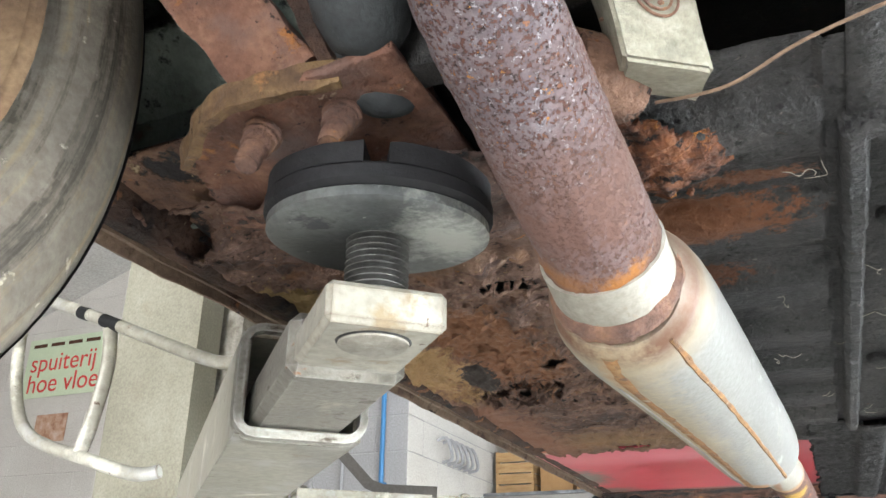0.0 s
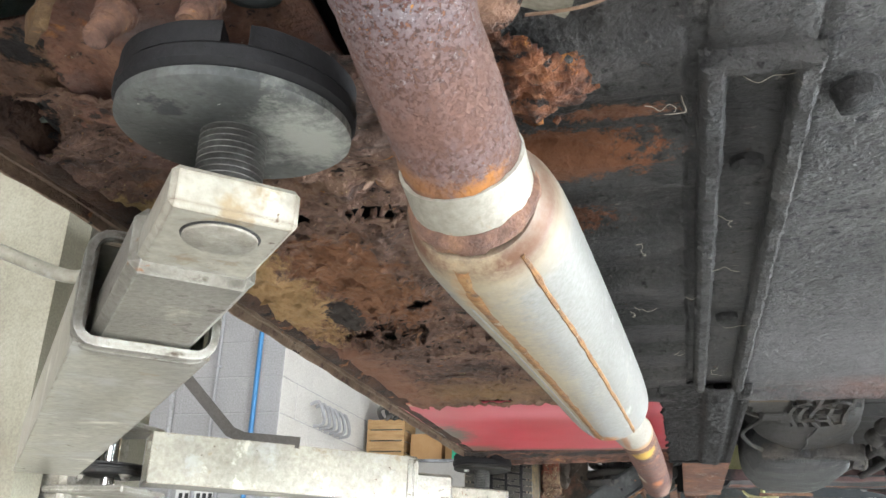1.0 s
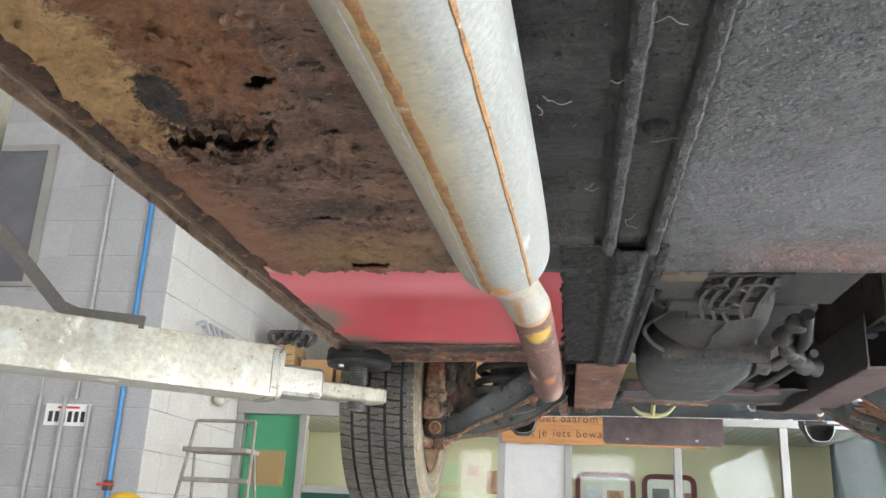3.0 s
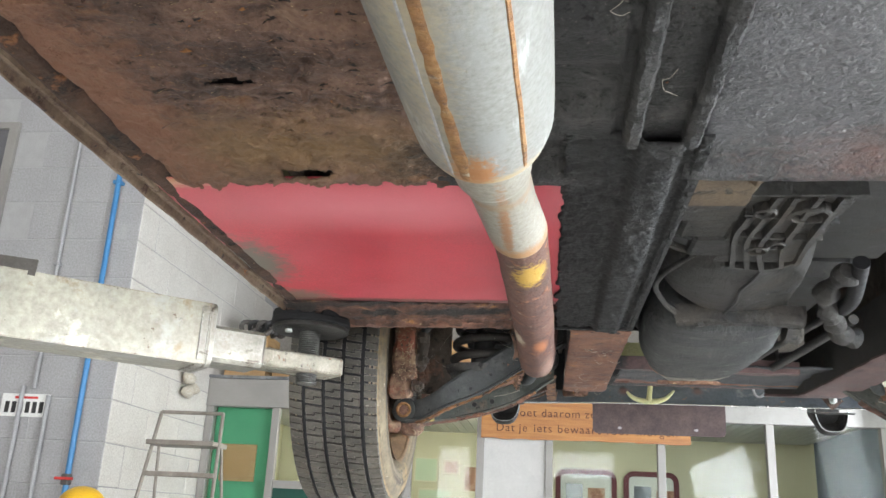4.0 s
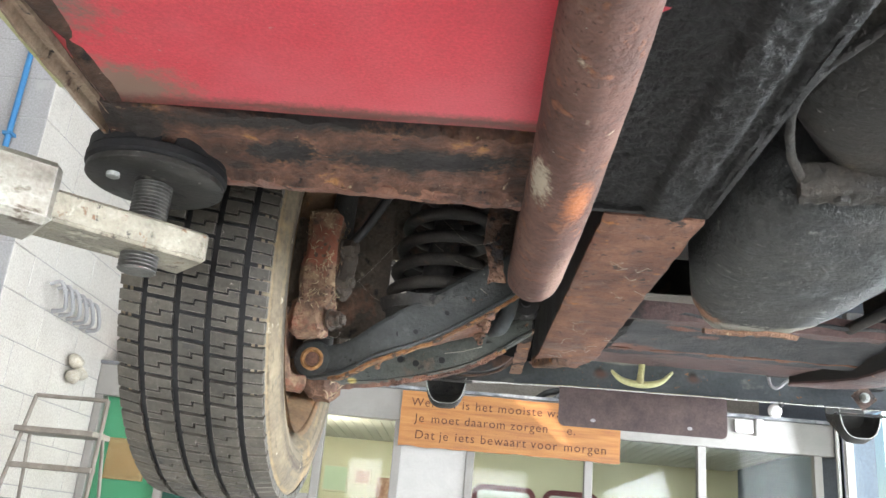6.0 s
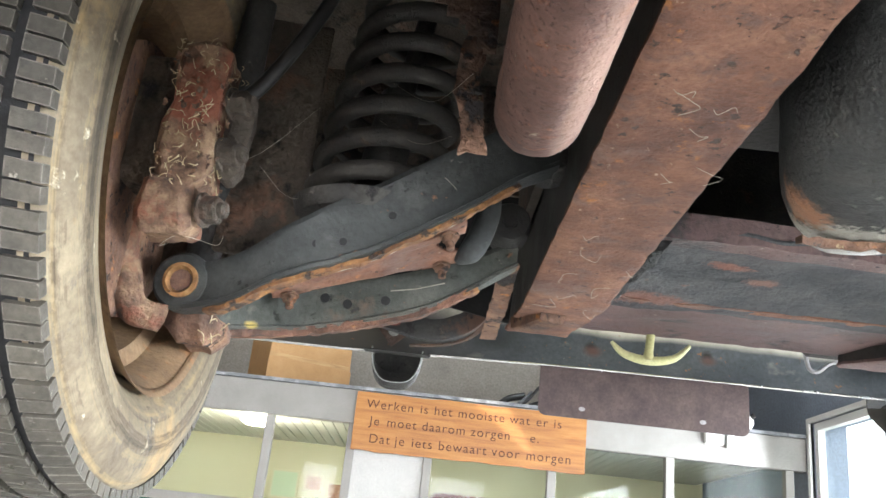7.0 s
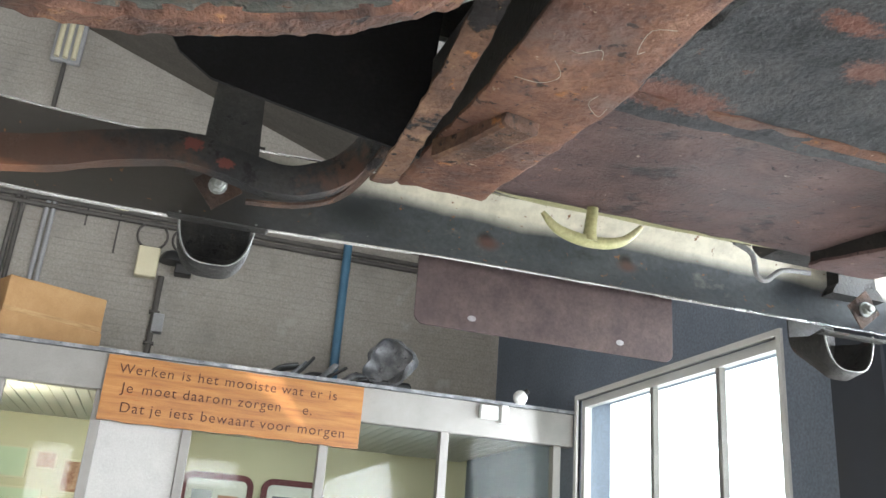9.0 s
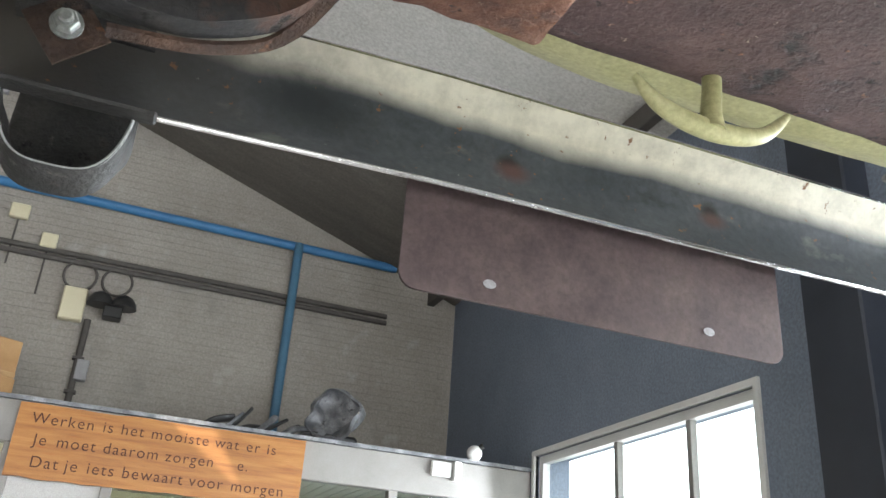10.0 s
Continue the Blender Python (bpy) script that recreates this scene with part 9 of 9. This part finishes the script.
def rounded_frame(x0, x1, z0, z1, y, r=0.12, t=0.06):
    """A band round a rounded rectangle."""
    bm = bmesh.new()

    def ring(d, yy):
        pts = []
        for cx, cz, a0 in ((x1 - r, z1 - r, 0), (x0 + r, z1 - r, 90), (x0 + r, z0 + r, 180), (x1 - r, z0 + r, 270)):
            pts += [bm.verts.new((cx + (r - d) * math.cos(radians(a0 + 15 * q)), yy, cz + (r - d) * math.sin(radians(a0 + 15 * q)))) for q in range(7)]
        return pts
    rings = [ring(0, y), ring(t, y), ring(t, y + 0.04), ring(0, y + 0.04)]
    for q in range(4):
        a, b = rings[q], rings[(q + 1) % 4]
        for k in range(len(a)):
            bm.faces.new((a[k], a[(k + 1) % len(a)], b[(k + 1) % len(a)], b[k]))
    return bm


M_MAROON = surface("maroon_frame_paint", [(0.3, (0.13, 0.035, 0.04)), (0.7, (0.18, 0.055, 0.06))], 4, bump=0.05)
for x0, x1 in ((0.06, 0.78), (0.86, 1.5)):
    wf = thing("display_frame", (x0, 11.35, 1.4), "maroon rounded frame with prints on the office back wall", "frame", group="maroon frames")
    part("frame", rounded_frame(x0, x1, 1.4, 2.15, 11.352), M_MAROON, wf)
    part("backing", boxes(((x0 + 0.05, 11.38, 1.45), (x1 - 0.05, 11.395, 2.1))), M_SLAT, wf, "pale backing sheet")
    for q in range(2):
        xx = x0 + 0.12 + 0.26 * q
        part("print", boxes(((xx, 11.374, 1.72 - 0.1 * q), (xx + 0.2, 11.379, 1.98 - 0.04 * q))), M_BROWNPRINT if q else M_DARKGLASS, wf)
gpic = thing("picture", (-3.0, 8.94, 1.7), "brown framed picture on the green wall", "picture")
part("frame", boxes(((-3.2, 8.925, 1.75), (-2.85, 8.948, 2.1)), bevel=0.004), M_WOOD, gpic)
part("print", boxes(((-3.16, 8.92, 1.79), (-2.89, 8.924, 2.06))), M_CARD, gpic)
cab = thing("cabinet", (0.6, 11.2, 0), "dark wooden office cabinet with glass doors", "cabinet")
part("cabinet_body", boxes(((0.15, 11.0, 0), (1.5, 11.35, 1.3)), bevel=0.006), M_WOOD, cab)
for x in (0.2, 0.85):
    part("door", boxes(((x, 10.98, 0.6), (x + 0.6, 10.998, 1.25)), bevel=0.004), M_DARKGLASS, cab)

# ---- blocks of the workshop walls ----
def block_mesh(name, sx, sy, sz, material):
    bm = boxes(((-sx / 2, -sy / 2, -sz / 2), (sx / 2, sy / 2, sz / 2)), bevel=0.004)
    me = bpy.data.meshes.new(name)
    bm.to_mesh(me)
    bm.free()
    me.materials.append(material)
    return me


def lay(me, at, parent):
    ob = new("block", me)
    ob.parent = parent
    ob.location = Vector(at) - ORG[parent]


grey_block = block_mesh("grey_block", 0.633, 0.05, 0.313, M_BLOCK)
# whiter blocks that carry the stronger light on the far stretch
lit_long = block_mesh("lit_long_block", 0.633, 0.05, 0.313, M_BLOCKWHITE)
white_block = block_mesh("white_block", 0.05, 0.633, 0.313, M_BLOCKWHITE)
white_half = block_mesh("white_half_block", 0.05, 0.31, 0.31, M_BLOCKWHITE)
for c in range(4, 17):
    z = 0.16 + 0.32 * c
    for k in range(8 if c < 9 else 10):
        x = -3.66 - 0.64 * k - (0.32 if c % 2 else 0)
        if z > 3.1 and z < 4.7 and -6.2 < x < -4.3:
            continue
        lay(lit_long if x < -5.5 else grey_block, (x, 6.925, z), wall_block)
    if c % 2:
        lay(block_mesh("grey_half_block", 0.31, 0.05, 0.31, M_BLOCK), (-3.50, 6.925, z), wall_block)
    if c % 2:
        lay(white_half, (-3.365, 7.06, z), wall_return)
    for k in range(5):
        lay(white_block, (-3.365, 7.22 + 0.64 * k + (0.32 if c % 2 else 0), z), wall_return)
